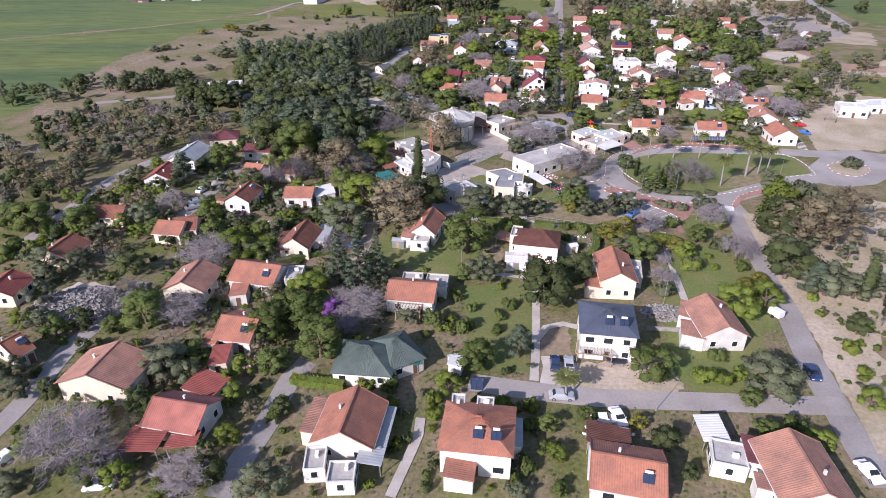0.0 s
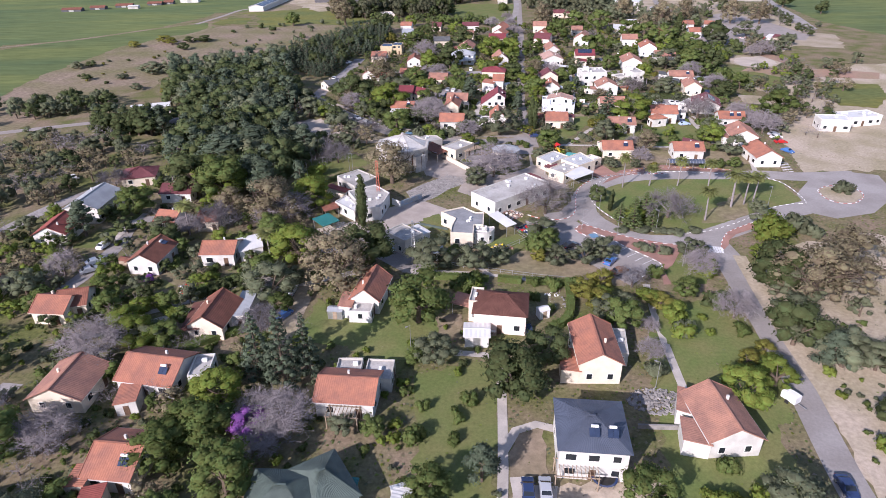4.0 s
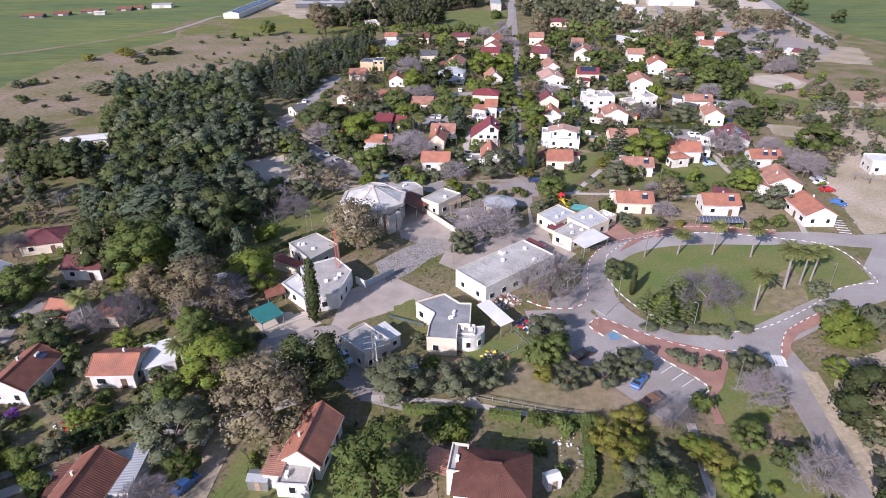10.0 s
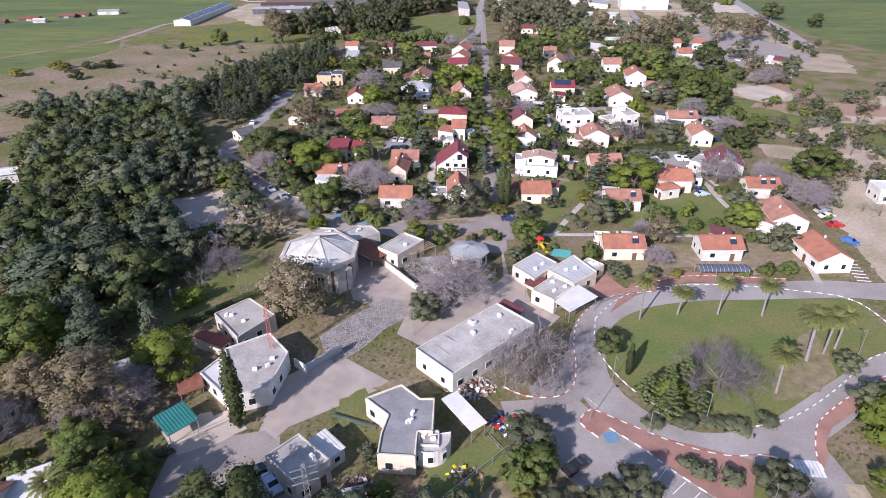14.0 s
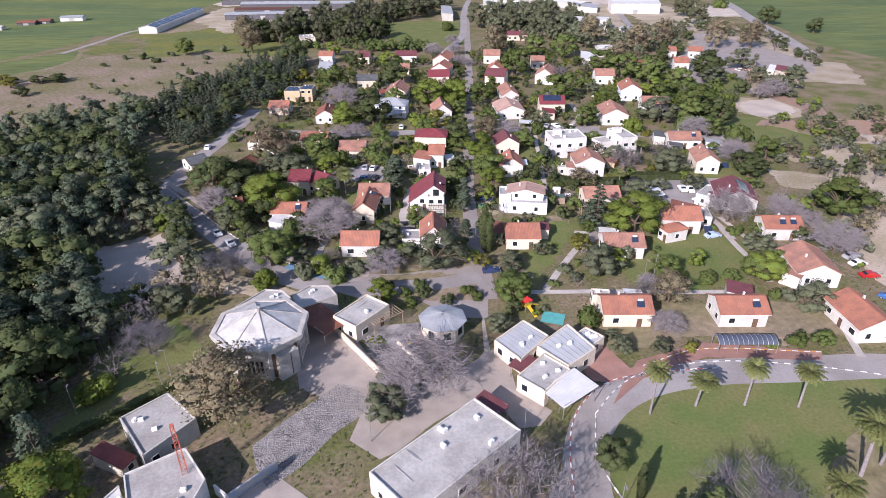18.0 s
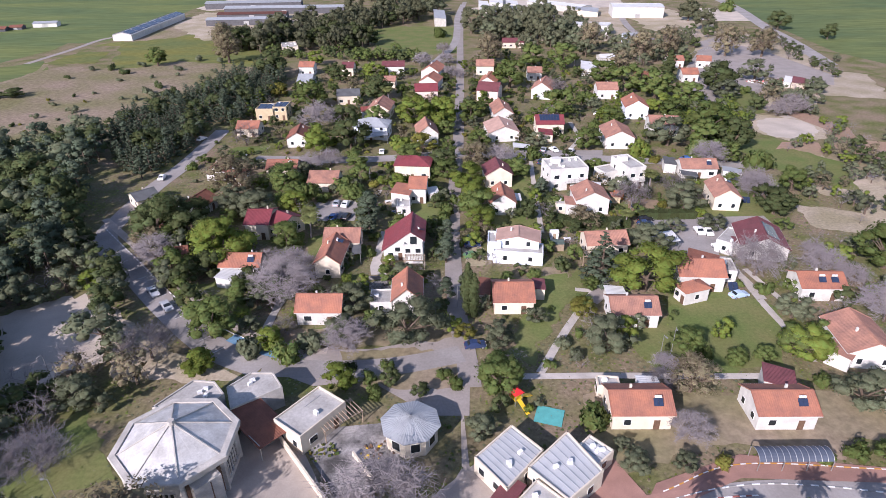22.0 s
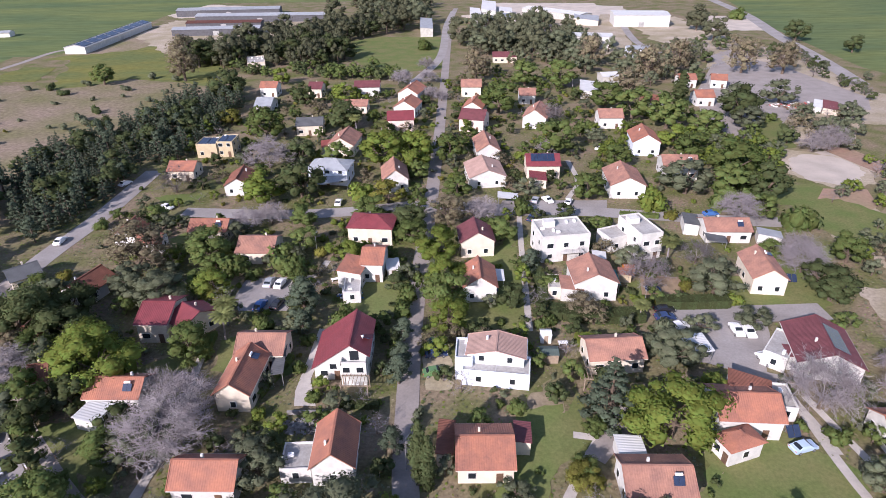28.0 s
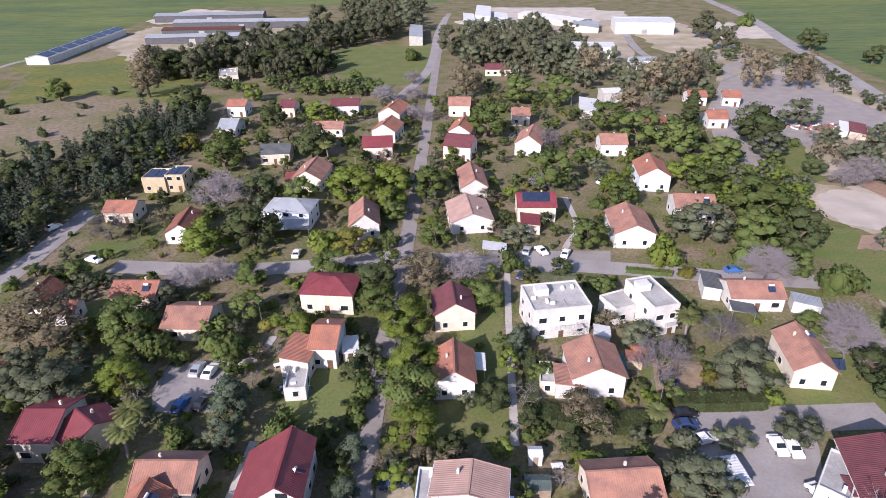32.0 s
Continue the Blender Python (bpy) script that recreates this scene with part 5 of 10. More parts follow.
house(-20.2, 58.7, -84, 3.8, 3.9, 2.8, 0, 'flat', 'flatroof', 'white')
house(-14.2, 85.5, 87, 4.4, 3.9, 2.6, 0, 'canopy', 'teal', 'white')
house(-51.8, 87.3, -90, 3.8, 2.9, 2.8, 0, 'annex', 'orange', 'cream')
house(-48.3, 82.9, -79, 5.4, 3.1, 2.7, 0, 'annex', 'red', 'cream')
house(-17.8, 130.3, 87, 3.8, 4.6, 2.8, 0, 'flat', 'flatroof', 'white')
house(-21.0, 132.6, 87, 5.3, 2.6, 3, 0, 'annex', 'orange2', 'white')
house(-42.0, 131.1, -87, 9.1, 3.1, 3, 0, 'annex', 'greyr', 'white')
house(-50.6, 127.1, -84, 9.8, 3.3, 2.5, 0, 'canopy', 'brown2', 'cream')
house(-43.3, 111.2, -83, 5.8, 3.5, 3.2, 0, 'flat', 'flatroof', 'white')
house(-17.2, 111.3, -89, 4.6, 4.4, 3, 0, 'flat', 'flatroof', 'grey')
house(-11.8, 110.7, 88, 5.2, 4.8, 3, 0, 'flat', 'flatroof', 'grey')
house(-49.0, 157.2, -68, 7.2, 5.4, 3, 0, 'annex', 'white', 'white')
house(-53.2, 104.4, -78, 5.0, 3.4, 2.8, 0, 'annex', 'orange', 'white')
house(-54.5, 111.7, -83, 4.3, 3.4, 3.4, 0, 'annex', 'orange', 'white')
house(21.6, 113.8, 86, 6.0, 3.2, 3, 0, 'annex', 'orange', 'cream')
house(31.7, 119.3, 82, 7.4, 2.4, 3, 0, 'flat', 'flatroof', 'grey')
house(3.0, 132.9, 72, 4.1, 3.9, 2.8, 0, 'canopy', 'orange2', 'cream')
house(5.5, 131.6, 81, 5.2, 2.5, 5, 0, 'flat', 'flatroof', 'cream')
house(39.3, 67.3, 83, 5.2, 3.1, 3.2, 0, 'annex', 'maroon', 'white')
house(35.3, 66.6, 79, 4.8, 4.8, 3, 0, 'flat', 'flatroof', 'white')
house(34.4, 72.0, -88, 5.2, 3.5, 2.5, 0, 'canopy', 'white', 'white')
house(47.8, 66.7, -89, 4.2, 1.5, 2.8, 0, 'canopy', 'darkgrey', 'white')
house(39.2, 61.3, 81, 2.5, 3.8, 3.2, 0, 'annex', 'orange2', 'white')
house(18.5, 69.1, 84, 4.2, 6.3, 2.6, 0, 'canopy', 'brown2', 'cream')
house(38.0, 96.8, 78, 4.7, 3.9, 3.2, 0, 'annex', 'orange2', 'white')
house(38.4, 103.3, 71, 5.5, 2.2, 3.4, 0, 'annex', 'orange2', 'white')
house(-5.8, 84.9, 80, 2.5, 2.3, 2.3, 0, 'annex', 'white', 'white')
house(-4.5, 71.5, -89, 4.1, 2.1, 5, 0, 'flat', 'flatroof', 'white')
house(-0.3, 71.6, 88, 3.2, 2.7, 5, 0, 'flat', 'flatroof', 'white')
house(4.7, 68.1, 89, 5.5, 1.3, 3, 0, 'annex', 'greyr', 'white')
house(-3.5, 60.8, 86, 4.3, 4.1, 3, 0, 'annex', 'orange', 'white')
house(-24.1, 272.3, 73, 4.4, 3.9, 2.6, 0, 'annex', 'white', 'white')
house(11.0, 260.4, -90, 5.2, 4.5, 3, 0, 'flat', 'flatroof', 'white')
house(15.3, 308.4, -88, 6.8, 3.6, 3, 0, 'flat', 'flatroof', 'white')
house(15.2, 314.5, 77, 7.4, 5.3, 4.4, 0, 'annex', 'orange', 'white')
house(3.9, 284.9, -85, 11.4, 1.9, 3, 0, 'canopy', 'darkgrey', 'white')
house(33.2, 262.8, 83, 6.8, 2.3, 3, 0, 'annex', 'brown', 'cream')
house(45.1, 263.1, 83, 4.1, 2.4, 3, 0, 'annex', 'maroon', 'cream')
house(43.1, 279.1, 79, 5.1, 11.9, 3.4, 0, 'flat', 'flatroof', 'bluew')
house(37.6, 281.9, 83, 5.8, 3.1, 5, 0, 'flat', 'flatroof', 'bluew')
house(84.5, 270.6, 64, 4.2, 6.5, 4.2, 0, 'annex', 'brown', 'white')
house(89.4, 268.6, 78, 6.0, 3.1, 3, 0, 'flat', 'flatroof', 'white')
house(77.6, 259.5, -74, 3.5, 6.0, 3.4, 1.2, 'hip', 'orange', 'white')
house(96.4, 281.7, 47, 8.7, 4.1, 3.4, 0, 'flat', 'flatroof', 'white')
house(98.9, 279.3, 82, 3.3, 5.5, 3, 0, 'annex', 'maroon', 'white')
house(61.0, 259.8, 87, 3.7, 3.9, 2.6, 0, 'annex', 'white', 'white')
house(51.2, 231.4, 82, 2.7, 3.8, 2.8, 0, 'flat', 'flatroof', 'cream')
house(58.0, 230.8, 88, 2.7, 3.5, 2.8, 0, 'annex', 'white', 'white')
house(80.4, 230.1, 66, 5.0, 4.9, 3.6, 0, 'annex', 'maroon', 'white')
house(98.1, 238.6, 41, 9.1, 3.9, 3.2, 0, 'annex', 'orange2', 'white')
house(59.3, 306.5, 81, 5.5, 2.7, 3, 0, 'flat', 'flatroof', 'cream')
house(62.7, 305.3, 83, 5.3, 4.5, 3.2, 0, 'annex', 'orange2', 'white')
house(72.9, 308.2, 84, 5.9, 1.8, 2.5, 0, 'canopy', 'teal', 'white')
house(47.5, 310.8, 86, 4.6, 2.4, 2.5, 0, 'canopy', 'white', 'white')
house(101.1, 334.3, 74, 6.5, 3.6, 3.2, 0, 'annex', 'darkgrey', 'white')
house(103.5, 324.4, 75, 3.5, 4.5, 2.6, 0, 'canopy', 'darkgrey', 'white')
house(81.3, 283.6, -89, 5.2, 4.0, 2.6, 0, 'canopy', 'white', 'white')
house(118.0, 326.3, 69, 3.7, 5.4, 2.6, 0, 'annex', 'greyr', 'white')
house(76.4, 310.8, 78, 2.8, 2.7, 2.2, 0, 'annex', 'orange', 'yellow')
house(72.7, 318.9, 77, 3.3, 2.9, 2.2, 0, 'annex', 'white', 'white')
house(23.8, 317.4, -84, 4.8, 2.8, 2.4, 0, 'annex', 'white', 'white')
house(14.8, 306.7, -81, 2.7, 3.2, 2.6, 0, 'flat', 'flatroof', 'white')
house(2.6, 370.3, -83, 8.2, 11.8, 3, 0, 'canopy', 'greyr', 'white')
house(-0.2, 402.7, -82, 7.2, 5.7, 3.4, 0, 'annex', 'red', 'white')
house(67.2, 367.7, 82, 6.5, 4.9, 3, 0, 'annex', 'redm', 'cream')
house(56.0, 354.2, 82, 3.9, 5.5, 2.6, 0, 'canopy', 'white', 'white')
house(30.9, 209.7, 51, 4.5, 2.6, 2.7, 0, 'canopy', 'maroon', 'white')
house(24.3, 199.5, 49, 2.4, 4.8, 3, 0, 'canopy', 'maroon', 'white')
house(12.9, 170.4, -59, 8.3, 2.7, 3, 0, 'canopy', 'white', 'white')
house(-8.1, 164.1, 45, 2.9, 4.6, 3, 0, 'annex', 'white', 'white')
house(-33.1, 170.7, 45, 4.8, 4.8, 2.6, 1, 'canopy', 'teal', 'cream')
house(-33.7, 191.8, 65, 2.3, 6.4, 2.6, 0, 'annex', 'red', 'cream')
house(-33.7, 179.1, -64, 4.0, 3.8, 2.5, 0, 'canopy', 'brown', 'cream')
house(-4.3, 154.9, -80, 2.8, 4.7, 2.2, 0, 'annex', 'greyr', 'grey')
house(-47.1, 184.2, -65, 4.2, 2.9, 2.4, 0, 'annex', 'greyr', 'white')
house(-7.0, 224.8, 44, 5.5, 9.6, 3.4, 0, 'canopy', 'brown', 'cream')
house(81.0, 707.5, 86, 52.5, 8.1, 6, 0, 'annex', 'white', 'white')
house(96.3, 748.3, 83, 61.1, 11.8, 6, 0, 'annex', 'white', 'white')
house(89.6, 690.1, 83, 33.7, 8.6, 4, 0, 'annex', 'white', 'white')
house(108.1, 729.0, 83, 27.3, 10.2, 5, 0, 'annex', 'white', 'white')
house(105.6, 702.8, 81, 24.4, 13.9, 4, 0, 'annex', 'greyr', 'white')
house(163.8, 682.7, 74, 26.8, 18.4, 4.5, 0, 'annex', 'greyr', 'cream')
house(111.1, 474.6, 77, 20.2, 7.6, 3.5, 0, 'annex', 'white', 'white')
house(199.3, 439.7, 57, 13.4, 3.0, 2.6, 0, 'annex', 'white', 'white')
house(203.1, 437.2, 58, 14.0, 5.4, 2.6, 0, 'annex', 'maroon', 'cream')
house(40.5, 656.8, 89, 47.1, 8.6, 6, 0, 'annex', 'greyr', 'grey')
house(-57.9, 549.1, -76, 17.7, 9.3, 4, 0, 'flat', 'flatroof', 'cream')
house(-56.8, 593.9, -78, 17.6, 9.5, 4, 0, 'flat', 'flatroof', 'cream')

def saltbox_house(x, y, rot, depth):
    """A house whose roof falls short on one side and sweeps low over a side wing on the other."""
    h = thing("house", pose(x, y, 0, 0, 0, rot), "white plastered house with a long crimson roof sweeping low", "house", "houses of the village")
    FOOT.append((x - 1.5, y, rot, 10.5, depth))
    d = depth / 2
    prof = [(-6.6, 0), (3.0, 0), (3.0, 5.6), (0, 7.7), (-6.6, 2.9)]
    v = [(px, s * d, z) for s in (-1, 1) for px, z in prof]
    part("wall", mesh_of("wall", v, [(0, 1, 2, 3, 4), (9, 8, 7, 6, 5)] + [(i, 5 + i, 5 + (i + 1) % 5, (i + 1) % 5) for i in range(5)], WALL["white"]), h)
    part("roof_slope", mesh_of("roof_slope", *tile_plane((3.5, -d - 0.3, 5.35), (3.5, d + 0.3, 5.35), (0, d + 0.3, 7.85), (0, -d - 0.3, 7.85)), ROOF["redm"]), h)
    part("roof_slope", mesh_of("roof_slope", *tile_plane((-7.1, d + 0.3, 2.68), (-7.1, -d - 0.3, 2.68), (0, -d - 0.3, 7.85), (0, d + 0.3, 7.85)), ROOF["redm"]), h)
    box("ridge_cap", 0.32, depth + 0.6, 0.1, ROOF["redm"], h, pose(0, 0, 7.85))
    part("front_block", mesh_of("front_block", *box_data(-1.6, 2.9, -d - 1.6, -d - 0.02, 0, 4.4), WALL["white"]), h, None, "white front block under an open balcony")
    for px in (-1.5, 2.8):
        box("parapet", 0.16, 1.6, 0.8, WALL["white"], h, pose(px, -d - 0.8, 4.4))
    box("parapet", 4.5, 0.16, 0.8, WALL["white"], h, pose(0.65, -d - 1.52, 4.4))
    box("balcony_door", 1.6, 0.1, 2.0, glass, h, pose(0.7, -d, 4.45))
    for px, z in ((-4.9, 0.9), (-3.2, 2.4), (-0.6, 2.9), (1.8, 2.9)):
        window(h, pose(px, -d - (1.6 if px > -2 else 0.0), z, 0, 0, 180), 1.2, 1.1)
    box("door", 1.0, 0.12, 2.05, wood, h, pose(-2.6, -d, 0, 0, 0, 180))
    for py in (-3.2, 0, 3.2):
        for z in (1.0, 3.6):
            window(h, pose(3.0, py, z, 0, 0, -90), 1.1)
    heater(pose(x, y, 0, 0, 0, rot) @ pose(2.4, -1.6, 6.3, 0, 34, 90))


saltbox_house(17.6, 285.6, -3, 10.6)

# ---- the square: octagonal hall ----
def ring(n, r, z, turn=0.0):
    return [(r * math.cos(2 * math.pi * (i + 0.5) / n + turn), r * math.sin(2 * math.pi * (i + 0.5) / n + turn), z) for i in range(n)]


def octagon_hall(x, y, rot):
    h = thing("octagonal_hall", pose(x, y, 0, 0, 0, rot), "octagonal concrete hall with a white roof in eight panels", "hall")
    lo, hi = ring(8, 8.0, 0), ring(8, 8.0, 6.8)
    part("wall", mesh_of("wall", lo + hi, [(i, (i + 1) % 8, 8 + (i + 1) % 8, 8 + i) for i in range(8)], oct_concrete), h)
    steps = [(8.02, 5.9), (8.9, 6.2), (9.05, 7.15), (8.9, 7.3), (8.0, 7.35), (7.9, 6.9)]
    v = [p for r, z in steps for p in ring(8, r, z)]
    f = [(8 * k + i, 8 * k + (i + 1) % 8, 8 * k + 8 + (i + 1) % 8, 8 * k + 8 + i) for k in range(len(steps) - 1) for i in range(8)]
    part("cornice", mesh_of("cornice", v, f, oct_concrete), h, None, "broad weathered concrete rim")
    e = ring(8, 7.9, 7.12)
    top = Vector((0, 0, 10.3))
    for i in range(8):
        p, q = Vector(e[i]), Vector(e[(i + 1) % 8])
        part("roof_panel", mesh_of("roof_panel", *tile_plane(p, q, top + (q - top) * 0.04, top + (p - top) * 0.04, 2.4, 0.012), oct_white), h)
        mid, ln = (p + top) / 2, (p - top).length
        box("roof_rib", round(ln, 2), 0.16, 0.10, oct_concrete, h, pose(mid.x, mid.y, mid.z + 0.05, 0, 0, math.degrees(math.atan2(p.y, p.x))) @ pose(0, 0, 0, 0, math.degrees(math.atan2(top.z - p.z, math.hypot(p.x, p.y))), 0))
    v, fc = [], []
    limb(v, fc, (0, 0, 9.9), (0, 0, 10.75), 0.62, 0.5, 8)
    part("finial", mesh_of("finial", v, fc + [tuple(range(8, 16))], oct_concrete), h)
    r = 8.0 * math.cos(math.pi / 8)
    for i in range(8):
        am = 2 * math.pi * (i + 1) / 8
        at = lambda out, along, z: pose((r + out) * math.cos(am) - along * math.sin(am), (r + out) * math.sin(am) + along * math.cos(am), z, 0, 0, math.degrees(am))
        box("pier", 0.5, 0.5, 6.4, oct_concrete, h, pose(*ring(8, 8.0, 0)[i], 0, 0, math.degrees(am)))
        if i == 6:
            box("stair_tower", 1.5, 4.0, 5.2, oct_concrete, h, at(0.7, 0, 0), "projecting slab-sided concrete stair tower")
            box("joint", 0.06, 0.16, 4.8, wood, h, at(1.46, 0.4, 0.2))
            # raised dark strips stand for the shade in the recesses beside the tower
            for sy in (-1, 1):
                box("reveal", 0.3, 0.5, 5.0, wood, h, at(0.1, sy * 2.3, 0.4), "dark strip in place of a shaded recess beside the tower")
            continue
        for k in range(-2, 3):
            box("pane", 0.06, 0.42, 2.7, glass, h, at(0.0, 0.78 * k, 1.5), "narrow upright window slot")
        for k in range(-3, 3):
            box("fin", 0.22, 0.2, 2.9, oct_concrete, h, at(0.06, 0.78 * (k + 0.5), 1.4))
        box("sill", 0.3, 4.6, 0.14, oct_concrete, h, at(0.08, 0, 1.3))
    FOOT.append((x, y, rot, 17, 17))


def flat_wing(pts, height, roof, wall, label, seams=0):
    """A flat-roofed block on a many-sided plan, with a low parapet and a few roof fittings."""
    cx, cy = sum(p[0] for p in pts) / len(pts), sum(p[1] for p in pts) / len(pts)
    h = thing("flat_roofed_wing", pose(cx, cy, 0), label, "building")
    q = [(px - cx, py - cy) for px, py in pts]
    if sum(a[0] * b[1] - b[0] * a[1] for a, b in zip(q, q[1:] + q[:1])) < 0:
        q.reverse()
    n = len(q)
    v = [(*p, z) for z in (0, height - 0.3) for p in q]
    sides = [(i, (i + 1) % n, n + (i + 1) % n, n + i) for i in range(n)]
    part("wall", mesh_of("wall", v, sides, wall), h)
    part("roof", mesh_of("roof", [(*p, height - 0.28) for p in q], [tuple(range(n))], roof), h)
    for a, b in zip(q, q[1:] + q[:1]):
        d = Vector(b) - Vector(a)
        ang = math.degrees(math.atan2(d.y, d.x))
        part("parapet", mesh_of("parapet", *box_data(0, d.length, -0.02, 0.2, height - 0.3, height), wall), h, pose(*a, 0, 0, 0, ang))
        for k in range(int(d.length / 3.2)):
            window(h, pose(*a, 0, 0, 0, ang) @ pose(3.2 * k + 1.7, 0, 1.0, 0, 0, 180), 1.1, 1.2)
        FOOT.append(((a[0] + b[0]) / 4 + cx, (a[1] + b[1]) / 4 + cy, ang, d.length * 0.8, 3.0))
    for k in range(seams):
        u = (k + 0.5) / seams
        a, b = Vector(q[0]).lerp(Vector(q[1]), u), Vector(q[3]).lerp(Vector(q[2]), u)
        d = b - a
        box("roof_seam", round(d.length - 0.5, 1), 0.12, 0.08, ROOF["greyr"], h, pose(*((a + b) / 2), height - 0.29, 0, 0, math.degrees(math.atan2(d.y, d.x))))
    rr = random.Random(int(abs(cx * 7)))
    for k in range(3):
        t = q[rr.randrange(n)]
        box("roof_unit", 0.8, 0.5, 0.5, tank_white, h, pose(t[0] * rr.uniform(0.1, 0.6), t[1] * rr.uniform(0.1, 0.6), height - 0.28, 0, 0, rr.uniform(0, 90)))


def octagon_pavilion(x, y, rot):
    h = thing("octagonal_pavilion", pose(x, y, 0, 0, 0, rot), "low octagonal pavilion with a ribbed grey metal roof", "pavilion")
    lo, hi = ring(8, 4.3, 0), ring(8, 4.3, 3.6)
    part("wall", mesh_of("wall", lo + hi, [(i, (i + 1) % 8, 8 + (i + 1) % 8, 8 + i) for i in range(8)], WALL["cream"]), h)
    e, t = ring(8, 4.9, 3.5), Vector((0, 0, 4.8))
    for i in range(8):
        p, q = Vector(e[i]), Vector(e[(i + 1) % 8])
        part("roof_panel", mesh_of("roof_panel", *tile_plane(p, q, t + (q - t) * 0.02, t + (p - t) * 0.02, 0.5, 0.04), ROOF["greyr"]), h)
        am = 2 * math.pi * (i + 1) / 8
        r = 4.3 * math.cos(math.pi / 8)
        window(h, pose(r * math.cos(am), r * math.sin(am), 1.0, 0, 0, math.degrees(am) - 90), 1.4, 1.6)
    FOOT.append((x, y, rot, 9, 9))


grey_felt = material("grey_roof_felt", (0.20, 0.205, 0.215), 0.85, 0.3, 0.3, 2, 0.2, tint=(0.28, 0.285, 0.295))
flat_wing([(-3.0, 172.8), (2.8, 175.9), (6.0, 172.4), (8.3, 172.4), (7.9, 165.2), (5.6, 165.2), (5.3, 160.3), (-0.3, 160.9), (-0.0, 165.0), (0.9, 168.8)], 4.0, grey_felt, WALL["cream"], "kindergarten with a grey felt roof and stepped plan")
flat_wing([(5.8, 166.0), (8.9, 165.9), (8.8, 162.8), (5.6, 163.0)], 3.4, ROOF["flatroof"], WALL["white"], "small white terrace wing of the kindergarten")
flat_wing([(26.6, 215.5), (33.0, 221.6), (37.0, 216.3), (30.6, 209.6)], 3.4, ROOF["whitepv"], WALL["cream"], "cream plastered block under a ribbed pale metal roof", 9)
flat_wing([(34.1, 213.0), (41.3, 219.6), (44.8, 211.8), (38.7, 207.1)], 3.6, ROOF["whitepv"], WALL["cream"], "cream plastered block under a ribbed pale metal roof", 7)
flat_wing([(41.5, 216.4), (44.8, 219.2), (47.6, 215.9), (44.4, 213.3)], 3.0, ROOF["whitepv"], WALL["cream"], "small cream wing under a ribbed pale metal roof", 4)
flat_wing([(29.3, 205.2), (35.0, 210.9), (38.9, 206.4), (33.3, 201.0)], 3.5, ROOF["flatroof"], WALL["cream"], "cream plastered block with a grey flat roof")
octagon_hall(-16.7, 217.9, -2)
flat_wing([(-23.9, 226.9), (-19.3, 233.1), (-15.6, 232.5), (-13.2, 229.4), (-15.5, 226.2), (-19.5, 225.6)], 5.2, ROOF["flatroof"], oct_concrete, "low concrete rear wing of the hall with a flat roof")
flat_wing([(-13.7, 232.1), (-10.4, 235.7), (-6.6, 235.5), (-4.3, 231.6), (-11.7, 226.8)], 4.2, ROOF["flatroof"], oct_concrete, "low concrete rear wing of the hall with a flat roof")
flat_wing([(-35.1, 198.3), (-29.5, 203.8), (-22.9, 197.6), (-28.4, 190.2)], 3.8, ROOF["flatroof"], WALL["grey"], "grey plastered flat-roofed block with roof fittings")
flat_wing([(-29.8, 186.8), (-22.6, 191.4), (-17.9, 185.4), (-19.4, 176.0), (-23.8, 174.6)], 3.9, ROOF["flatroof"], WALL["white"], "white plastered flat-roofed block with roof fittings")
flat_wing([(-32.6, 181.2), (-30.2, 185.6), (-26.4, 179.6), (-26.2, 174.8)], 3.1, ROOF["white"], WALL["white"], "low white block with a pale sheet roof")
px, py = (17.2, 222.9)
octagon_pavilion(px, py, 10)


def round_wing(x, y, rot):
    """A half-round white wing of the kindergarten with a parapet."""
    h = thing("round_wing", pose(x, y, 0, 0, 0, rot), "half-round white plastered wing with a flat roof", "annex")
    n, r = 14, 3.4
    arc = [(r * math.cos(math.pi * (1 + i / n)), r * math.sin(math.pi * (1 + i / n))) for i in range(n + 1)]
    v = [(p, q, z) for z in (0, 3.3) for p, q in arc]
    part("wall", mesh_of("wall", v, [(i, i + 1, n + 2 + i, n + 1 + i) for i in range(n)] + [(0, n + 1, 2 * n + 1, n)], WALL["white"]), h)
    part("roof", mesh_of("roof", [(p * 0.98, q * 0.98, 3.0) for p, q in arc], [tuple(range(n + 1))], ROOF["flatroof"]), h)
    for i in (3, 6, 9):
        a = math.pi * (1 + (i + 0.5) / n)
        window(h, pose(r * math.cos(a), r * math.sin(a), 1.0, 0, 0, math.degrees(a) - 90), 0.8)


wx, wy = (7.3, 161.6)
round_wing(wx, wy + 3.4, 10)


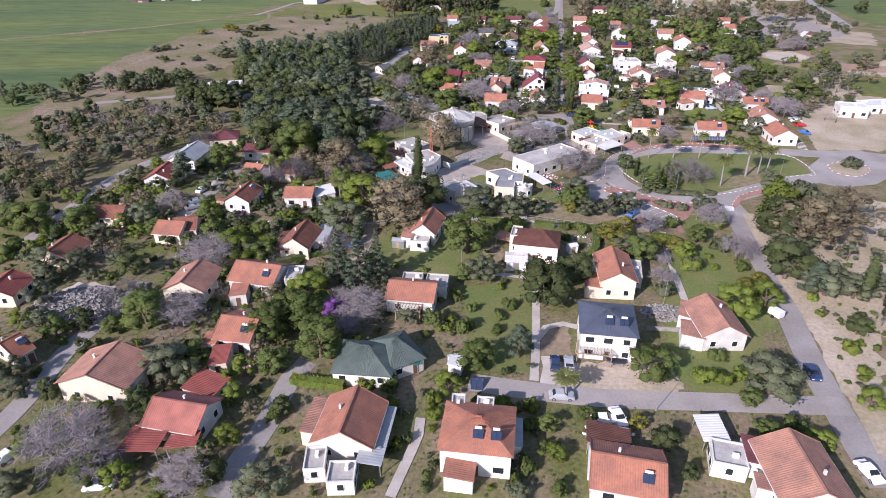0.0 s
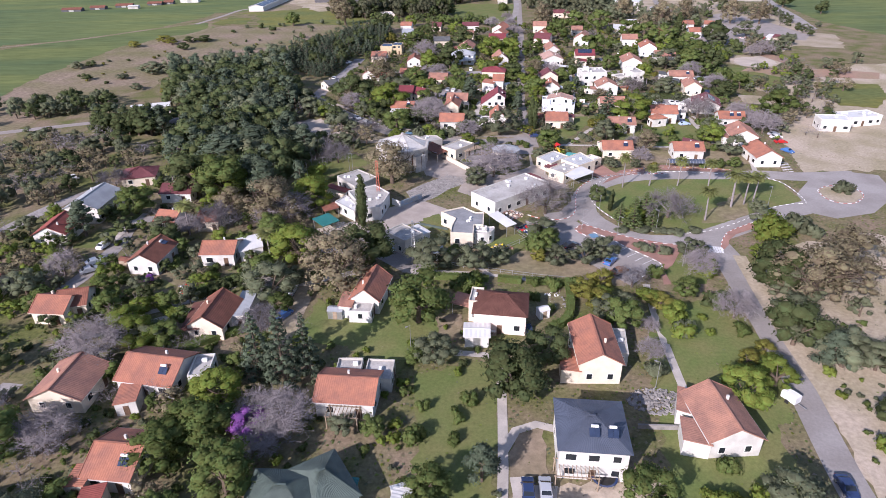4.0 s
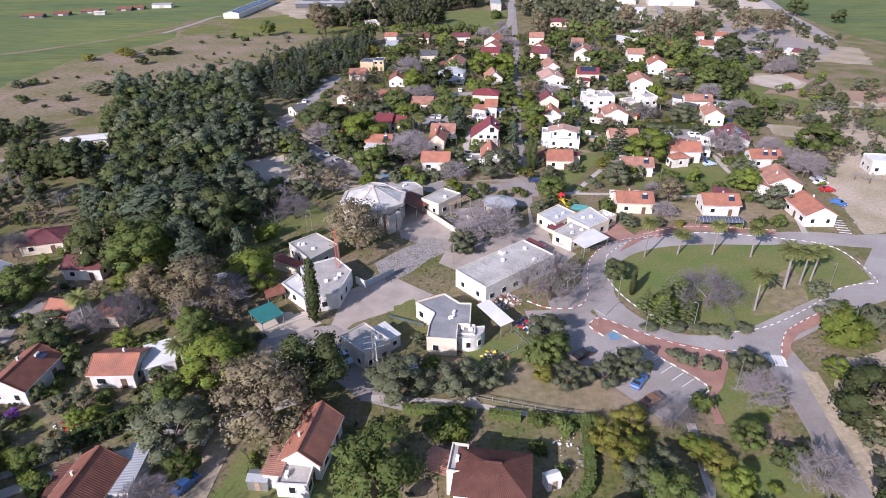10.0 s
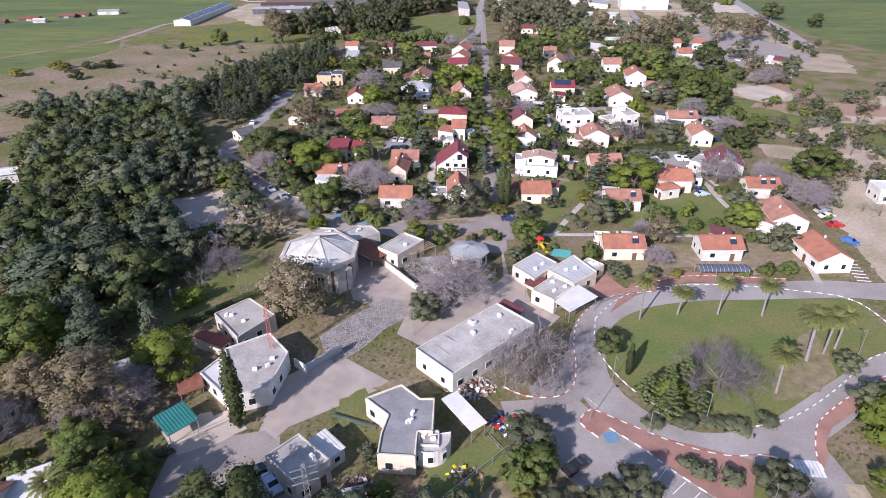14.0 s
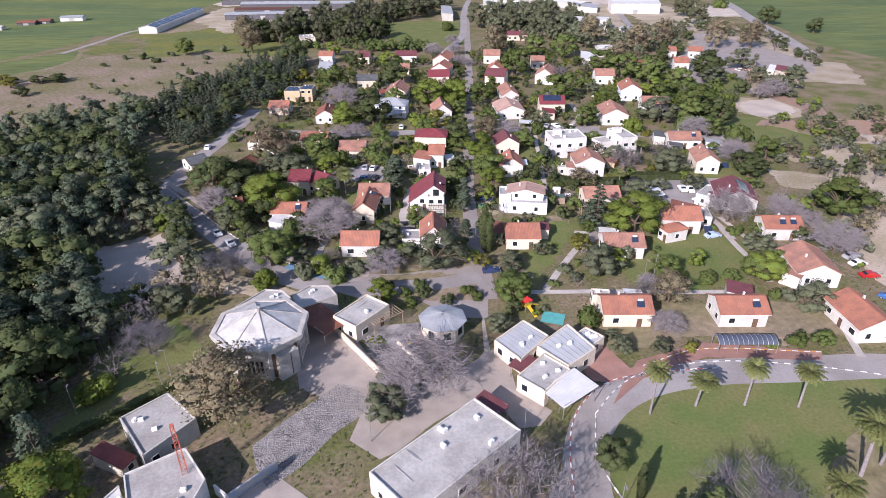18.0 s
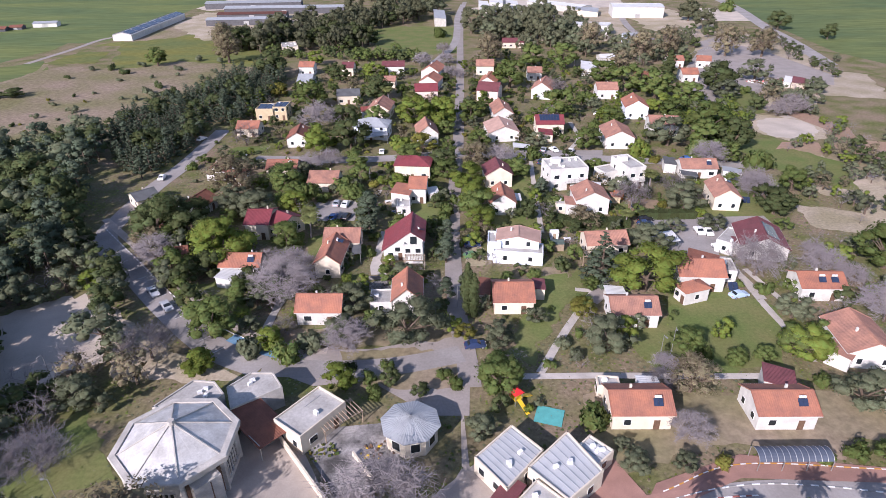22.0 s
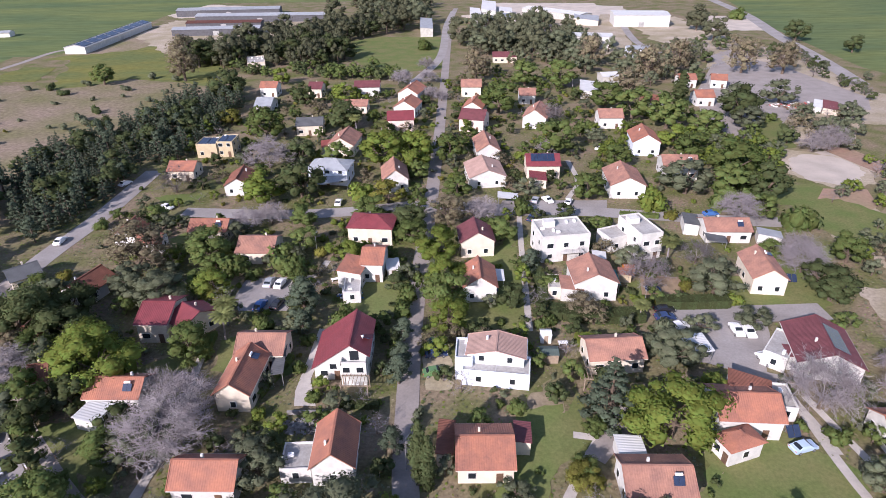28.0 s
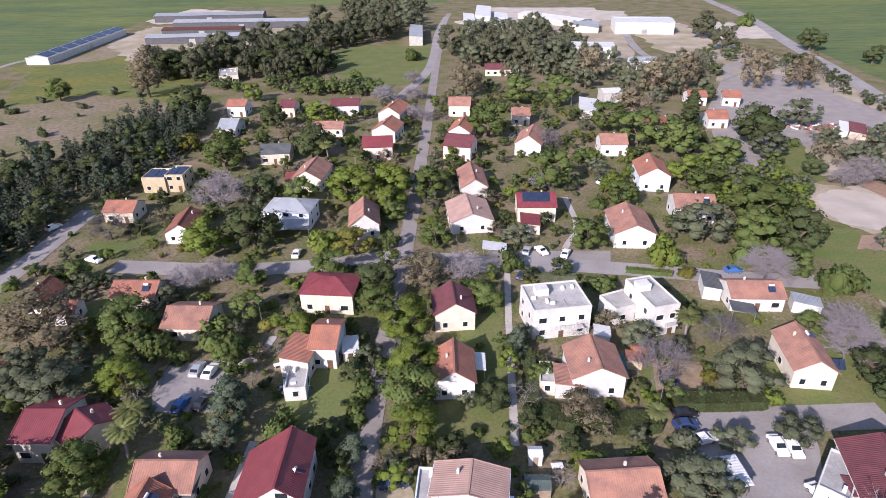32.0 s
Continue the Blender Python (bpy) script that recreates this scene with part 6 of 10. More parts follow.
# ---- cars ----
def car_meshes(paint):
    prof = [(-2.1, 0.35), (-2.15, 0.75), (-2.0, 0.95), (-1.55, 1.02), (-1.0, 1.42), (0.35, 1.46), (1.05, 1.0), (1.95, 0.85), (2.15, 0.6), (2.1, 0.35)]
    n = len(prof)
    v, f = [], []
    for s, ins in ((-0.86, 0), (-0.80, 1), (0.80, 1), (0.86, 0)):
        for x, z in prof:
            tuck = 0.16 * max(0, z - 1.0) / 0.45
            y = s * (1 - tuck) if z > 1.0 else s
            v.append((x, y, z + (0.03 if ins and z > 0.9 else 0)))
    for k in range(3):
        for i in range(n - 1):
            f.append((k * n + i, k * n + i + 1, (k + 1) * n + i + 1, (k + 1) * n + i))
    f += [tuple(range(n)), tuple(range(4 * n - 1, 3 * n - 1, -1)), (0, n, 2 * n, 3 * n, 4 * n - 1, 3 * n - 1, 2 * n - 1, n - 1)]
    body = mesh_of("body", v, f, PAINT[paint])
    wind = mesh_of("windscreen", [(0.42, -0.66, 1.455), (0.42, 0.66, 1.455), (1.03, 0.74, 1.06), (1.03, -0.74, 1.06), (0.40, -0.66, 1.43), (0.40, 0.66, 1.43), (1.0, 0.74, 1.03), (1.0, -0.74, 1.03)], box_data(0, 1, 0, 1, 0, 1)[1], glass)
    rear = mesh_of("rear_window", [(-1.06, -0.66, 1.44), (-1.06, 0.66, 1.44), (-1.52, 0.72, 1.09), (-1.52, -0.72, 1.09), (-1.04, -0.66, 1.41), (-1.04, 0.66, 1.41), (-1.5, 0.72, 1.05), (-1.5, -0.72, 1.05)], box_data(0, 1, 0, 1, 0, 1)[1], glass)
    side = mesh_of("side_window", box_data(-1.0, 0.5, -0.01, 0.01, 1.06, 1.36)[0], box_data(0, 1, 0, 1, 0, 1)[1], glass)
    w, wf = [], []
    for k, (yy, r) in enumerate(((-0.1, 0.31), (0.1, 0.31))):
        w += [(r * math.cos(a), yy, r * math.sin(a)) for a in np.linspace(0, 2 * math.pi, 15)[:-1]]
    wf = [(i, (i + 1) % 14, 14 + (i + 1) % 14, 14 + i) for i in range(14)] + [tuple(range(14)), tuple(range(27, 13, -1))]
    return body, wind, rear, side, mesh_of("wheel", w, wf, tyre)


CARS = {}
CARWORD = {"white": "white", "grey": "silver grey", "blue": "blue", "navy": "dark blue", "black": "black", "green": "green", "red": "red", "orange": "bronze", "van": "pale blue"}


def car(paint, x, y, rot):
    """A parked car: body, glass, lights, wheels with rims."""
    if paint not in CARS:
        body, wind, rear, side, wheel = car_meshes(paint)
        c = thing("car", pose(x, y, level(x, y), 0, 0, rot), f"{CARWORD[paint]} car parked on the ground", "car", "parked cars")
        part("body", body, c)
        part("windscreen", wind, c)
        part("rear_window", rear, c)
        for s in (-1, 1):
            part("side_window", side, c, pose(0, s * 0.78, 0, s * 11))
            box("headlight", 0.08, 0.32, 0.14, tank_white, c, pose(2.08, s * 0.6, 0.62))
            box("tail_light", 0.06, 0.26, 0.16, plastic_red, c, pose(-2.1, s * 0.66, 0.72))
            box("mirror", 0.12, 0.2, 0.12, PAINT[paint], c, pose(0.75, s * 0.95, 0.98))
            for px in (-1.3, 1.32):
                w = part("wheel", wheel, c, pose(px, s * 0.78, 0.31))
                box("rim", 0.36, 0.03, 0.36, lamp_head, w, pose(0, s * 0.1, -0.18))
        CARS[paint] = c
    else:
        copy_thing(CARS[paint], pose(x, y, level(x, y), 0, 0, rot))


car('white', -54.8, 55.2, 11)
car('white', -71.9, 59.2, 70)
car('navy', 11.9, 87.6, 88)
car('grey', 14.4, 87.8, 88)
car('grey', 12.4, 79.3, 1)
car('white', 18.8, 74.3, 1)
car('white', 21.1, 75.1, -76)
car('navy', 56.8, 88.8, -93)
car('white', 55.4, 66.8, -76)
car('blue', -34.0, 130.2, 62)
car('grey', -34.6, 139.7, 84)
car('white', -87.1, 160.0, 78)
car('white', -85.0, 151.8, 42)
car('grey', -84.2, 147.8, 41)
car('white', -120.9, 205.1, -30)
car('black', 29.1, 160.6, 34)
car('orange', 38.4, 148.4, 33)
car('blue', 37.3, 152.9, 53)
car('black', -18.9, 161.0, 35)
car('grey', -40.0, 268.8, -52)
car('grey', -35.0, 262.8, -52)
car('white', -62.2, 337.9, 91)
car('white', -42.0, 357.4, -23)
car('grey', -4.1, 313.9, 83)
car('white', -1.5, 313.3, 77)
car('blue', -4.2, 304.6, 77)
car('black', -0.6, 304.9, 72)
car('green', 33.0, 289.5, 10)
car('navy', 32.6, 286.0, 6)
car('green', 32.1, 280.7, 8)
car('white', 92.3, 289.7, -92)
car('white', 94.4, 289.1, -94)
car('white', 93.4, 280.4, -78)
car('van', 88.3, 259.6, 13)
car('navy', 29.6, 245.6, 5)
car('white', -61.2, 376.5, 64)
car('white', 95.1, 397.3, 40)
car('white', 7.2, 357.2, 86)
car('grey', 64.1, 354.7, 69)
car('white', 67.7, 354.4, -70)
car('white', 73.4, 352.7, 64)
car('navy', 61.1, 343.1, 60)
car('blue', 110.3, 342.1, 1)
car('black', 80.7, 297.5, 1)
car('navy', 79.8, 294.9, 1)
car('white', 81.4, 291.7, 13)
car('grey', 116.6, 247.1, 16)
car('white', 116.0, 243.7, 12)
car('red', 115.2, 238.3, 1)
car('blue', 113.2, 228.8, -59)
car('van', -15.6, 159.0, -53)


# ---- lamps, masts, hedges, heaps ----
def lamp_post(x, y, rot):
    h = thing("street_lamp", pose(x, y, 0, 0, 0, rot), "slim grey street lamp on a tall post", "lamp", "street lamps")
    v, f = [], []
    limb(v, f, (0, 0, 0), (0, 0, 5.6), 0.06, 0.04, 8)
    part("post", mesh_of("post", v, f, lamp_head), h)
    box("foot", 0.3, 0.3, 0.15, kerb_grey, h, pose(0, 0, 0))
    box("arm", 0.7, 0.06, 0.06, lamp_head, h, pose(0.3, 0, 5.55))
    box("lamp_housing", 0.5, 0.24, 0.12, lamp_head, h, pose(0.75, 0, 5.5))
    return h


first_lamp = None
for i, (lx, ly) in enumerate([(33.7, 170.6), (53.7, 151.6), (52.7, 170.0), (88.1, 185.8), (40.0, 180.1), (41.9, 166.5), (-48.5, 220.9), (-45.4, 203.7), (-32.9, 212.9), (-48.2, 241.0), (-33.4, 210.0), (-47.2, 217.1), (-49.5, 217.9), (36.0, 109.9), (-7.1, 119.9), (63.7, 239.9), (27.1, 259.2), (4.8, 328.0), (76.6, 298.4), (27.7, 77.7), (66.8, 242.1), (29.0, 194.9), (4.6, 194.8)]):
    if first_lamp is None:
        first_lamp = lamp_post(lx, ly, 0)
    else:
        copy_thing(first_lamp, pose(lx, ly, 0, 0, 0, 67 * i))


def lattice_mast(x, y, height, width, mat, label, arms=0):
    h = thing("lattice_mast", pose(x, y, 0, 0, 0, 20), label, "mast")
    legs = [(-1, -1), (1, -1), (1, 1), (-1, 1)]
    n = int(height / (width * 1.2))
    at = lambda k, i: Vector((legs[k][0] * width / 2 * (1 - 0.5 * i / n), legs[k][1] * width / 2 * (1 - 0.5 * i / n), height * i / n))
    for k in range(4):
        v, f = [], []
        limb(v, f, at(k, 0), at(k, n), 0.05, 0.04, 4)
        part("leg", mesh_of("leg", v, f, mat), h)
        v, f = [], []
        for i in range(n):
            limb(v, f, at(k, i), at((k + 1) % 4, i + 1), 0.03, 0.03, 3)
            limb(v, f, at(k, i + 1), at((k + 1) % 4, i + 1), 0.03, 0.03, 3)
        part("brace", mesh_of("brace", v, f, mat), h)
    for i in range(arms):
        box("crossarm", 3.6, 0.12, 0.12, mat, h, pose(0, 0, height * (0.72 + 0.12 * i)))
    box("cap", 0.5, 0.5, 0.3, mat, h, pose(0, 0, height))


mx, my = (-21.2, 186.9)
lattice_mast(mx, my, 12.5, 0.9, rust, "red and white lattice radio mast")
mx, my = (-8.9, 153.1)
lattice_mast(mx, my, 10.5, 0.9, metal, "grey steel lattice power pole with crossarms", 3)


def hedge(pts, w, h, leaf):
    """A clipped hedge along a line."""
    line = smooth_line(pts, 0.8)
    rng = np.random.default_rng(len(pts) + int(abs(pts[0][0])))
    ln = sum((b - a).length for a, b in zip(line, line[1:]))
    count = int(ln * (w + 2 * h) * 9)
    V = []
    for _ in range(count):
        i = rng.integers(0, len(line) - 1)
        p = line[i].lerp(line[i + 1], rng.random())
        d = (line[i + 1] - line[i]).normalized()
        s = Vector((-d.y, d.x))
        u = rng.random() * (w + 2 * h)
        if u < h:
            off, z, nr = -w / 2, u, -s
        elif u < h + w:
            off, z, nr = u - h - w / 2, h, None
        else:
            off, z, nr = w / 2, u - h - w, s
        c = Vector((*(p + s * off), z)) + Vector(rng.normal(0, 0.06, 3))
        n = (Vector((0, 0, 1)) if nr is None else Vector((nr.x, nr.y, 0.3))) + Vector(rng.normal(0, 0.45, 3))
        t = n.cross(Vector(rng.normal(0, 1, 3))).normalized() * 0.2
        b = n.cross(t).normalized() * 0.14
        V += [c - t, c - b, c + t, c + b]
    for i in range(len(line) - 1):
        a, b = line[i], line[i + 1]
        d = (b - a).normalized()
        s = Vector((-d.y, d.x)) * (w / 2 - 0.1)
        V += [Vector((*(a - s), h - 0.1)), Vector((*(b - s), h - 0.1)), Vector((*(b + s), h - 0.1)), Vector((*(a + s), h - 0.1))]
        V += [Vector((*(a - s), 0)), Vector((*(b - s), 0)), Vector((*(b - s), h - 0.1)), Vector((*(a - s), h - 0.1))]
        V += [Vector((*(a + s), 0)), Vector((*(b + s), 0)), Vector((*(b + s), h - 0.1)), Vector((*(a + s), h - 0.1))]
    me = mesh_of("hedge", V, [(4 * i, 4 * i + 1, 4 * i + 2, 4 * i + 3) for i in range(len(V) // 4)], LEAF[leaf])
    tagged(new("hedge", me), "clipped green garden hedge along a path", "hedge", "garden hedges")


hedge([(-34.3, 79.5), (-30.1, 79.0), (-24.7, 78.6)], 1.8, 1.5, "light")
hedge([(-33.9, 74.7), (-34.4, 72.5), (-34.5, 69.2)], 1.8, 1.5, "mid")
hedge([(26.1, 143.9), (25.4, 136.0), (23.8, 129.6), (20.1, 126.0)], 1.6, 1.6, "mid")
hedge([(-3.6, 145.7), (4.4, 145.1), (8.5, 144.6)], 1.4, 1.4, "mid")
hedge([(10.6, 144.9), (15.8, 143.9)], 1.4, 1.4, "mid")
hedge([(16.8, 144.0), (26.0, 143.0)], 1.4, 1.4, "mid")
hedge([(56.5, 298.6), (60.4, 297.0), (67.4, 295.6), (75.6, 295.6)], 3.6, 2.0, "dark")
hedge([(56.6, 320.2), (57.0, 309.9), (56.0, 300.6)], 2.4, 1.8, "dark")
hedge([(59.7, 288.2), (64.9, 288.2)], 2.4, 1.8, "light")
hedge([(85.6, 344.0), (95.6, 341.6)], 1.6, 1.2, "mid")
hedge([(63.9, 342.9), (73.3, 341.4)], 1.6, 1.2, "olive")
hedge([(-62.2, 110.7), (-54.6, 116.5), (-44.7, 123.1), (-38.2, 126.6)], 1.8, 1.3, "mid")
hedge([(-14.1, 283.3), (-13.2, 264.1)], 1.2, 1.2, "olive")
hedge([(-51.5, 188.5), (-43.5, 197.8), (-29.1, 211.0)], 1.6, 1.4, "dark")
hedge([(-12.2, 288.9), (-11.9, 294.7)], 1.4, 1.3, "mid")
hedge([(1.5, 276.2), (5.5, 286.9)], 1.2, 1.3, "mid")


def heap(name, label, cx, cy, rx, ry, count, size, mats, seed, tall=0.6):
    """A heap of blocks of all sizes."""
    rng = random.Random(seed)
    v, f, k = [], [], []
    for _ in range(count):
        a, r = rng.uniform(0, 6.28), math.sqrt(rng.random())
        x, y = rx * r * math.cos(a), ry * r * math.sin(a)
        s = size * rng.uniform(0.5, 1.5)
        z = max(0, tall * (1 - r)) * rng.random()
        m = pose(cx + x, cy + y, z, rng.uniform(-30, 30), rng.uniform(-30, 30), rng.uniform(0, 360))
        bv, bf = box_data(-s, s, -s * 0.7, s * 0.7, -s * 0.3, s * 0.7)
        n = len(v)
        v += [m @ Vector([c * rng.uniform(0.8, 1.1) for c in q]) for q in bv]
        f += [tuple(i + n for i in q) for q in bf]
        k += [rng.randrange(len(mats))] * 6
    me = mesh_of(name, v, f, mats[0])
    for m in mats[1:]:
        me.materials.append(m)
    me.polygons.foreach_set("material_index", k)
    tagged(new(name, me), label, "heap", "", "stuff")


hx, hy = (14.6, 179.0)
heap("scrap_heap", "heap of discarded household goods and scrap", hx, hy, 4.5, 3.0, 340, 0.24, [frame_white, stone, stone, wood, brick, WALL["cream"]], 3, 1.0)
hx, hy = (-86.9, 99.6)
heap("rubble", "field of grey stone rubble", hx, hy, 10, 7, 1300, 0.27, [stone], 4, 0.8)
hx, hy = (35.4, 106.4)
heap("rubble", "grey stone rubble in a walled yard", hx, hy, 5, 3.2, 420, 0.22, [stone], 5, 0.5)
hx, hy = (19.1, 71.5)
heap("yard_clutter", "clutter of crates and pots in a yard", hx, hy, 4, 2.5, 90, 0.22, [stone, wood, frame_white], 6, 0.5)
hx, hy = (21.9, 169.4)
heap("waste_bags", "refuse bags and crates beside a lot", hx, hy, 5, 2.2, 110, 0.3, [frame_white, PAINT["green"], PAINT["navy"], stone], 7, 0.8)
hx, hy = (-3.1, 158.1)
heap("yard_clutter", "old crates and boards in a walled yard", hx, hy, 3, 2.2, 70, 0.3, [stone, wood], 8, 0.6)
hx, hy = (-38.6, 141.2)
heap("stone_pile", "pile of building stones", hx, hy, 3, 1.6, 80, 0.26, [stone], 9, 0.7)


# cobbles of the rough paved area
def cobbles():
    poly = [(-14.0, 194.9), (-9.8, 200.3), (-5.0, 205.1), (-1.8, 208.8), (2.7, 205.8), (3.6, 201.6), (-1.4, 196.9), (-5.2, 190.9), (-9.9, 186.3), (-12.5, 190.5)]
    rng = random.Random(2)
    xs, ys = [p[0] for p in poly], [p[1] for p in poly]
    v, f = [], []
    for _ in range(9000):
        x, y = rng.uniform(min(xs), max(xs)), rng.uniform(min(ys), max(ys))
        if not inside(x, y, poly):
            continue
        s = rng.uniform(0.09, 0.18)
        m = pose(x, y, 0.02, rng.uniform(-12, 12), rng.uniform(-12, 12), rng.uniform(0, 360))
        n = len(v)
        v += [m @ Vector(q) for q in ((-s, -s * 0.8, 0), (s, -s * 0.7, 0), (s * 0.9, s * 0.8, 0), (-s * 0.9, s * 0.7, 0), (-s * 0.6, -s * 0.5, s * 0.7), (s * 0.6, -s * 0.5, s * 0.6), (s * 0.5, s * 0.5, s * 0.7), (-s * 0.6, s * 0.5, s * 0.6))]
        f += [tuple(i + n for i in q) for q in box_data(0, 1, 0, 1, 0, 1)[1][1:]]
    tagged(new("cobbles", mesh_of("cobbles", v, f, stone)), "rough grey cobbles set in the square", "cobbles", "", "stuff")


cobbles()


# ---- road markings ----
def bar(a, b, width, mat, name="road_marking", label="painted white line on the asphalt"):
    a, b = Vector(a), Vector(b)
    d = (b - a).normalized()
    s = Vector((-d.y, d.x)) * width / 2
    v = [(*(p), 0.135) for p in (a - s, b - s, b + s, a + s)]
    tagged(new(name, mesh_of(name, v, [(0, 1, 2, 3)], mat)), label, "marking", "", "structure")


def crosswalk(a, b, depth, n):
    a, b = Vector(a), Vector(b)
    d = (b - a).normalized()
    s = Vector((-d.y, d.x)) * depth / 2
    for i in range(n):
        p = a.lerp(b, (i + 0.5) / n)
        bar(p - s, p + s, 0.5, line_white, "crosswalk_stripe", "white crosswalk stripe on the asphalt")


crosswalk((61.9, 159.8), (65.8, 159.2), 3.2, 7)
crosswalk((107.2, 219.1), (105.2, 210.3), 3.0, 6)
for a, b in (((41.9, 155.6), (44.6, 157.7)), ((43.3, 153.7), (46.0, 155.8)), ((44.6, 152.1), (47.4, 154.2)), ((40.5, 158.0), (42.8, 160.3)), ((42.9, 146.4), (46.0, 149.0)), ((34.4, 175.6), (35.9, 173.3))):
    bar(a, b, 0.14, line_white)
bar((35.1, 166.4), (37.1, 166.8), 2.2, line_blue, "blue_marking", "blue painted parking bay")
bar((-18.6, 251.6), (-12.6, 247.4), 2.6, line_blue, "blue_marking", "blue painted parking bay")
bar((-11.6, 246.9), (-5.4, 244.4), 2.2, line_blue, "blue_marking", "blue painted parking bay")
for k in range(10):
    a, b = Vector((-54.0, 283.0)).lerp(Vector((-21.0, 246.5)), k / 9), Vector((-51.6, 284.6)).lerp(Vector((-18.8, 248.6)), k / 9)
    bar(a, a.lerp(b, 0.9), 0.12, line_white)


# ---- playground, shelter, fences ----
def playground(x, y):
    h = thing("play_tower", pose(x, y, 0, 0, 0, 30), "red and yellow plastic play tower with slides", "play tower")
    for px in (-0.7, 0.7):
        for py in (-0.7, 0.7):
            box("post", 0.12, 0.12, 2.6, metal, h, pose(px, py, 0))
    box("deck", 1.6, 1.6, 0.12, plastic_yellow, h, pose(0, 0, 1.2))
    part("roof", mesh_of("roof", [(-1, -1, 2.5), (1, -1, 2.5), (1, 1, 2.5), (-1, 1, 2.5), (0, 0, 3.4)], [(0, 1, 4), (1, 2, 4), (2, 3, 4), (3, 0, 4), (3, 2, 1, 0)], plastic_red), h)
    box("slide", 3.0, 0.7, 0.14, plastic_yellow, h, pose(2.0, 0, 0.6, 0, 24))
    box("slide", 3.0, 0.7, 0.14, plastic_yellow, h, pose(0, -2.0, 0.6, 0, 0, -90) @ pose(0, 0, 0, 0, 24))
    box("panel", 1.6, 0.08, 0.7, plastic_red, h, pose(0, 0.75, 1.3))


gx, gy = (35.1, 230.0)
playground(gx, gy)
gx, gy = (12.4, 160.0)
heap("yard_toys", "toys and tyres on a kindergarten lawn", gx, gy, 2.6, 2.0, 40, 0.28, [wood, WALL["cream"], stone, brick, plastic_yellow], 12, 0.4)


def arched_shelter(x, y, rot, L, W):
    h = thing("bus_shelter", pose(x, y, 0, 0, 0, rot), "long shelter with an arched translucent roof", "shelter")
    n = 8
    v, f = [], []
    for k in range(13):
        for i in range(n + 1):
            a = math.pi * (0.15 + 0.7 * i / n)
            v.append((-L / 2 + L * k / 12, -W / 2 * math.cos(a) / math.cos(math.pi * 0.15), 1.4 + 1.5 * math.sin(a)))
    for k in range(12):
        for i in range(n):
            q = k * (n + 1) + i
            f.append((q, q + n + 1, q + n + 2, q + 1))
    part("roof", mesh_of("roof", v, f, ROOF["slate"]), h)
    for k in range(13):
        v2, f2 = [], []
        row = v[k * (n + 1):(k + 1) * (n + 1)]
        for a, b in zip(row, row[1:]):
            limb(v2, f2, a, b, 0.05, 0.05, 4)
        part("rib", mesh_of("rib", v2, f2, metal), h)
    for k in (0, 4, 8, 12):
        for s in (-1, 1):
            box("post", 0.1, 0.1, 2.05, metal, h, pose(-L / 2 + L * k / 12, s * W / 2, 0))
    box("bench", L * 0.8, 0.4, 0.1, wood, h, pose(0, W / 2 - 0.4, 0.45))


sx, sy = (74.3, 213.5)
arched_shelter(sx, sy + 1, -3, 11, 3)


def fence(pts, h, mat, label):
    line = smooth_line(pts, 2.5)
    ob = thing("fence", Matrix(), label, "fence")
    for a, b in zip(line, line[1:]):
        d = b - a
        ang = math.degrees(math.atan2(d.y, d.x))
        box("post", 0.1, 0.1, h, mat, ob, pose(a.x, a.y, 0, 0, 0, ang))
        for z in (h * 0.4, h * 0.9):
            box("rail", round(d.length, 1), 0.05, 0.07, mat, ob, pose(*((a + b) / 2), z, 0, 0, ang))


fence([(9.3, 155.5), (14.3, 160.0), (19.5, 164.5)], 1.4, metal, "low metal fence round a kindergarten lawn")
fence([(19.3, 162.7), (16.6, 167.2)], 1.4, metal, "low metal fence round a kindergarten lawn")
fence([(0.2, 151.0), (18.4, 146.2), (25.8, 144.7)], 1.2, metal, "wire fence along a footpath")
fence([(157.2, 492.0), (253.5, 575.9)], 1.2, metal, "wire fence beside a yard")


def low_wall(a, b, h, mat, label):
    a, b = Vector(a), Vector(b)
    d = b - a
    ob = new("garden_wall", mesh_of("garden_wall", *box_data(-d.length / 2, d.length / 2, -0.15, 0.15, 0, h), mat))
    ob.matrix_basis = pose(*((a + b) / 2), 0, 0, 0, math.degrees(math.atan2(d.y, d.x)))
    tagged(ob, label, "wall", "garden walls")


low_wall((-3.4, 223.1), (5.4, 210.4), 1.5, WALL["cream"], "cream plastered garden wall beside the square")
low_wall((-17.3, 186.1), (-14.8, 184.0), 1.8, WALL["white"], "white plastered yard wall")
mural_blue = material("mural_paint", (0.30, 0.38, 0.47), 0.85, 0.4, 0.8, 4, 0.1, tint=(0.42, 0.40, 0.36))
low_wall((-15.2, 184.2), (-9.2, 190.1), 1.6, mural_blue, "wall with a blue painted mural band")
low_wall((-45.5, 171.7), (-40.8, 170.6), 1.0, stone, "low stone garden wall")
low_wall((30.5, 100.3), (36.8, 100.1), 0.9, stone, "low stone garden wall")
low_wall((-93.5, 94.5), (-80.2, 92.0), 1.0, stone, "low stone garden wall")
low_wall((16.5, 73.1), (14.9, 62.4), 1.4, WALL["white"], "white plastered yard wall")


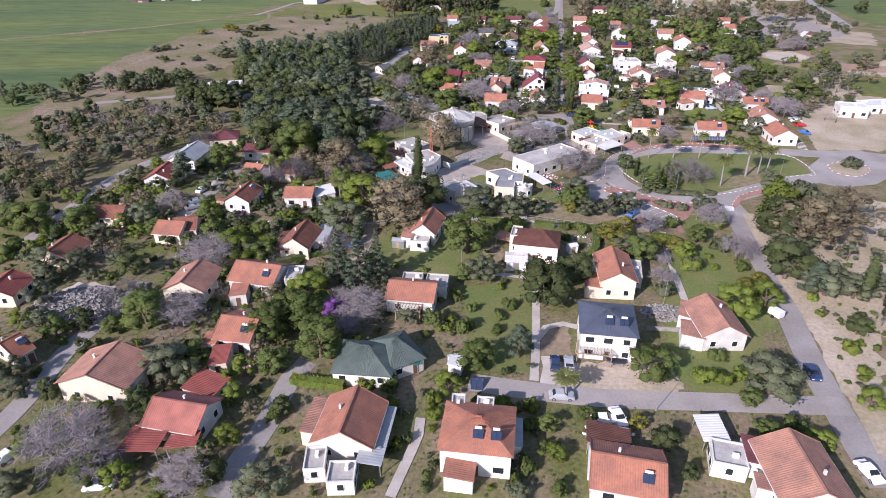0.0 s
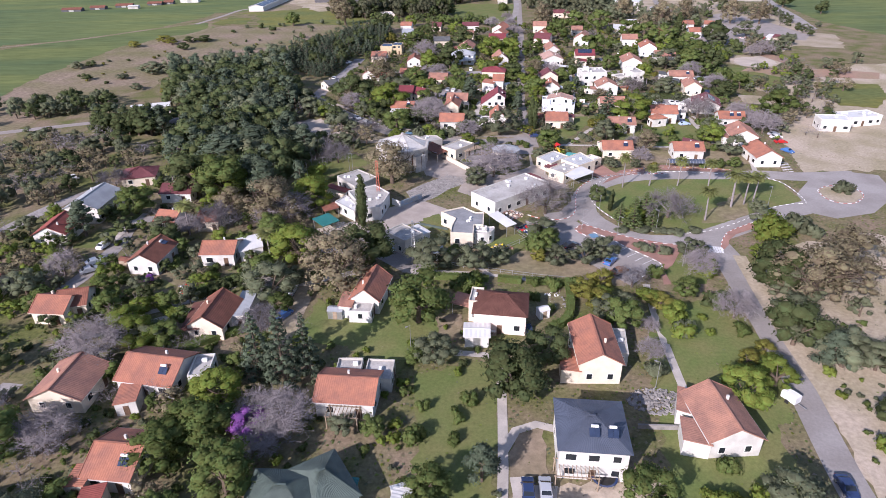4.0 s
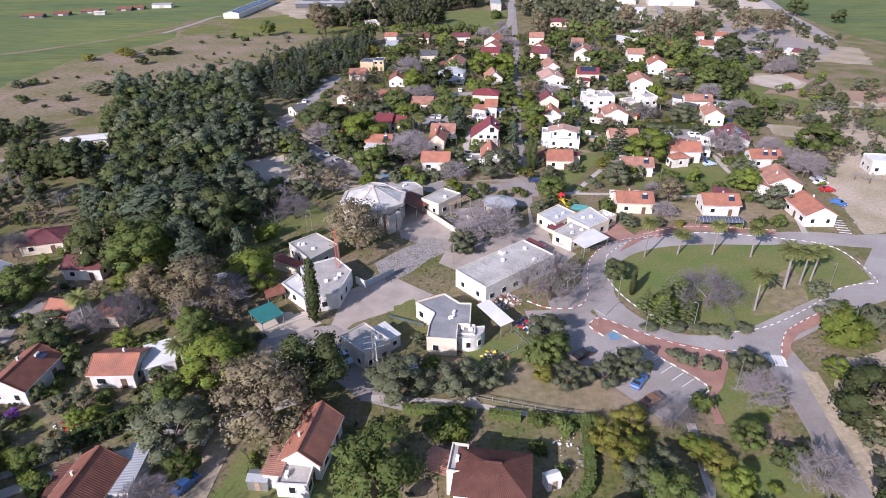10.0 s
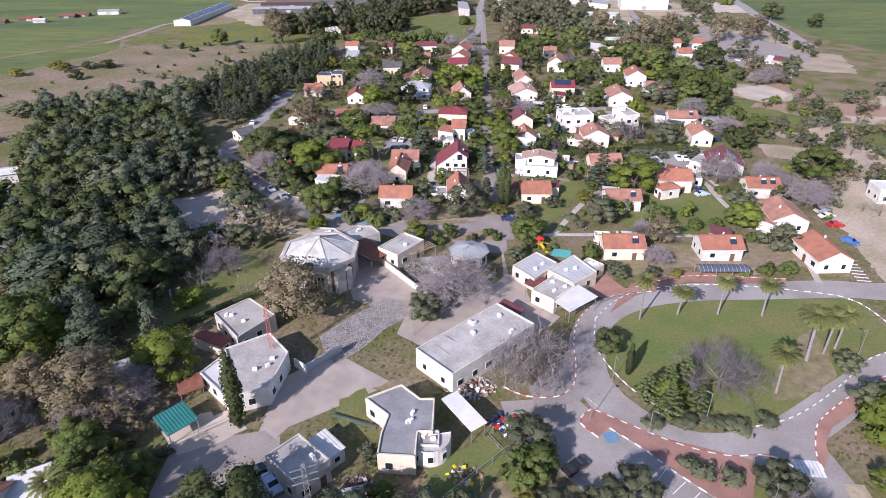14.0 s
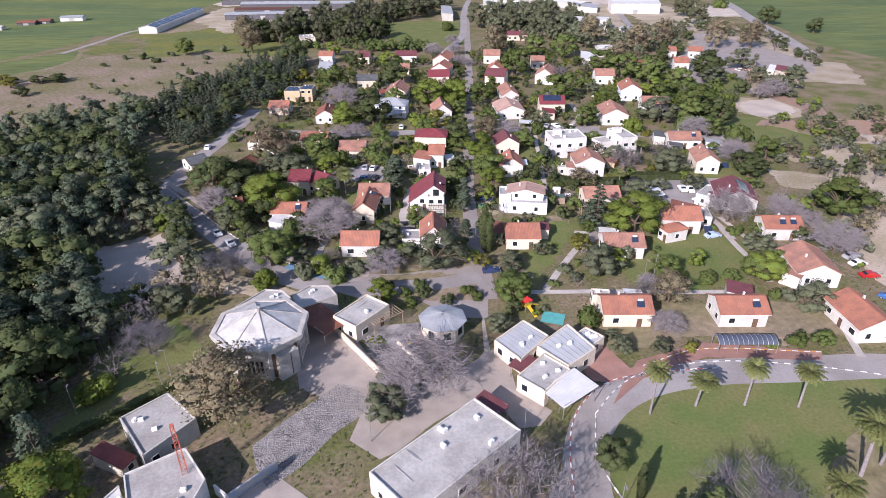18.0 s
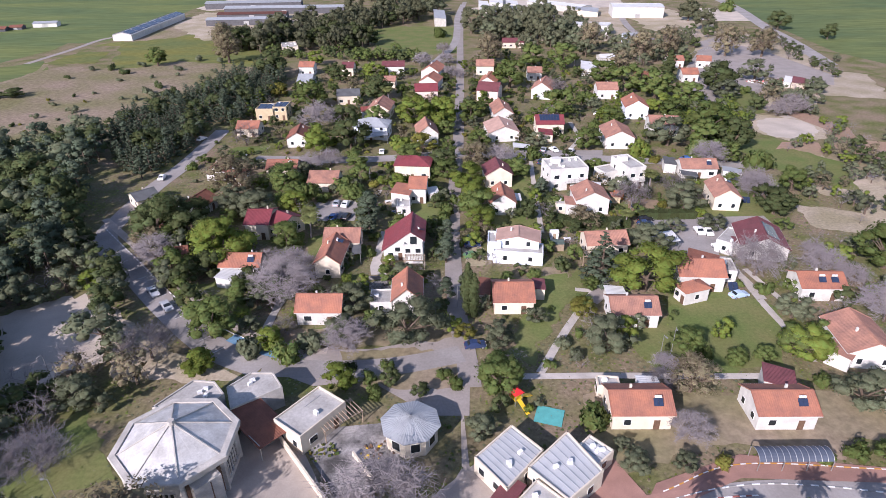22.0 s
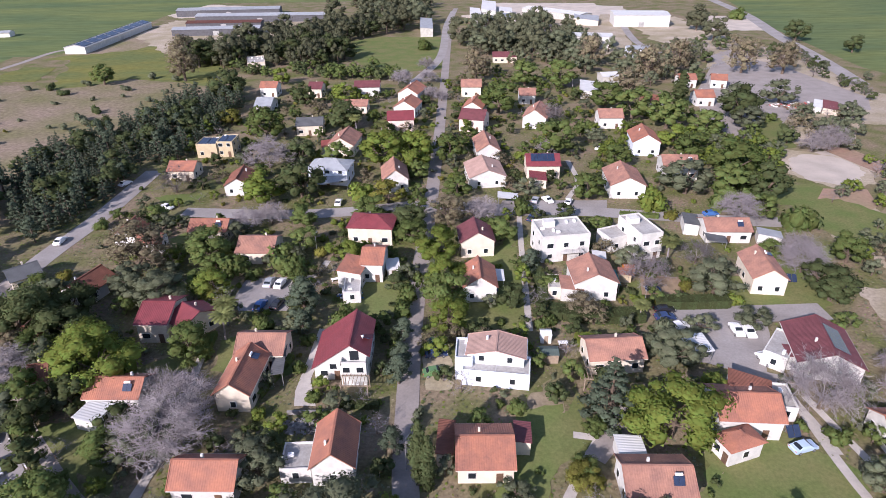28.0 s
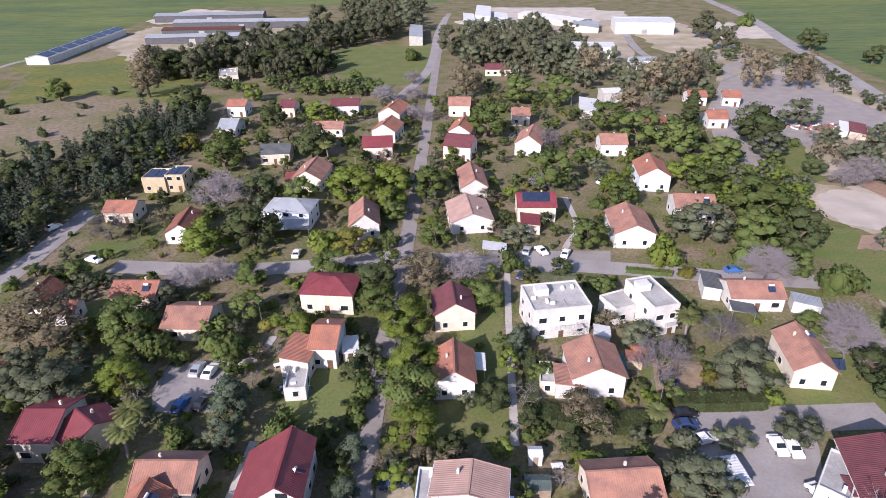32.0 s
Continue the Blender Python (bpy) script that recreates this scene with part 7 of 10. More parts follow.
# ---- pergolas, trampoline, trailer, garden things ----
def pergola(x, y, rot, L, W, h):
    ob = thing("pergola", pose(x, y, 0, 0, 0, rot), "open wooden pergola with bare rafters on posts", "pergola", "pergolas")
    for px in (-L / 2, L / 2):
        for py in (-W / 2, W / 2):
            box("post", 0.14, 0.14, h, wood_pale, ob, pose(px, py, 0))
    for py in (-W / 2, W / 2):
        box("beam", L + 0.5, 0.1, 0.18, wood_pale, ob, pose(0, py, h))
    n = int(L / 0.6)
    for i in range(n + 1):
        box("rafter", 0.08, W + 0.6, 0.14, wood_pale, ob, pose(-L / 2 + L * i / n, 0, h + 0.18))


def disc(r0, r1, z, n=20):
    v = [(r * math.cos(2 * math.pi * i / n), r * math.sin(2 * math.pi * i / n), z) for r in (r0, r1) for i in range(n)]
    return v, [(i, (i + 1) % n, n + (i + 1) % n, n + i) for i in range(n)]


def trampoline(x, y, r):
    ob = thing("trampoline", pose(x, y, 0), "round garden trampoline with a dark blue rim", "trampoline", "trampolines")
    v, f = disc(0.02, r - 0.3, 0.8)
    part("jumping_mat", mesh_of("jumping_mat", v, f, tyre), ob)
    v, f = disc(r - 0.35, r, 0.84)
    part("rim_pad", mesh_of("rim_pad", v, f, PAINT["navy"]), ob, None, "dark blue rim pad")
    for i in range(6):
        a = i * math.pi / 3
        box("leg", 0.06, 0.06, 0.82, metal, ob, pose((r - 0.1) * math.cos(a), (r - 0.1) * math.sin(a), 0))


def trailer(x, y, rot):
    ob = thing("trailer", pose(x, y, level(x, y), 0, 0, rot), "white box trailer parked beside the road", "trailer")
    box("body", 2.6, 1.6, 1.3, tank_white, ob, pose(0, 0, 0.45))
    box("drawbar", 1.4, 0.1, 0.1, metal, ob, pose(2.2, 0, 0.45))
    for s in (-1, 1):
        box("wheel", 0.6, 0.18, 0.6, tyre, ob, pose(0, s * 0.95, 0))


def garden_table(x, y, rot):
    ob = thing("garden_table", pose(x, y, 0, 0, 0, rot), "white garden table with a bench on each side", "table", "garden tables")
    box("tabletop", 1.8, 0.9, 0.06, tank_white, ob, pose(0, 0, 0.7))
    for px in (-0.7, 0.7):
        box("leg", 0.08, 0.7, 0.7, tank_white, ob, pose(px, 0, 0))
    for s in (-1, 1):
        box("bench", 1.8, 0.3, 0.45, wood_pale, ob, pose(0, s * 0.8, 0))


for (gx, gy), gr, gl, gw in (((18.9, 89.8), -4, 6.0, 3.2), ((5.4, 226.1), 38, 7.0, 3.6), ((64.5, 322.0), -4, 5.0, 1.6), ((18.2, 276.9), -4, 4.6, 2.6), ((-16.5, 100.5), -4, 5.0, 2.5), ((59.6, 276.3), -4, 3.0, 3.0), ((2.6, 287.8), 80, 6.0, 2.0)):
    pergola(gx, gy, gr, gl, gw, 2.5)
for (gx, gy), gr in (((23.1, 89.9), 1.9), ((81.0, 305.3), 1.7)):
    trampoline(gx, gy, gr)
gx, gy = (57.4, 106.9)
trailer(gx, gy, -60)
for (gx, gy), gr in (((8.2, 125.1), 10), ((87.4, 259.8), 5), ((10.7, 314.3), 20), ((71.3, 304.4), 70), ((-6.3, 135.7), 20), ((57.2, 287.8), 0)):
    garden_table(gx, gy, gr)
heap("garden_pots", "pots and toys spread over a garden terrace", *(-43.9, 83.7), 5, 2.5, 80, 0.16, [stone, plastic_red, frame_white, wood], 21, 0.35)
heap("garden_pots", "pots and toys spread over a garden terrace", *(23.2, 137.4), 3, 4, 60, 0.18, [stone, wood, frame_white], 22, 0.35)
heap("garden_toys", "plastic toys and chairs lying in a garden", *(14.4, 308.0), 3.5, 2.5, 50, 0.2, [PAINT["blue"], plastic_red, frame_white, tyre], 23, 0.4)
heap("garden_toys", "plastic toys and chairs lying in a garden", *(13.2, 220.4), 4, 2, 40, 0.25, [stone, wood, plastic_yellow], 24, 0.5)
heap("building_rubble", "stones and boards lying beside a yard", *(195.0, 446.3), 12, 5, 160, 0.4, [stone, frame_white, wood, plastic_red], 25, 0.8)
heap("roof_clutter", "scattered pots and crates on a terrace", *(41.3, 279.5), 3.5, 2.0, 40, 0.2, [tank_white, stone, PAINT["blue"]], 26, 0.4)
bar((38.0, 227.2), (42.3, 225.6), 4.0, line_teal, "play_mat", "turquoise rubber play mat beside the kindergarten")
low_wall((8.2, 219.8), (13.2, 212.1), 1.0, WALL["cream"], "low cream plastered court wall")
low_wall((5.8, 210.0), (8.2, 209.4), 1.0, brick, "low red brick planter edge")
low_wall((-8.7, 173.0), (-1.2, 169.8), 0.6, ROOF["green"], "low green painted kindergarten fence wall")
fence([(-33.1, 166.2), (-29.4, 169.2), (-25.5, 171.9)], 1.3, metal, "wire fence round a sandy yard")
fence([(35.6, 199.6), (42.3, 203.4), (48.6, 206.4), (55.2, 208.0)], 1.0, metal, "dark metal fence beside a brick pavement")
heap("refuse_bins", "row of green and purple refuse bins and bags", *(21.1, 170.7), 4.5, 2.0, 60, 0.42, [PAINT["green"], PAINT["navy"], PAINT["red"], stone], 31, 1.0)
heap("planter_plants", "flower pots along a courtyard wall", *(3.7, 220.7), 3.0, 2.0, 40, 0.2, [stone, LEAF["mid"], LEAF["yellow"]], 32, 0.5)


def ground_panel(x, y, rot):
    ob = thing("solar_water_heater", pose(x, y, 0, 0, 0, rot), "solar panels on a low frame beside a house", "solar heater", "garden solar panels")
    for k in (-1, 1):
        box("panel", 1.0, 2.0, 0.08, pv_blue, ob, pose(k * 0.55, 0, 0.7, 40))
        box("leg", 0.06, 0.06, 1.3, metal, ob, pose(k * 0.9, 0.55, 0))
        box("leg", 0.06, 0.06, 0.3, metal, ob, pose(k * 0.9, -0.55, 0))


for (gx, gy), gr in (((15.4, 125.7), 25), ((46.1, 308.1), 10), ((113.7, 307.8), -10), ((88.5, 262.8), 0), ((-1.9, 80.9), 0)):
    ground_panel(gx, gy, gr)


def garden_shed(x, y, rot, L, W, h, mat, roof, label):
    ob = thing("garden_shed", pose(x, y, 0, 0, 0, rot), label, "shed", "garden sheds")
    v, f = box_data(-L / 2, L / 2, -W / 2, W / 2, 0, h)
    v += [(-L / 2, 0, h + 0.35), (L / 2, 0, h + 0.35)]
    f[1] = (4, 5, 9, 8)
    part("wall", mesh_of("wall", v, f + [(6, 7, 8, 9), (5, 6, 9), (7, 4, 8)], mat), ob)
    for s in (-1, 1):
        a, b = (-L / 2 - 0.12, s * (W / 2 + 0.12), h - 0.04), (L / 2 + 0.12, s * (W / 2 + 0.12), h - 0.04)
        c, d = (L / 2 + 0.12, 0, h + 0.4), (-L / 2 - 0.12, 0, h + 0.4)
        part("roof_slope", mesh_of("roof_slope", *(tile_plane(a, b, c, d, 0.3, 0.02, 0.04) if s < 0 else tile_plane(b, a, d, c, 0.3, 0.02, 0.04)), roof), ob)
    box("door", 0.8, 0.06, 1.8, wood_pale, ob, pose(0, -W / 2 - 0.02, 0))


for (gx, gy), gr, gl, gw, gm, gf, lb in (((19.0, 131.0), 20, 2.2, 1.8, tank_white, ROOF["white"], "small white plastic garden shed"), ((53.4, 283.8), -4, 3.6, 2.6, wood_pale, ROOF["green"], "wooden garden shed with a green roof"),
                                  ((78.1, 313.2), -4, 2.4, 2.2, plastic_orange, ROOF["orange"], "orange wooden garden shed"), ((23.9, 319.4), -4, 2.6, 2.4, tank_white, ROOF["white"], "small white garden shed"),
                                  ((54.1, 289.5), -4, 2.0, 2.0, tank_white, ROOF["white"], "small white garden shed"), ((-23.2, 130.5), -4, 3.0, 2.0, metal, ROOF["greyr"], "grey metal garden shed"),
                                  ((-6.0, 86.2), 20, 2.4, 2.0, tank_white, ROOF["white"], "small white garden shed"), ((-76.6, 150.7), -20, 3.0, 2.0, wood_pale, ROOF["brown"], "weathered wooden garden shed")):
    garden_shed(gx, gy, gr, gl, gw, 2.0, gm, gf, lb)
hedge([(-66.2, 129.4), (-63.6, 131.3)], 1.2, 1.3, "mid")
hedge([(-61.0, 133.5), (-55.6, 129.0)], 2.0, 1.4, "light")
hedge([(-57.0, 138.0), (-50.7, 143.4), (-43.2, 147.6)], 1.3, 1.3, "mid")
hedge([(79.2, 299.7), (88.4, 299.2), (95.0, 299.2)], 3.0, 2.1, "dark")
hedge([(15.8, 273.5), (22.5, 272.7)], 1.2, 1.2, "dark")
hedge([(-11.2, 286.8), (-11.1, 295.2)], 1.2, 1.2, "mid")
low_wall((7.1, 272.1), (16.0, 271.9), 0.8, stone, "low stone garden wall")
heap("rockery", "stones of a rock garden beside a house", *(11.2, 269.2), 5, 2, 160, 0.25, [stone], 41, 0.5)
heap("rockery", "stones of a rock garden beside a drive", *(-41.2, 142.4), 2.0, 3.5, 120, 0.28, [stone], 42, 0.5)
heap("garden_toys", "plastic toys and chairs lying in a garden", *(-58.2, 140.8), 3, 2, 30, 0.18, [frame_white, plastic_red, stone], 43, 0.4)

# ---- trees ----
ICO = [(0.0, 0.0, 1.0)] + [(0.894 * math.cos(math.radians(72 * i)), 0.894 * math.sin(math.radians(72 * i)), 0.447) for i in range(5)]
ICO += [(-p, -q, -r) for p, q, r in ICO]
ICO_FACES = [(0, 1 + i, 1 + (i + 1) % 5) for i in range(5)] + [(6, 7 + (i + 1) % 5, 7 + i) for i in range(5)]
ICO_FACES += [(1 + i, 7 + (i + 3) % 5, 1 + (i + 1) % 5) for i in range(5)] + [(7 + i, 7 + (i + 1) % 5, 1 + (i + 3) % 5) for i in range(5)]


def set_normals(me, normals):
    """Soft shading that follows the round form of a crown."""
    normals = normals / np.maximum(np.linalg.norm(normals, axis=1, keepdims=True), 1e-6)
    layer = me.attributes.get("custom_normal") or me.attributes.new("custom_normal", "FLOAT_VECTOR", "POINT")
    layer.data.foreach_set("vector", normals.ravel())
    me.update()


def get_normals(me):
    out = np.empty(len(me.vertices) * 3)
    layer = me.attributes.get("custom_normal")
    if layer:
        layer.data.foreach_get("vector", out)
    else:
        me.vertex_normals.foreach_get("vector", out)
    return out.reshape(-1, 3)


def leaf_mesh(name, blobs, count, size, mat, seed, core=0.74, rough=0.45):
    """A crown of many small leaf tufts on the skins of its clumps, each clump with a dense heart."""
    rng = np.random.default_rng(seed)
    vol = np.array([b[3] ** 2 for b in blobs])
    pick = rng.choice(len(blobs), count, p=vol / vol.sum())
    A = np.array([b[:5] for b in blobs])
    mid = (A[:, :3] * vol[:, None]).sum(0) / vol.sum()
    B = A[pick]
    d = rng.normal(size=(count, 3))
    d /= np.linalg.norm(d, axis=1, keepdims=True)
    d[:, 2] = np.where(d[:, 2] < -0.35, -d[:, 2], d[:, 2])
    r = B[:, 3:4] * rng.uniform(0.72, 1.1, (count, 1))
    c = B[:, :3] + d * r * np.stack([np.ones(count), np.ones(count), B[:, 4]], 1)
    nrm = d + rng.normal(size=(count, 3)) * 0.6
    nrm /= np.linalg.norm(nrm, axis=1, keepdims=True)
    t = np.cross(nrm, rng.normal(size=(count, 3)))
    t /= np.linalg.norm(t, axis=1, keepdims=True)
    b = np.cross(nrm, t)
    s = size * rng.uniform(0.6, 1.3, (count, 1))
    v = np.stack([c - t * s, c + t * s * 0.8 - b * s * 0.75, c + t * s * 0.3 + b * s], 1)
    out = c - mid
    out /= np.linalg.norm(out, axis=1, keepdims=True) + 1e-6
    soft = d * 0.6 + out * 0.5 + nrm * rough
    k = 0
    if core:
        ico = np.array(ICO)
        hv, hn = [], []
        for q in A:
            p = ico * (q[3] * core * rng.uniform(0.82, 1.12, (12, 1))) * (1, 1, q[4]) + q[:3]
            n = ico + (p - mid) / (np.linalg.norm(p - mid, axis=1, keepdims=True) + 1e-6) * 0.6
            hv.append(p[np.array(ICO_FACES)])
            hn.append(n[np.array(ICO_FACES)])
        hv, hn = np.concatenate(hv), np.concatenate(hn)
        k = len(hv)
        v = np.concatenate([hv, v])
        soft = np.concatenate([hn, np.repeat(soft[:, None], 3, 1)])
    else:
        soft = np.repeat(soft[:, None], 3, 1)
    geo = np.cross(v[:, 1] - v[:, 0], v[:, 2] - v[:, 0])
    turn = (geo * soft.mean(1)).sum(1) < 0
    v[turn] = v[turn][:, ::-1]
    soft[turn] = soft[turn][:, ::-1]
    me = bpy.data.meshes.new(name)
    me.from_pydata(v.reshape(-1, 3).tolist(), [], [(3 * i, 3 * i + 1, 3 * i + 2) for i in range(len(v))], shade_flat=False)
    me.materials.append(mat)
    me["heart"] = k
    set_normals(me, soft.reshape(-1, 3))
    return me


def twigs(verts, faces, rng, a, d, length, r, depth):
    """Branches that fork until they are thin."""
    b = a + d * length
    limb(verts, faces, a, b, r, r * 0.6, 4 if depth > 1 else 3)
    if depth == 0:
        return
    for _ in range(rng.choice((2, 3, 3)) if depth > 1 else 3):
        e = (d + Vector((rng.gauss(0, 1), rng.gauss(0, 1), rng.gauss(0.15, 0.6))) * 0.62).normalized()
        twigs(verts, faces, rng, a.lerp(b, rng.uniform(0.6, 1.0)), e, length * rng.uniform(0.6, 0.85), r * 0.55, depth - 1)


def bare_crown(rng, boughs, shoots):
    """A dome of bare limbs; boughs leave them all along, each set with thin shoots that fork again."""
    v, f = [], []
    main = []
    for i in range(7):
        a, rise = i * 0.9 + rng.uniform(-0.25, 0.25), rng.uniform(0.35, 1.2)
        p = Vector((0, 0, 1.9))
        d = Vector((math.cos(a) * math.cos(rise), math.sin(a) * math.cos(rise), math.sin(rise)))
        line = [p]
        for k in range(3):
            d = (d + Vector((rng.gauss(0, 0.25), rng.gauss(0, 0.25), rng.gauss(0.05, 0.2)))).normalized()
            q = p + d * 1.15
            limb(v, f, p, q, 0.075 - 0.02 * k, 0.055 - 0.02 * k, 4)
            line.append(q)
            p = q
        main += line[1:]
    for i in range(boughs):
        a, rise = i * 2.399 + rng.uniform(-0.3, 0.3), math.asin(min(0.98, ((i + 0.5) / boughs) ** 0.75))
        far = rng.uniform(0.8, 1.05) if i % 3 else rng.uniform(0.45, 0.8)
        tip = Vector((4.7 * math.cos(rise) * math.cos(a) * far, 4.7 * math.cos(rise) * math.sin(a) * far, 2.2 + 6.2 * math.sin(rise) * far))
        root = min(main, key=lambda q: (q - tip).length)
        knee = root.lerp(tip, 0.5) + Vector((rng.gauss(0, 0.35), rng.gauss(0, 0.35), rng.gauss(0.1, 0.3)))
        limb(v, f, root, knee, 0.026, 0.016, 3)
        limb(v, f, knee, tip, 0.016, 0.006, 3)
        d = (tip - knee).normalized()
        for q in range(shoots):
            u = rng.random()
            p = root.lerp(knee, 2 * u) if u < 0.4 else knee.lerp(tip, (u - 0.4) / 0.6)
            e = (d * 0.3 + Vector((rng.gauss(0, 0.9), rng.gauss(0, 0.9), rng.gauss(0.1, 0.6)))).normalized()
            ln = rng.uniform(0.5, 1.4)
            ends = [(p, e, ln, 0.023)] + [(p + e * ln * rng.uniform(0.3, 0.8), (e + Vector((rng.gauss(0, 0.8), rng.gauss(0, 0.8), rng.gauss(0.1, 0.6)))).normalized(), ln * 0.7, 0.019) for _ in range(2)]
            for o, g, m, w in ends:
                k, side = len(v), g.orthogonal().normalized() * w
                v += [o - side, o + side, o + g * m]
                f.append((k, k + 1, k + 2))
    return v, f


def proto(kind, seed, lite=False):
    """Meshes of a trunk and a crown, one metre of height to each metre of a tree ten metres high; lite: fewer clumps and leaves."""
    rng = random.Random(seed)
    v, f = [], []
    if kind in ("dark", "mid", "light", "olive", "brown", "yellow", "purple", "gum"):
        wide = {"olive": 1.15, "light": 0.95}.get(kind, 1.0)
        limb(v, f, (0, 0, 0), (0.1, 0, 3.0), 0.38, 0.24, 7)
        blobs = []
        n = 11 if lite else rng.randint(22, 30)
        lean, squash = rng.uniform(-0.5, 0.5), rng.uniform(0.8, 1.2)
        for i in range(n):
            a, q = rng.uniform(0, 6.28), math.sqrt(rng.random())
            rad = 3.4 * q * wide * rng.uniform(0.85, 1.15)
            top = 8.3 * math.sqrt(max(0.05, 1 - 0.72 * q * q))
            z = top if i % 3 else rng.uniform(1.9, top)
            p = (rad * math.cos(a) * squash + lean * z * 0.1, rad * math.sin(a) / squash, z * rng.uniform(0.86, 1.08), rng.uniform(1.2, 1.9) if lite else rng.uniform(0.7, 1.7), 0.82)
            blobs.append(p)
            if i % 3 == 0:
                limb(v, f, (0.1, 0, 2.4), p[:3], 0.16, 0.05)
        blobs += [(2.6 * math.cos(a), 2.6 * math.sin(a), 3.0, rng.uniform(1.1, 1.6), 0.95) for a in ((0.4, 2.5, 4.6) if lite else (0.4, 1.7, 2.9, 4.1, 5.4))]
        n, size = {"brown": (2700, 0.155), "olive": (2300, 0.17), "light": (2900, 0.16)}.get(kind, (2200, 0.19))
        if lite:
            n, size = n // 6, size * 1.8
        if kind == "brown" and not lite:
            for i in range(7):
                a = i * 0.9 + rng.random()
                twigs(v, f, rng, Vector((0.1, 0, 2.6)), Vector((math.cos(a) * 0.6, math.sin(a) * 0.6, 0.8)).normalized(), 2.3, 0.12, 3)
        crown = leaf_mesh("crown", blobs, n, size, LEAF[kind], seed, 0.5 if kind == "brown" else 0.74)
    elif kind == "pine":
        limb(v, f, (0, 0, 0), (0.2, 0.1, 8), 0.28, 0.1, 7)
        blobs = []
        tiers = 11 if lite else 26
        for i in range(tiers):
            u = i / tiers
            z = 2.4 + 7.0 * u
            rad = (1 - u ** 1.7) * 2.3 * rng.uniform(0.55, 1.1)
            a = i * 2.4 + rng.random()
            p = (rad * math.cos(a), rad * math.sin(a), z, rng.uniform(1.0, 1.6) if lite else rng.uniform(0.65, 1.25), 0.62)
            blobs.append(p)
            limb(v, f, (0.1, 0, z - 0.7), p[:3], 0.08, 0.03, 4)
        crown = leaf_mesh("crown", blobs, 420 if lite else 2200, 0.3 if lite else 0.17, LEAF["pine"], seed, 0.7)
    elif kind in ("fir", "spruce"):
        limb(v, f, (0, 0, 0), (0, 0, 9), 0.2, 0.05, 7)
        blobs = []
        tiers = 20 if lite else 64
        for i in range(tiers):
            u = (i + 0.5) / tiers
            z = 0.7 + 9.0 * u ** 1.15
            rad = 2.35 * (1 - z / 10.2) * rng.uniform(0.6, 1.1)
            a = i * 2.399 + rng.random() * 0.5
            blobs.append((rad * math.cos(a), rad * math.sin(a), z, (0.24 + 0.5 * (1 - z / 10)) * (1.6 if lite else 1), 0.6 if lite else 0.5))
            limb(v, f, (0, 0, z + 0.15), blobs[-1][:3], 0.04, 0.02, 3)
        crown = leaf_mesh("crown", blobs, 380 if lite else 1700, 0.26 if lite else 0.15, LEAF["fir" if kind == "fir" else "pine"], seed, 0.7)
    elif kind == "cypress":
        limb(v, f, (0, 0, 0), (0, 0, 6), 0.22, 0.08, 7)
        blobs = [(0.1 * rng.gauss(0, 1), 0.1 * rng.gauss(0, 1), 0.7 + 9.0 * i / 14, 0.30 + 0.62 * math.sin(math.pi * min(1, (i + 2.5) / 17)) ** 0.8, 1.2) for i in range(15)]
        crown = leaf_mesh("crown", blobs, 1400, 0.17, LEAF["dark"], seed, 0.8)
    elif kind in ("bare", "barelight"):
        limb(v, f, (0, 0, 0), (0, 0, 2.4), 0.24, 0.16, 7)
        crown = mesh_of("crown", *bare_crown(rng, *((84, 32) if kind == "bare" else (20, 8))), greybark)
    elif kind in ("palm", "date_palm"):
        for i in range(8):
            limb(v, f, (0.04 * i, 0, i * 1.06), (0.04 * (i + 1), 0, (i + 1) * 1.06), 0.17 - 0.007 * i, 0.145 - 0.007 * i, 7)
        head = Vector((0.32, 0, 8.6))
        v2, f2, pale = [], [], []
        count = 54 if kind == "palm" else 64
        for i in range(count):
            a, up = i * 2.399, 1.35 - 1.9 * (i / count)
            ray, side = Vector((math.cos(a), math.sin(a), 0)), Vector((-math.sin(a), math.cos(a), 0))
            p, reach = head.copy(), 0.40 * rng.uniform(0.85, 1.1)
            for q in range(5):
                ang = up - (0.30 if kind == "palm" else 0.36) * q
                e = p + (ray * math.cos(ang) + Vector((0, 0, math.sin(ang)))) * reach
                if q:
                    for w in (-1, 1):
                        for fr in (0.0, 0.33, 0.66):
                            o, k = p.lerp(e, fr), len(v2)
                            blade = (side * w * (0.5 if kind == "palm" else 0.34) + (e - p).normalized() * 0.42 + Vector((0, 0, -0.12 * rng.random()))) * (1.0 - 0.12 * q)
                            v2 += [o, o + (e - p) * 0.4, o + blade * 0.85]
                            f2.append((k, k + 1, k + 2))
                p = e
        crown = mesh_of("crown", v2, f2, LEAF["palm"])
        v3, f3 = [], []
        for i in range(90 if kind == "palm" else 24):
            a, k = i * 2.399, len(v3)
            o = head + Vector((0.14 * math.cos(a), 0.14 * math.sin(a), rng.uniform(-0.7, 0.0)))
            e = Vector((math.cos(a) * 0.45, math.sin(a) * 0.45, -1.0)) * rng.uniform(0.6, 1.1)
            w = Vector((-math.sin(a), math.cos(a), 0)) * 0.1
            v3 += [o - w, o + w, o + e]
            f3.append((k, k + 1, k + 2))
        skirt = mesh_of("dry_skirt", v3, f3, LEAF["straw"])
    else:  # shrub
        blobs = [(rng.uniform(-0.8, 0.8), rng.uniform(-0.8, 0.8), rng.uniform(0.3, 1.0), rng.uniform(0.4, 0.8), 0.9) for _ in range(4 if lite else 9)]
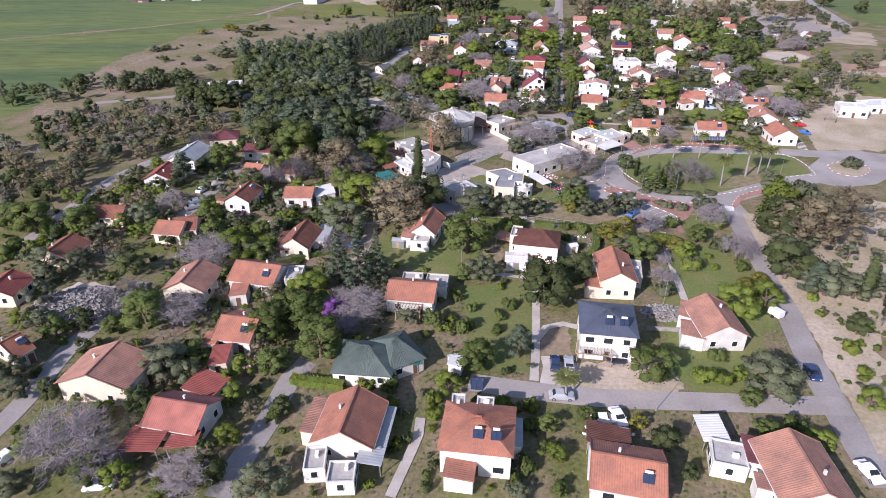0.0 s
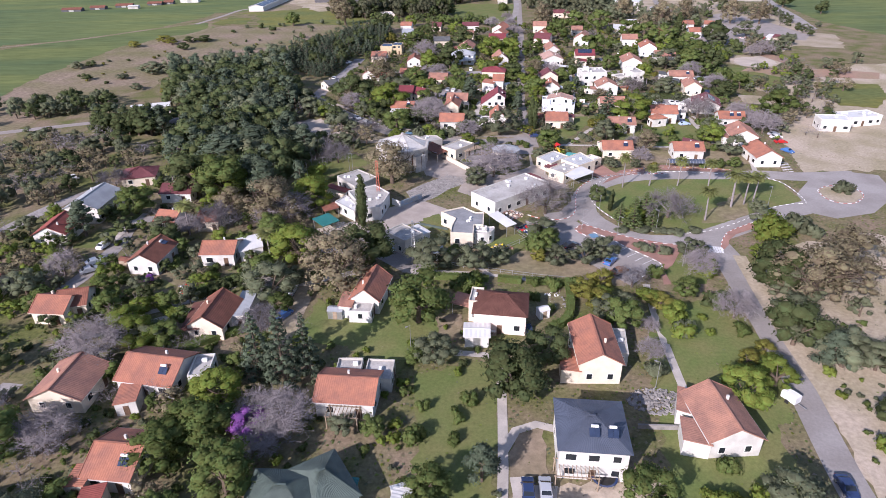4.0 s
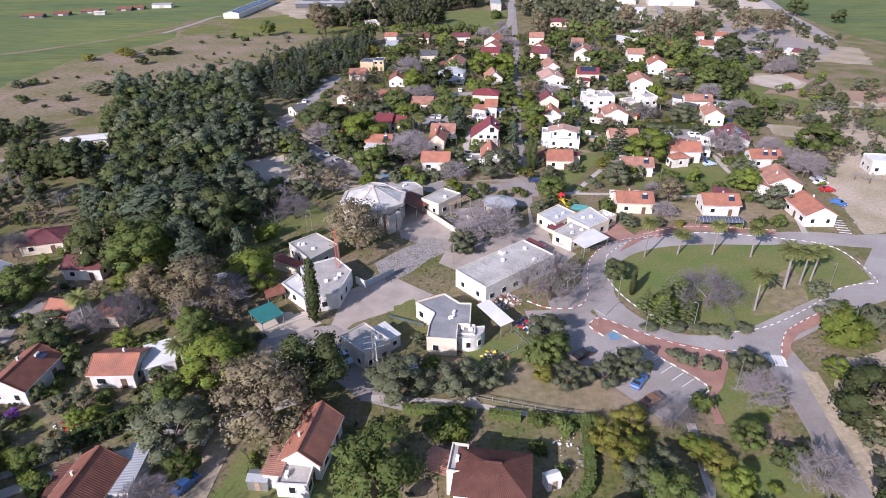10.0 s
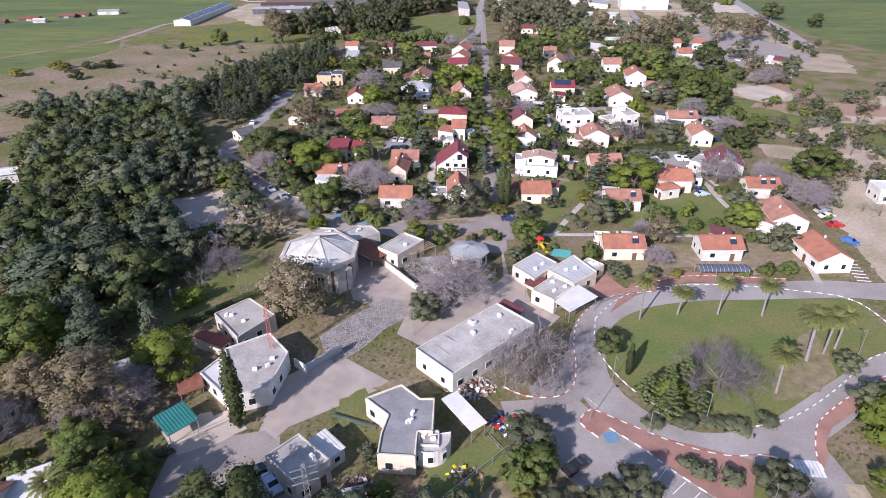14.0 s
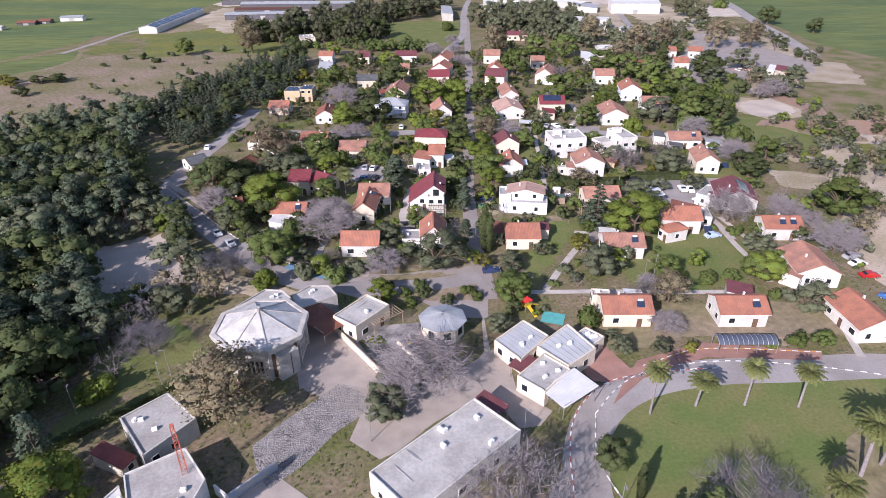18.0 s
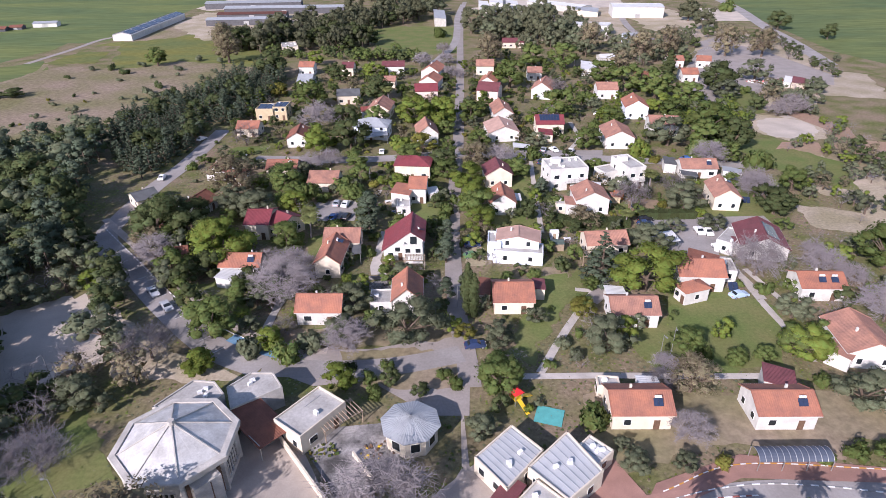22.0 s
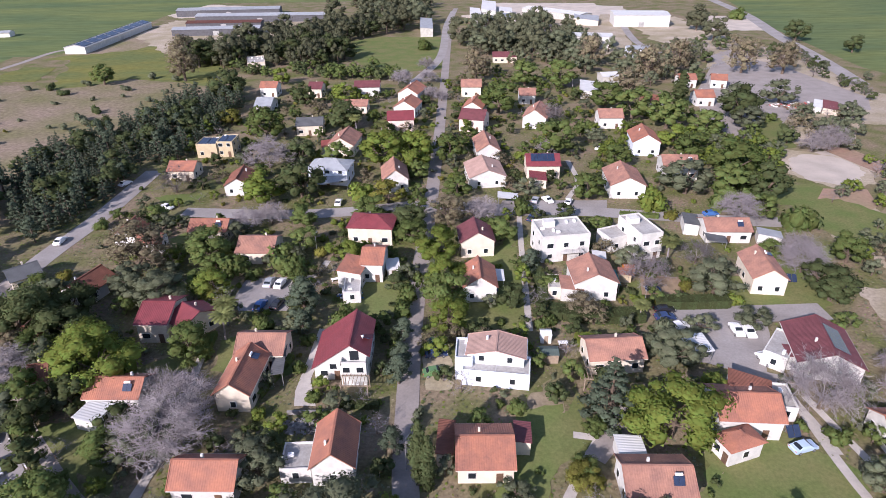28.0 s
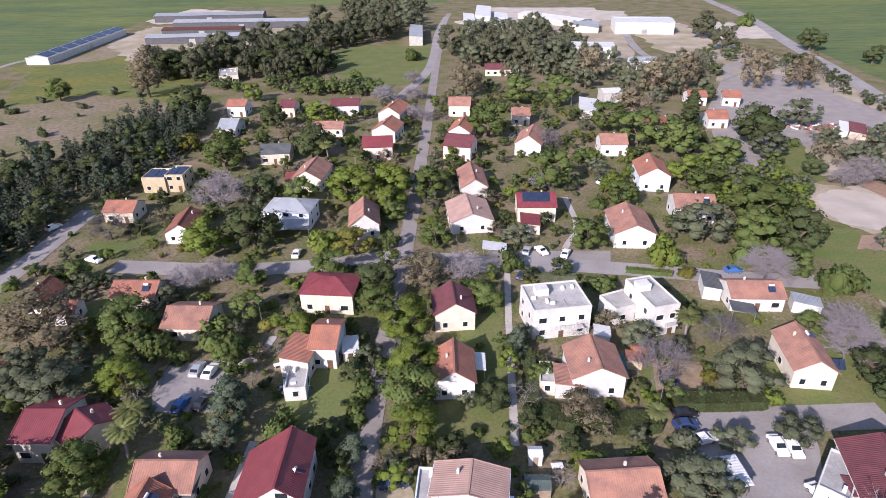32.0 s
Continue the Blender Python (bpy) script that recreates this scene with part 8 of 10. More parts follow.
        blobs += [] if lite else [(0.55 * math.cos(a), 0.55 * math.sin(a), 0.12, 0.5, 0.8) for a in (0.3, 2.4, 4.5)]
        limb(v, f, (0, 0, 0), (0, 0, 0.8), 0.12, 0.06, 5)
        crown = leaf_mesh("crown", blobs, 110 if lite else 420, 0.25 if lite else 0.15, LEAF[kind.split("_")[1]], seed)
    ext = np.array([q.co[:] for q in crown.vertices])
    wide = (np.percentile(ext[:, :2], 98, axis=0) - np.percentile(ext[:, :2], 2, axis=0)).mean()
    tall = ext[:, 2].max()
    fit = Matrix.Diagonal((1 / wide, 1 / wide, 1 / tall, 1))
    trunk = mesh_of("trunk", v, f, greybark if kind.endswith("palm") else bark)
    meshes = [trunk, crown] + ([skirt] if kind.endswith("palm") else [])
    soft = get_normals(crown) * (wide, wide, tall) if "heart" in crown else None
    for me in meshes:
        me.transform(fit)
    if soft is not None:
        set_normals(crown, soft)
    return meshes


TREEWORD = {"gum": ("eucalyptus_tree", "tall grey-green eucalyptus with an uneven crown", "tree"), "dark": ("broadleaf_tree", "dark green broadleaf tree with a dense crown", "tree"), "mid": ("broadleaf_tree", "green broadleaf tree with a rounded crown", "tree"),
            "light": ("broadleaf_tree", "fresh bright green broadleaf tree", "tree"), "olive": ("olive_tree", "grey-green olive tree with a wide crown", "tree"),
            "brown": ("broadleaf_tree", "brownish half-bare tree with sparse leaves", "tree"), "yellow": ("broadleaf_tree", "yellow-green flowering garden tree", "tree"),
            "purple": ("blossoming_tree", "tree covered in purple blossom", "tree"), "pine": ("pine_tree", "dark green pine with layered branches", "tree"),
            "cypress": ("cypress_tree", "tall narrow dark green cypress", "tree"), "bare": ("bare_tree", "leafless tree with grey twigs", "tree"),
            "palm": ("palm_tree", "tall fan palm with a slim grey trunk and a dry skirt", "palm"), "date_palm": ("palm_tree", "large date palm with long arching fronds", "palm"),
            "spruce": ("conifer_tree", "tall dark grey-green conifer with a pointed top", "tree"),
            "fir": ("conifer_tree", "cone-shaped green conifer on the lawn", "tree"), "shrub_mid": ("shrub", "green leafy garden shrub", "shrub"),
            "shrub_light": ("shrub", "fresh green rounded shrub", "shrub"), "shrub_dark": ("shrub", "dark green garden shrub", "shrub"),
            "shrub_yellow": ("shrub", "yellow-flowering low garden shrub", "shrub"), "shrub_olive": ("shrub", "grey-green leafy garden shrub", "shrub")}
PROTO = {}
TREES = []
trng = random.Random(5)


def fewer(me, share, grow):
    """The leaves of a crown thinned out and enlarged about their middles; its heart stays whole."""
    heart = me["heart"]
    co = np.empty(len(me.vertices) * 3)
    me.vertices.foreach_get("co", co)
    co, nr = co.reshape(-1, 3, 3), get_normals(me).reshape(-1, 3, 3)
    keep = heart + int((len(co) - heart) * share)
    co, nr = co[:keep].copy(), nr[:keep]
    mid = co[heart:].mean(1, keepdims=True)
    co[heart:] = (co[heart:] - mid) * grow + mid
    return co.reshape(-1, 3), nr.reshape(-1, 3), keep


def thinned(me):
    """The same crown with fewer, larger leaves, for trees far from the path."""
    if "heart" not in me:
        return me
    co, nr, keep = fewer(me, 0.36, 1.5)
    far = bpy.data.meshes.new("crown")
    far.from_pydata(co.tolist(), [], [(3 * i, 3 * i + 1, 3 * i + 2) for i in range(keep)], shade_flat=False)
    far.materials.append(me.materials[0])
    set_normals(far, nr)
    return far


FAR = {}


def tree(kind, x, y, h, w):
    """A tree of the kind, h metres high with a crown w metres wide."""
    if kind not in PROTO:
        PROTO[kind] = [proto(kind, 11 * len(PROTO) + i) for i in range(2 if kind.startswith("shrub") else 4)]
    trunk, crown, *more = trng.choice(PROTO[kind])
    if y > 350 and not kind.startswith("shrub"):
        if crown not in FAR:
            FAR[crown] = thinned(crown)
        crown = FAR[crown]
    name, label, cat = TREEWORD[kind]
    m = pose(x, y, -0.02, 0, 0, trng.uniform(0, 360)) @ Matrix.Diagonal((w, w, h, 1))
    TREES.append((x, y, w / 2))
    if kind.startswith("shrub"):
        ob = new(name, crown)
        ob.matrix_basis = m
        tagged(ob, label, cat, "garden shrubs")
        return
    ob = thing(name, m, label, cat, "trees")
    part("trunk", trunk, ob)
    part("crown", crown, ob)
    for me in more:
        part("dry_skirt", me, ob, None, "skirt of dry straw-coloured fronds")


def plant(kind, rows):
    for x, y, h, w in rows:
        tree(kind, x, y, h, w)


def free(x, y, r):
    for hx, hy, rot, L, W in FOOT:
        dx, dy = x - hx, y - hy
        if abs(dx) + abs(dy) < 40:
            c, s = math.cos(radians(rot)), math.sin(radians(rot))
            if abs(dx * c + dy * s) < L / 2 + r and abs(-dx * s + dy * c) < W / 2 + r:
                return False
    p = Vector((x, y))
    for line, width, _ in LINES:
        for q in line[::2]:
            if (p - q).length < width / 2 + r + 0.5:
                return False
    return True


def joined(name, label, chosen):
    """All the plants of a stretch as one object."""
    V, N, Fc, M, mats, base = [], [], [], [], [], 0
    for meshes, m in chosen:
        a = np.array(m)
        for me in meshes:
            co = np.empty(len(me.vertices) * 3)
            me.vertices.foreach_get("co", co)
            turn = np.linalg.inv(a[:3, :3])
            N.append(get_normals(me) @ turn)
            V.append(co.reshape(-1, 3) @ a[:3, :3].T + a[:3, 3])
            if me.materials[0] not in mats:
                mats.append(me.materials[0])
            k = mats.index(me.materials[0])
            ids = np.empty(len(me.loops), int)
            me.loops.foreach_get("vertex_index", ids)
            tot = np.empty(len(me.polygons), int)
            me.polygons.foreach_get("loop_total", tot)
            Fc.append((ids + base, tot))
            M.append(np.full(len(tot), k))
            base += len(me.vertices)
    me = bpy.data.meshes.new(name)
    V, ids, tot = np.concatenate(V), np.concatenate([f[0] for f in Fc]), np.concatenate([f[1] for f in Fc])
    me.vertices.add(len(V))
    me.vertices.foreach_set("co", V.ravel())
    me.loops.add(len(ids))
    me.loops.foreach_set("vertex_index", ids)
    me.polygons.add(len(tot))
    me.polygons.foreach_set("loop_start", np.r_[0, np.cumsum(tot)[:-1]])
    for mt in mats:
        me.materials.append(mt)
    me.polygons.foreach_set("material_index", np.concatenate(M))
    me.update(calc_edges=True)
    set_normals(me, np.concatenate(N))
    tagged(new(name, me), label, "woods" if name == "woodland" else "garden plants", "", "stuff")


LITE = {}
PAVED = ("asphalt", "worn_pale_asphalt", "beige_paving", "red_brick_paving", "pale_sand", "grey_cobbles", "concrete_path")


def grove(poly, count, kinds, h0, h1, gap, seed, clear=1.5, name="woodland", label="dense stand of evergreen and broadleaf trees"):
    """Scatters trees over an area, clear of houses and roads."""
    rng = random.Random(seed)
    xs, ys = [p[0] for p in poly], [p[1] for p in poly]
    done = tries = 0
    chosen = []
    while done < count and tries < count * 12:
        tries += 1
        x, y = rng.uniform(min(xs), max(xs)), rng.uniform(min(ys), max(ys))
        if not inside(x, y, poly) or not free(x, y, clear):
            continue
        here = [n for n, q, _ in PATCH if inside(x, y, q)]
        if any(n in PAVED for n in here) or ("lawn_grass" in here and rng.random() < 0.8):
            continue
        kind, h = rng.choice(kinds), rng.uniform(h0, h1)
        w = h * {"pine": 0.46, "spruce": 0.5, "gum": 0.66, "bare": 1.0, "barelight": 1.0}.get(kind, 0.9) * rng.uniform(0.85, 1.15) * (1.3 if kind.startswith("shrub") else 1)
        if any((x - a) ** 2 + (y - b) ** 2 < (gap * (r + 0.5 * w)) ** 2 for a, b, r in TREES):
            continue
        if kind not in LITE:
            LITE[kind] = [proto(kind, 200 + 11 * len(LITE) + i, True) for i in range(3 if kind.startswith("shrub") else 6)]
        TREES.append((x, y, w / 2))
        trunk, crown = rng.choice(LITE[kind])[:2]
        chosen.append(((trunk, crown), pose(x, y, -0.05, 0, 0, rng.uniform(0, 360)) @ Matrix.Diagonal((w, w, h, 1))))
        done += 1
    joined(name, label, chosen)


plant('dark', [(-56.2, 55.9, 4.8, 4.6), (-39.5, 57.7, 4.8, 4.6), (29.5, 64.1, 2.5, 2.5), (27.0, 69.6, 4.4, 4.3), (70.7, 102.0, 4.8, 4.6), (11.1, 107.3, 10.4, 9.9), (-81.8, 112.2, 5.8, 5.8), (17.8, 115.8, 7.8, 7.4), (65.0, 122.2, 10.2, 9.7), (-65.8, 136.9, 3.3, 3.2), (70.7, 142.1, 11.2, 10.7), (-19.4, 151.5, 11.3, 10.7), (-71.3, 160.5, 6.4, 6.1), (41.1, 187.8, 5.2, 4.9), (-75.1, 191.4, 14.7, 14.0), (-56.5, 214.4, 11.7, 11.2), (18.6, 232.5, 3.0, 2.9), (13.6, 235.9, 3.4, 3.2)])
plant('dark', [(-33.8, 270.9, 6.7, 6.3), (-38.6, 293.6, 9.8, 9.3), (117.3, 299.4, 7.6, 8.6), (-47.6, 294.5, 12.6, 12.0), (49.1, 300.9, 6.3, 6.0), (-41.8, 302.2, 9.2, 8.8), (5.4, 303.0, 5.8, 5.6), (117.5, 304.7, 7.5, 7.2), (-21.7, 327.7, 7.8, 7.4), (27.9, 338.1, 7.9, 7.5), (129.8, 350.7, 11.6, 11.1), (-3.9, 361.5, 12.5, 11.9), (-8.5, 390.7, 9.0, 8.6), (163.3, 398.6, 7.3, 7.0), (159.4, 425.9, 14.7, 14.0), (2.2, 426.3, 11.9, 11.4), (-17.9, 462.6, 9.2, 8.7), (-53.3, 474.1, 14.7, 14.0), (289.0, 553.0, 10.6, 10.0)])
plant('dark', [(276.1, 590.9, 13.9, 13.2)])
plant('light', [(-45.3, 54.2, 3.4, 3.4), (-39.7, 65.0, 3.7, 3.7), (10.5, 66.1, 2.9, 3.0), (-62.3, 68.6, 3.6, 3.6), (50.7, 71.6, 3.4, 3.5), (-6.6, 79.4, 4.1, 4.1), (62.8, 81.2, 3.9, 3.9), (-38.6, 105.3, 6.9, 7.3), (49.3, 106.4, 7.4, 7.4), (56.7, 110.8, 5.8, 5.8), (-58.8, 120.2, 7.0, 7.4), (-63.2, 125.7, 6.0, 6.3), (45.3, 130.1, 4.4, 4.2), (-64.3, 131.4, 3.7, 4.0), (-61.5, 133.9, 3.3, 3.5), (31.8, 136.6, 4.0, 4.0), (42.0, 137.5, 2.4, 4.5), (-53.8, 142.8, 3.3, 3.3), (-36.0, 152.6, 10.0, 10.0)])
plant('light', [(72.7, 155.3, 4.3, 4.3), (48.1, 174.8, 4.6, 4.6), (-38.6, 183.3, 9.9, 9.9), (-66.0, 191.0, 10.3, 10.3), (-44.1, 207.0, 3.9, 3.9), (4.6, 235.8, 5.0, 5.0), (90.4, 239.1, 7.6, 7.6), (-21.2, 241.0, 5.1, 5.1), (-9.7, 248.0, 4.5, 4.5), (68.7, 263.4, 12.0, 12.0), (-54.1, 271.6, 5.2, 5.2), (-27.4, 281.8, 12.0, 12.0), (-31.0, 288.6, 9.0, 9.0), (35.4, 294.4, 7.3, 7.3), (76.6, 299.7, 3.0, 3.0), (-14.4, 309.2, 7.1, 7.1), (35.7, 310.7, 7.9, 7.9), (34.8, 322.4, 9.0, 9.0), (13.6, 323.6, 5.8, 5.8), (-14.8, 359.9, 10.9, 10.9)])
plant('light', [(29.7, 381.2, 8.0, 8.0), (18.4, 386.7, 12.7, 12.7), (29.6, 389.6, 11.6, 11.6), (120.6, 396.1, 9.1, 9.1), (30.0, 398.3, 7.9, 7.9), (-0.9, 469.6, 9.0, 9.0), (-35.4, 504.7, 8.4, 8.4)])
plant('mid', [(10.7, 59.7, 2.4, 2.4), (10.0, 71.9, 3.1, 3.2), (43.5, 73.5, 3.5, 3.6), (16.1, 74.5, 2.7, 2.8), (43.4, 80.5, 3.3, 3.3), (-38.6, 82.2, 5.0, 5.0), (-53.1, 84.4, 4.4, 4.4), (28.0, 85.3, 6.9, 6.9), (-2.7, 86.0, 6.4, 6.4), (-31.0, 86.8, 8.8, 8.8), (-73.8, 90.9, 3.9, 3.9), (-42.2, 91.9, 7.7, 7.7), (-67.7, 92.6, 8.6, 8.6), (-38.0, 97.1, 8.7, 8.7), (-11.4, 98.3, 3.6, 3.6), (-6.0, 116.1, 3.4, 3.4), (-54.1, 120.4, 5.7, 6.0), (34.2, 127.0, 7.0, 6.8), (-6.2, 128.8, 11.0, 11.0), (-118.1, 130.2, 9.2, 9.2)])
plant('mid', [(-123.4, 130.9, 8.3, 8.3), (-71.1, 131.5, 4.8, 5.1), (-35.0, 132.2, 4.7, 4.7), (-78.0, 132.4, 4.0, 4.0), (-107.0, 133.3, 7.3, 7.3), (-59.0, 133.5, 4.1, 4.4), (50.1, 138.6, 5.0, 5.0), (-75.2, 138.6, 5.0, 5.0), (-42.9, 146.4, 5.3, 5.3), (57.7, 147.7, 4.4, 4.4), (-43.6, 149.8, 4.2, 4.2), (0.4, 155.9, 3.5, 3.5), (22.6, 159.1, 6.1, 6.1), (-35.1, 160.8, 4.6, 4.6), (-43.1, 161.3, 6.8, 6.8), (-46.0, 166.3, 6.5, 6.5), (-87.8, 179.5, 8.7, 8.7), (-66.3, 189.8, 13.6, 13.6), (89.3, 214.5, 4.0, 4.0), (32.8, 233.1, 7.4, 7.4)])
plant('mid', [(33.7, 237.0, 5.5, 5.5), (77.3, 237.8, 3.4, 3.4), (83.0, 238.4, 3.2, 3.2), (89.1, 239.9, 6.1, 6.1), (69.7, 242.5, 5.2, 5.2), (-22.1, 251.8, 9.1, 9.1), (53.4, 256.6, 3.9, 3.9), (-24.5, 257.3, 5.7, 5.7), (-18.8, 264.2, 6.0, 6.0), (57.1, 264.9, 3.3, 3.3), (39.1, 267.1, 3.9, 3.9), (127.6, 269.5, 11.6, 11.6), (-42.2, 288.8, 6.8, 6.8), (-13.9, 288.9, 7.3, 7.3), (35.2, 301.3, 8.9, 8.9), (58.5, 307.4, 4.1, 4.1), (-52.0, 310.2, 6.8, 6.8), (-18.9, 312.1, 5.4, 5.4), (131.0, 314.9, 7.7, 7.7)])
plant('mid', [(0.3, 317.3, 4.9, 4.9), (114.3, 318.3, 5.1, 5.1), (-17.1, 319.1, 5.6, 5.6), (-20.1, 324.5, 9.0, 9.0), (1.7, 330.2, 6.1, 6.1), (51.0, 331.5, 7.1, 7.1), (28.6, 331.7, 7.1, 7.1), (77.4, 335.2, 4.8, 4.8), (122.7, 339.6, 7.5, 7.5), (-0.4, 343.7, 6.7, 6.7), (17.0, 344.4, 7.8, 7.8), (-40.7, 347.1, 5.9, 5.9), (120.3, 352.0, 11.1, 11.1), (79.8, 356.1, 8.2, 8.2), (41.8, 358.7, 7.1, 7.1), (127.1, 366.1, 14.0, 14.0), (31.0, 375.6, 6.1, 6.1), (96.1, 380.5, 8.1, 8.1), (121.6, 385.0, 9.9, 9.9), (4.0, 387.6, 8.5, 8.5)])
plant('mid', [(41.6, 390.9, 10.0, 10.0), (77.7, 394.8, 12.3, 12.3), (137.3, 408.4, 11.0, 11.0), (-24.9, 416.7, 12.1, 12.1), (126.9, 419.2, 13.8, 13.8), (117.5, 431.8, 13.2, 13.2), (65.0, 444.1, 14.0, 14.0), (111.2, 447.7, 12.6, 12.6), (99.9, 486.8, 14.0, 14.0), (83.9, 490.5, 13.0, 13.0), (-125.9, 512.5, 10.2, 10.2)])
plant('purple', [(-31.0, 97.0, 5.7, 6.0), (-68.0, 143.4, 2.2, 2.3)])
plant('bare', [(-42.3, 56.1, 6.1, 6.8), (-56.2, 57.5, 5.2, 5.8), (-61.9, 59.6, 9.5, 10.6), (-28.4, 94.7, 5.6, 6.2), (-61.9, 95.0, 7.2, 8.0), (-74.9, 98.4, 8.1, 9.0), (-25.9, 98.8, 7.9, 8.8), (-30.2, 101.2, 6.4, 7.2), (-65.0, 115.9, 9.1, 10.1), (37.4, 118.0, 4.4, 4.8), (-37.4, 125.5, 6.6, 7.3), (39.2, 126.6, 3.1, 3.4), (57.3, 130.8, 6.8, 7.5), (39.7, 142.3, 6.0, 6.7), (-89.5, 146.8, 6.4, 7.1), (56.1, 148.0, 6.5, 7.3), (-68.8, 167.7, 5.5, 6.1), (-60.8, 168.4, 9.1, 10.1), (-48.2, 172.5, 7.4, 8.2), (57.8, 177.6, 8.2, 13.2)])
plant('bare', [(-43.3, 177.1, 8.6, 9.5), (25.3, 179.7, 12.4, 13.8), (-103.0, 197.5, 7.5, 8.4), (12.5, 206.7, 12.0, 13.4), (-38.8, 219.4, 7.9, 8.7), (61.4, 220.4, 5.4, 6.0), (60.7, 231.7, 5.2, 5.7), (63.4, 236.8, 3.9, 4.3), (-31.9, 245.9, 8.7, 9.6), (4.9, 246.5, 7.2, 8.0), (113.2, 248.9, 9.2, 10.2), (-8.0, 252.4, 4.4, 4.8), (115.5, 262.7, 5.5, 6.1), (-10.5, 265.3, 10.8, 12.0), (111.6, 267.7, 7.5, 8.4), (96.0, 268.1, 10.3, 11.5), (-9.9, 273.3, 8.8, 9.7), (113.9, 275.8, 4.7, 5.2), (-16.1, 278.0, 5.9, 6.6), (-43.9, 283.2, 8.5, 9.5)])
plant('bare', [(80.0, 307.7, 8.5, 9.4), (117.7, 311.1, 8.6, 9.6), (95.4, 316.8, 7.0, 7.8), (120.4, 317.6, 7.1, 7.9), (116.2, 338.7, 9.0, 10.0), (-15.4, 343.0, 6.7, 7.4), (47.1, 343.0, 7.5, 8.4), (-9.5, 345.8, 6.8, 7.6), (-42.8, 369.2, 9.3, 10.3), (-18.6, 388.3, 11.4, 12.7), (167.0, 389.1, 7.0, 7.8), (173.4, 390.6, 10.1, 11.2), (75.5, 394.3, 6.0, 6.7), (83.3, 428.2, 9.3, 10.4), (42.3, 467.3, 5.4, 6.0), (37.7, 470.5, 6.8, 7.6), (24.4, 498.1, 8.9, 9.9), (37.1, 500.1, 7.5, 8.4)])
plant('bare', [(37.4, 530.3, 7.4, 8.2)])
plant('olive', [(-66.6, 53.6, 3.9, 4.5), (-30.9, 56.7, 5.3, 6.2), (5.2, 59.0, 2.4, 2.8), (-80.4, 72.3, 4.1, 4.8), (-83.7, 75.8, 4.8, 5.6), (-57.0, 79.6, 6.6, 7.8), (47.6, 83.7, 7.7, 9.1), (-43.4, 93.5, 4.7, 5.5), (-16.5, 98.8, 3.4, 4.0), (-98.9, 107.2, 4.6, 5.4), (-102.9, 112.7, 6.3, 7.4), (-95.8, 113.1, 5.5, 6.5), (76.1, 115.0, 5.7, 6.7), (70.8, 116.0, 7.9, 9.3), (-2.2, 116.2, 6.0, 7.1), (82.1, 118.4, 4.4, 5.2), (-57.3, 121.3, 5.4, 6.8), (74.2, 122.0, 3.6, 4.3), (-98.3, 126.9, 5.1, 6.0), (67.4, 126.9, 8.1, 9.5)])
plant('olive', [(32.1, 130.0, 5.7, 6.7), (36.3, 133.9, 4.1, 4.8), (-38.3, 137.0, 8.7, 10.2), (73.2, 137.7, 7.5, 8.8), (-92.9, 138.1, 6.3, 7.5), (-35.3, 141.9, 5.1, 5.9), (-4.5, 149.0, 8.2, 9.7), (5.8, 150.3, 6.8, 8.0), (24.6, 151.6, 5.4, 5.6), (11.4, 152.3, 4.6, 5.4), (30.9, 152.6, 6.4, 6.6), (35.6, 154.6, 6.4, 6.4), (56.7, 155.3, 5.4, 6.4), (-39.4, 157.9, 6.6, 7.7), (22.5, 163.7, 6.6, 7.8), (-1.8, 163.7, 2.8, 3.3), (-74.9, 166.9, 5.1, 6.1), (80.8, 171.2, 5.3, 6.3), (82.8, 181.1, 3.9, 4.6), (7.1, 200.0, 5.7, 6.7)])
plant('olive', [(7.1, 204.3, 5.3, 6.2), (50.8, 214.5, 3.6, 4.2), (58.3, 214.5, 3.0, 3.5), (50.0, 218.6, 2.4, 2.7), (28.3, 222.7, 3.9, 4.6), (92.8, 226.0, 7.4, 8.7), (-39.7, 233.4, 6.1, 7.2), (54.9, 243.2, 7.5, 8.8), (34.5, 246.5, 5.1, 6.0), (16.5, 248.6, 10.0, 11.7), (3.3, 249.0, 5.7, 6.7), (95.4, 251.4, 5.6, 6.6), (42.6, 253.3, 3.6, 4.3), (-15.4, 253.3, 3.6, 4.2), (5.1, 259.1, 6.6, 7.8), (-11.7, 265.1, 6.8, 8.0), (-17.4, 267.0, 5.3, 6.2), (75.6, 280.9, 7.5, 8.8), (79.7, 281.6, 4.0, 4.7), (85.0, 290.4, 4.4, 5.2)])
plant('olive', [(96.3, 291.2, 4.8, 6.4), (4.4, 296.6, 3.5, 4.1), (93.9, 303.7, 8.6, 10.2), (-25.1, 306.0, 8.6, 10.1), (-31.9, 310.5, 8.4, 9.9), (79.6, 316.1, 5.6, 6.6), (-26.8, 316.9, 4.7, 5.5), (56.8, 319.3, 3.7, 4.3), (0.4, 325.4, 3.8, 4.4), (109.3, 357.3, 11.0, 12.9), (63.0, 360.1, 5.6, 6.6), (95.4, 407.1, 5.1, 6.0), (156.4, 414.0, 9.5, 11.2), (184.5, 424.4, 6.7, 7.8), (164.0, 439.6, 11.9, 14.0), (188.1, 449.5, 11.0, 12.9)])
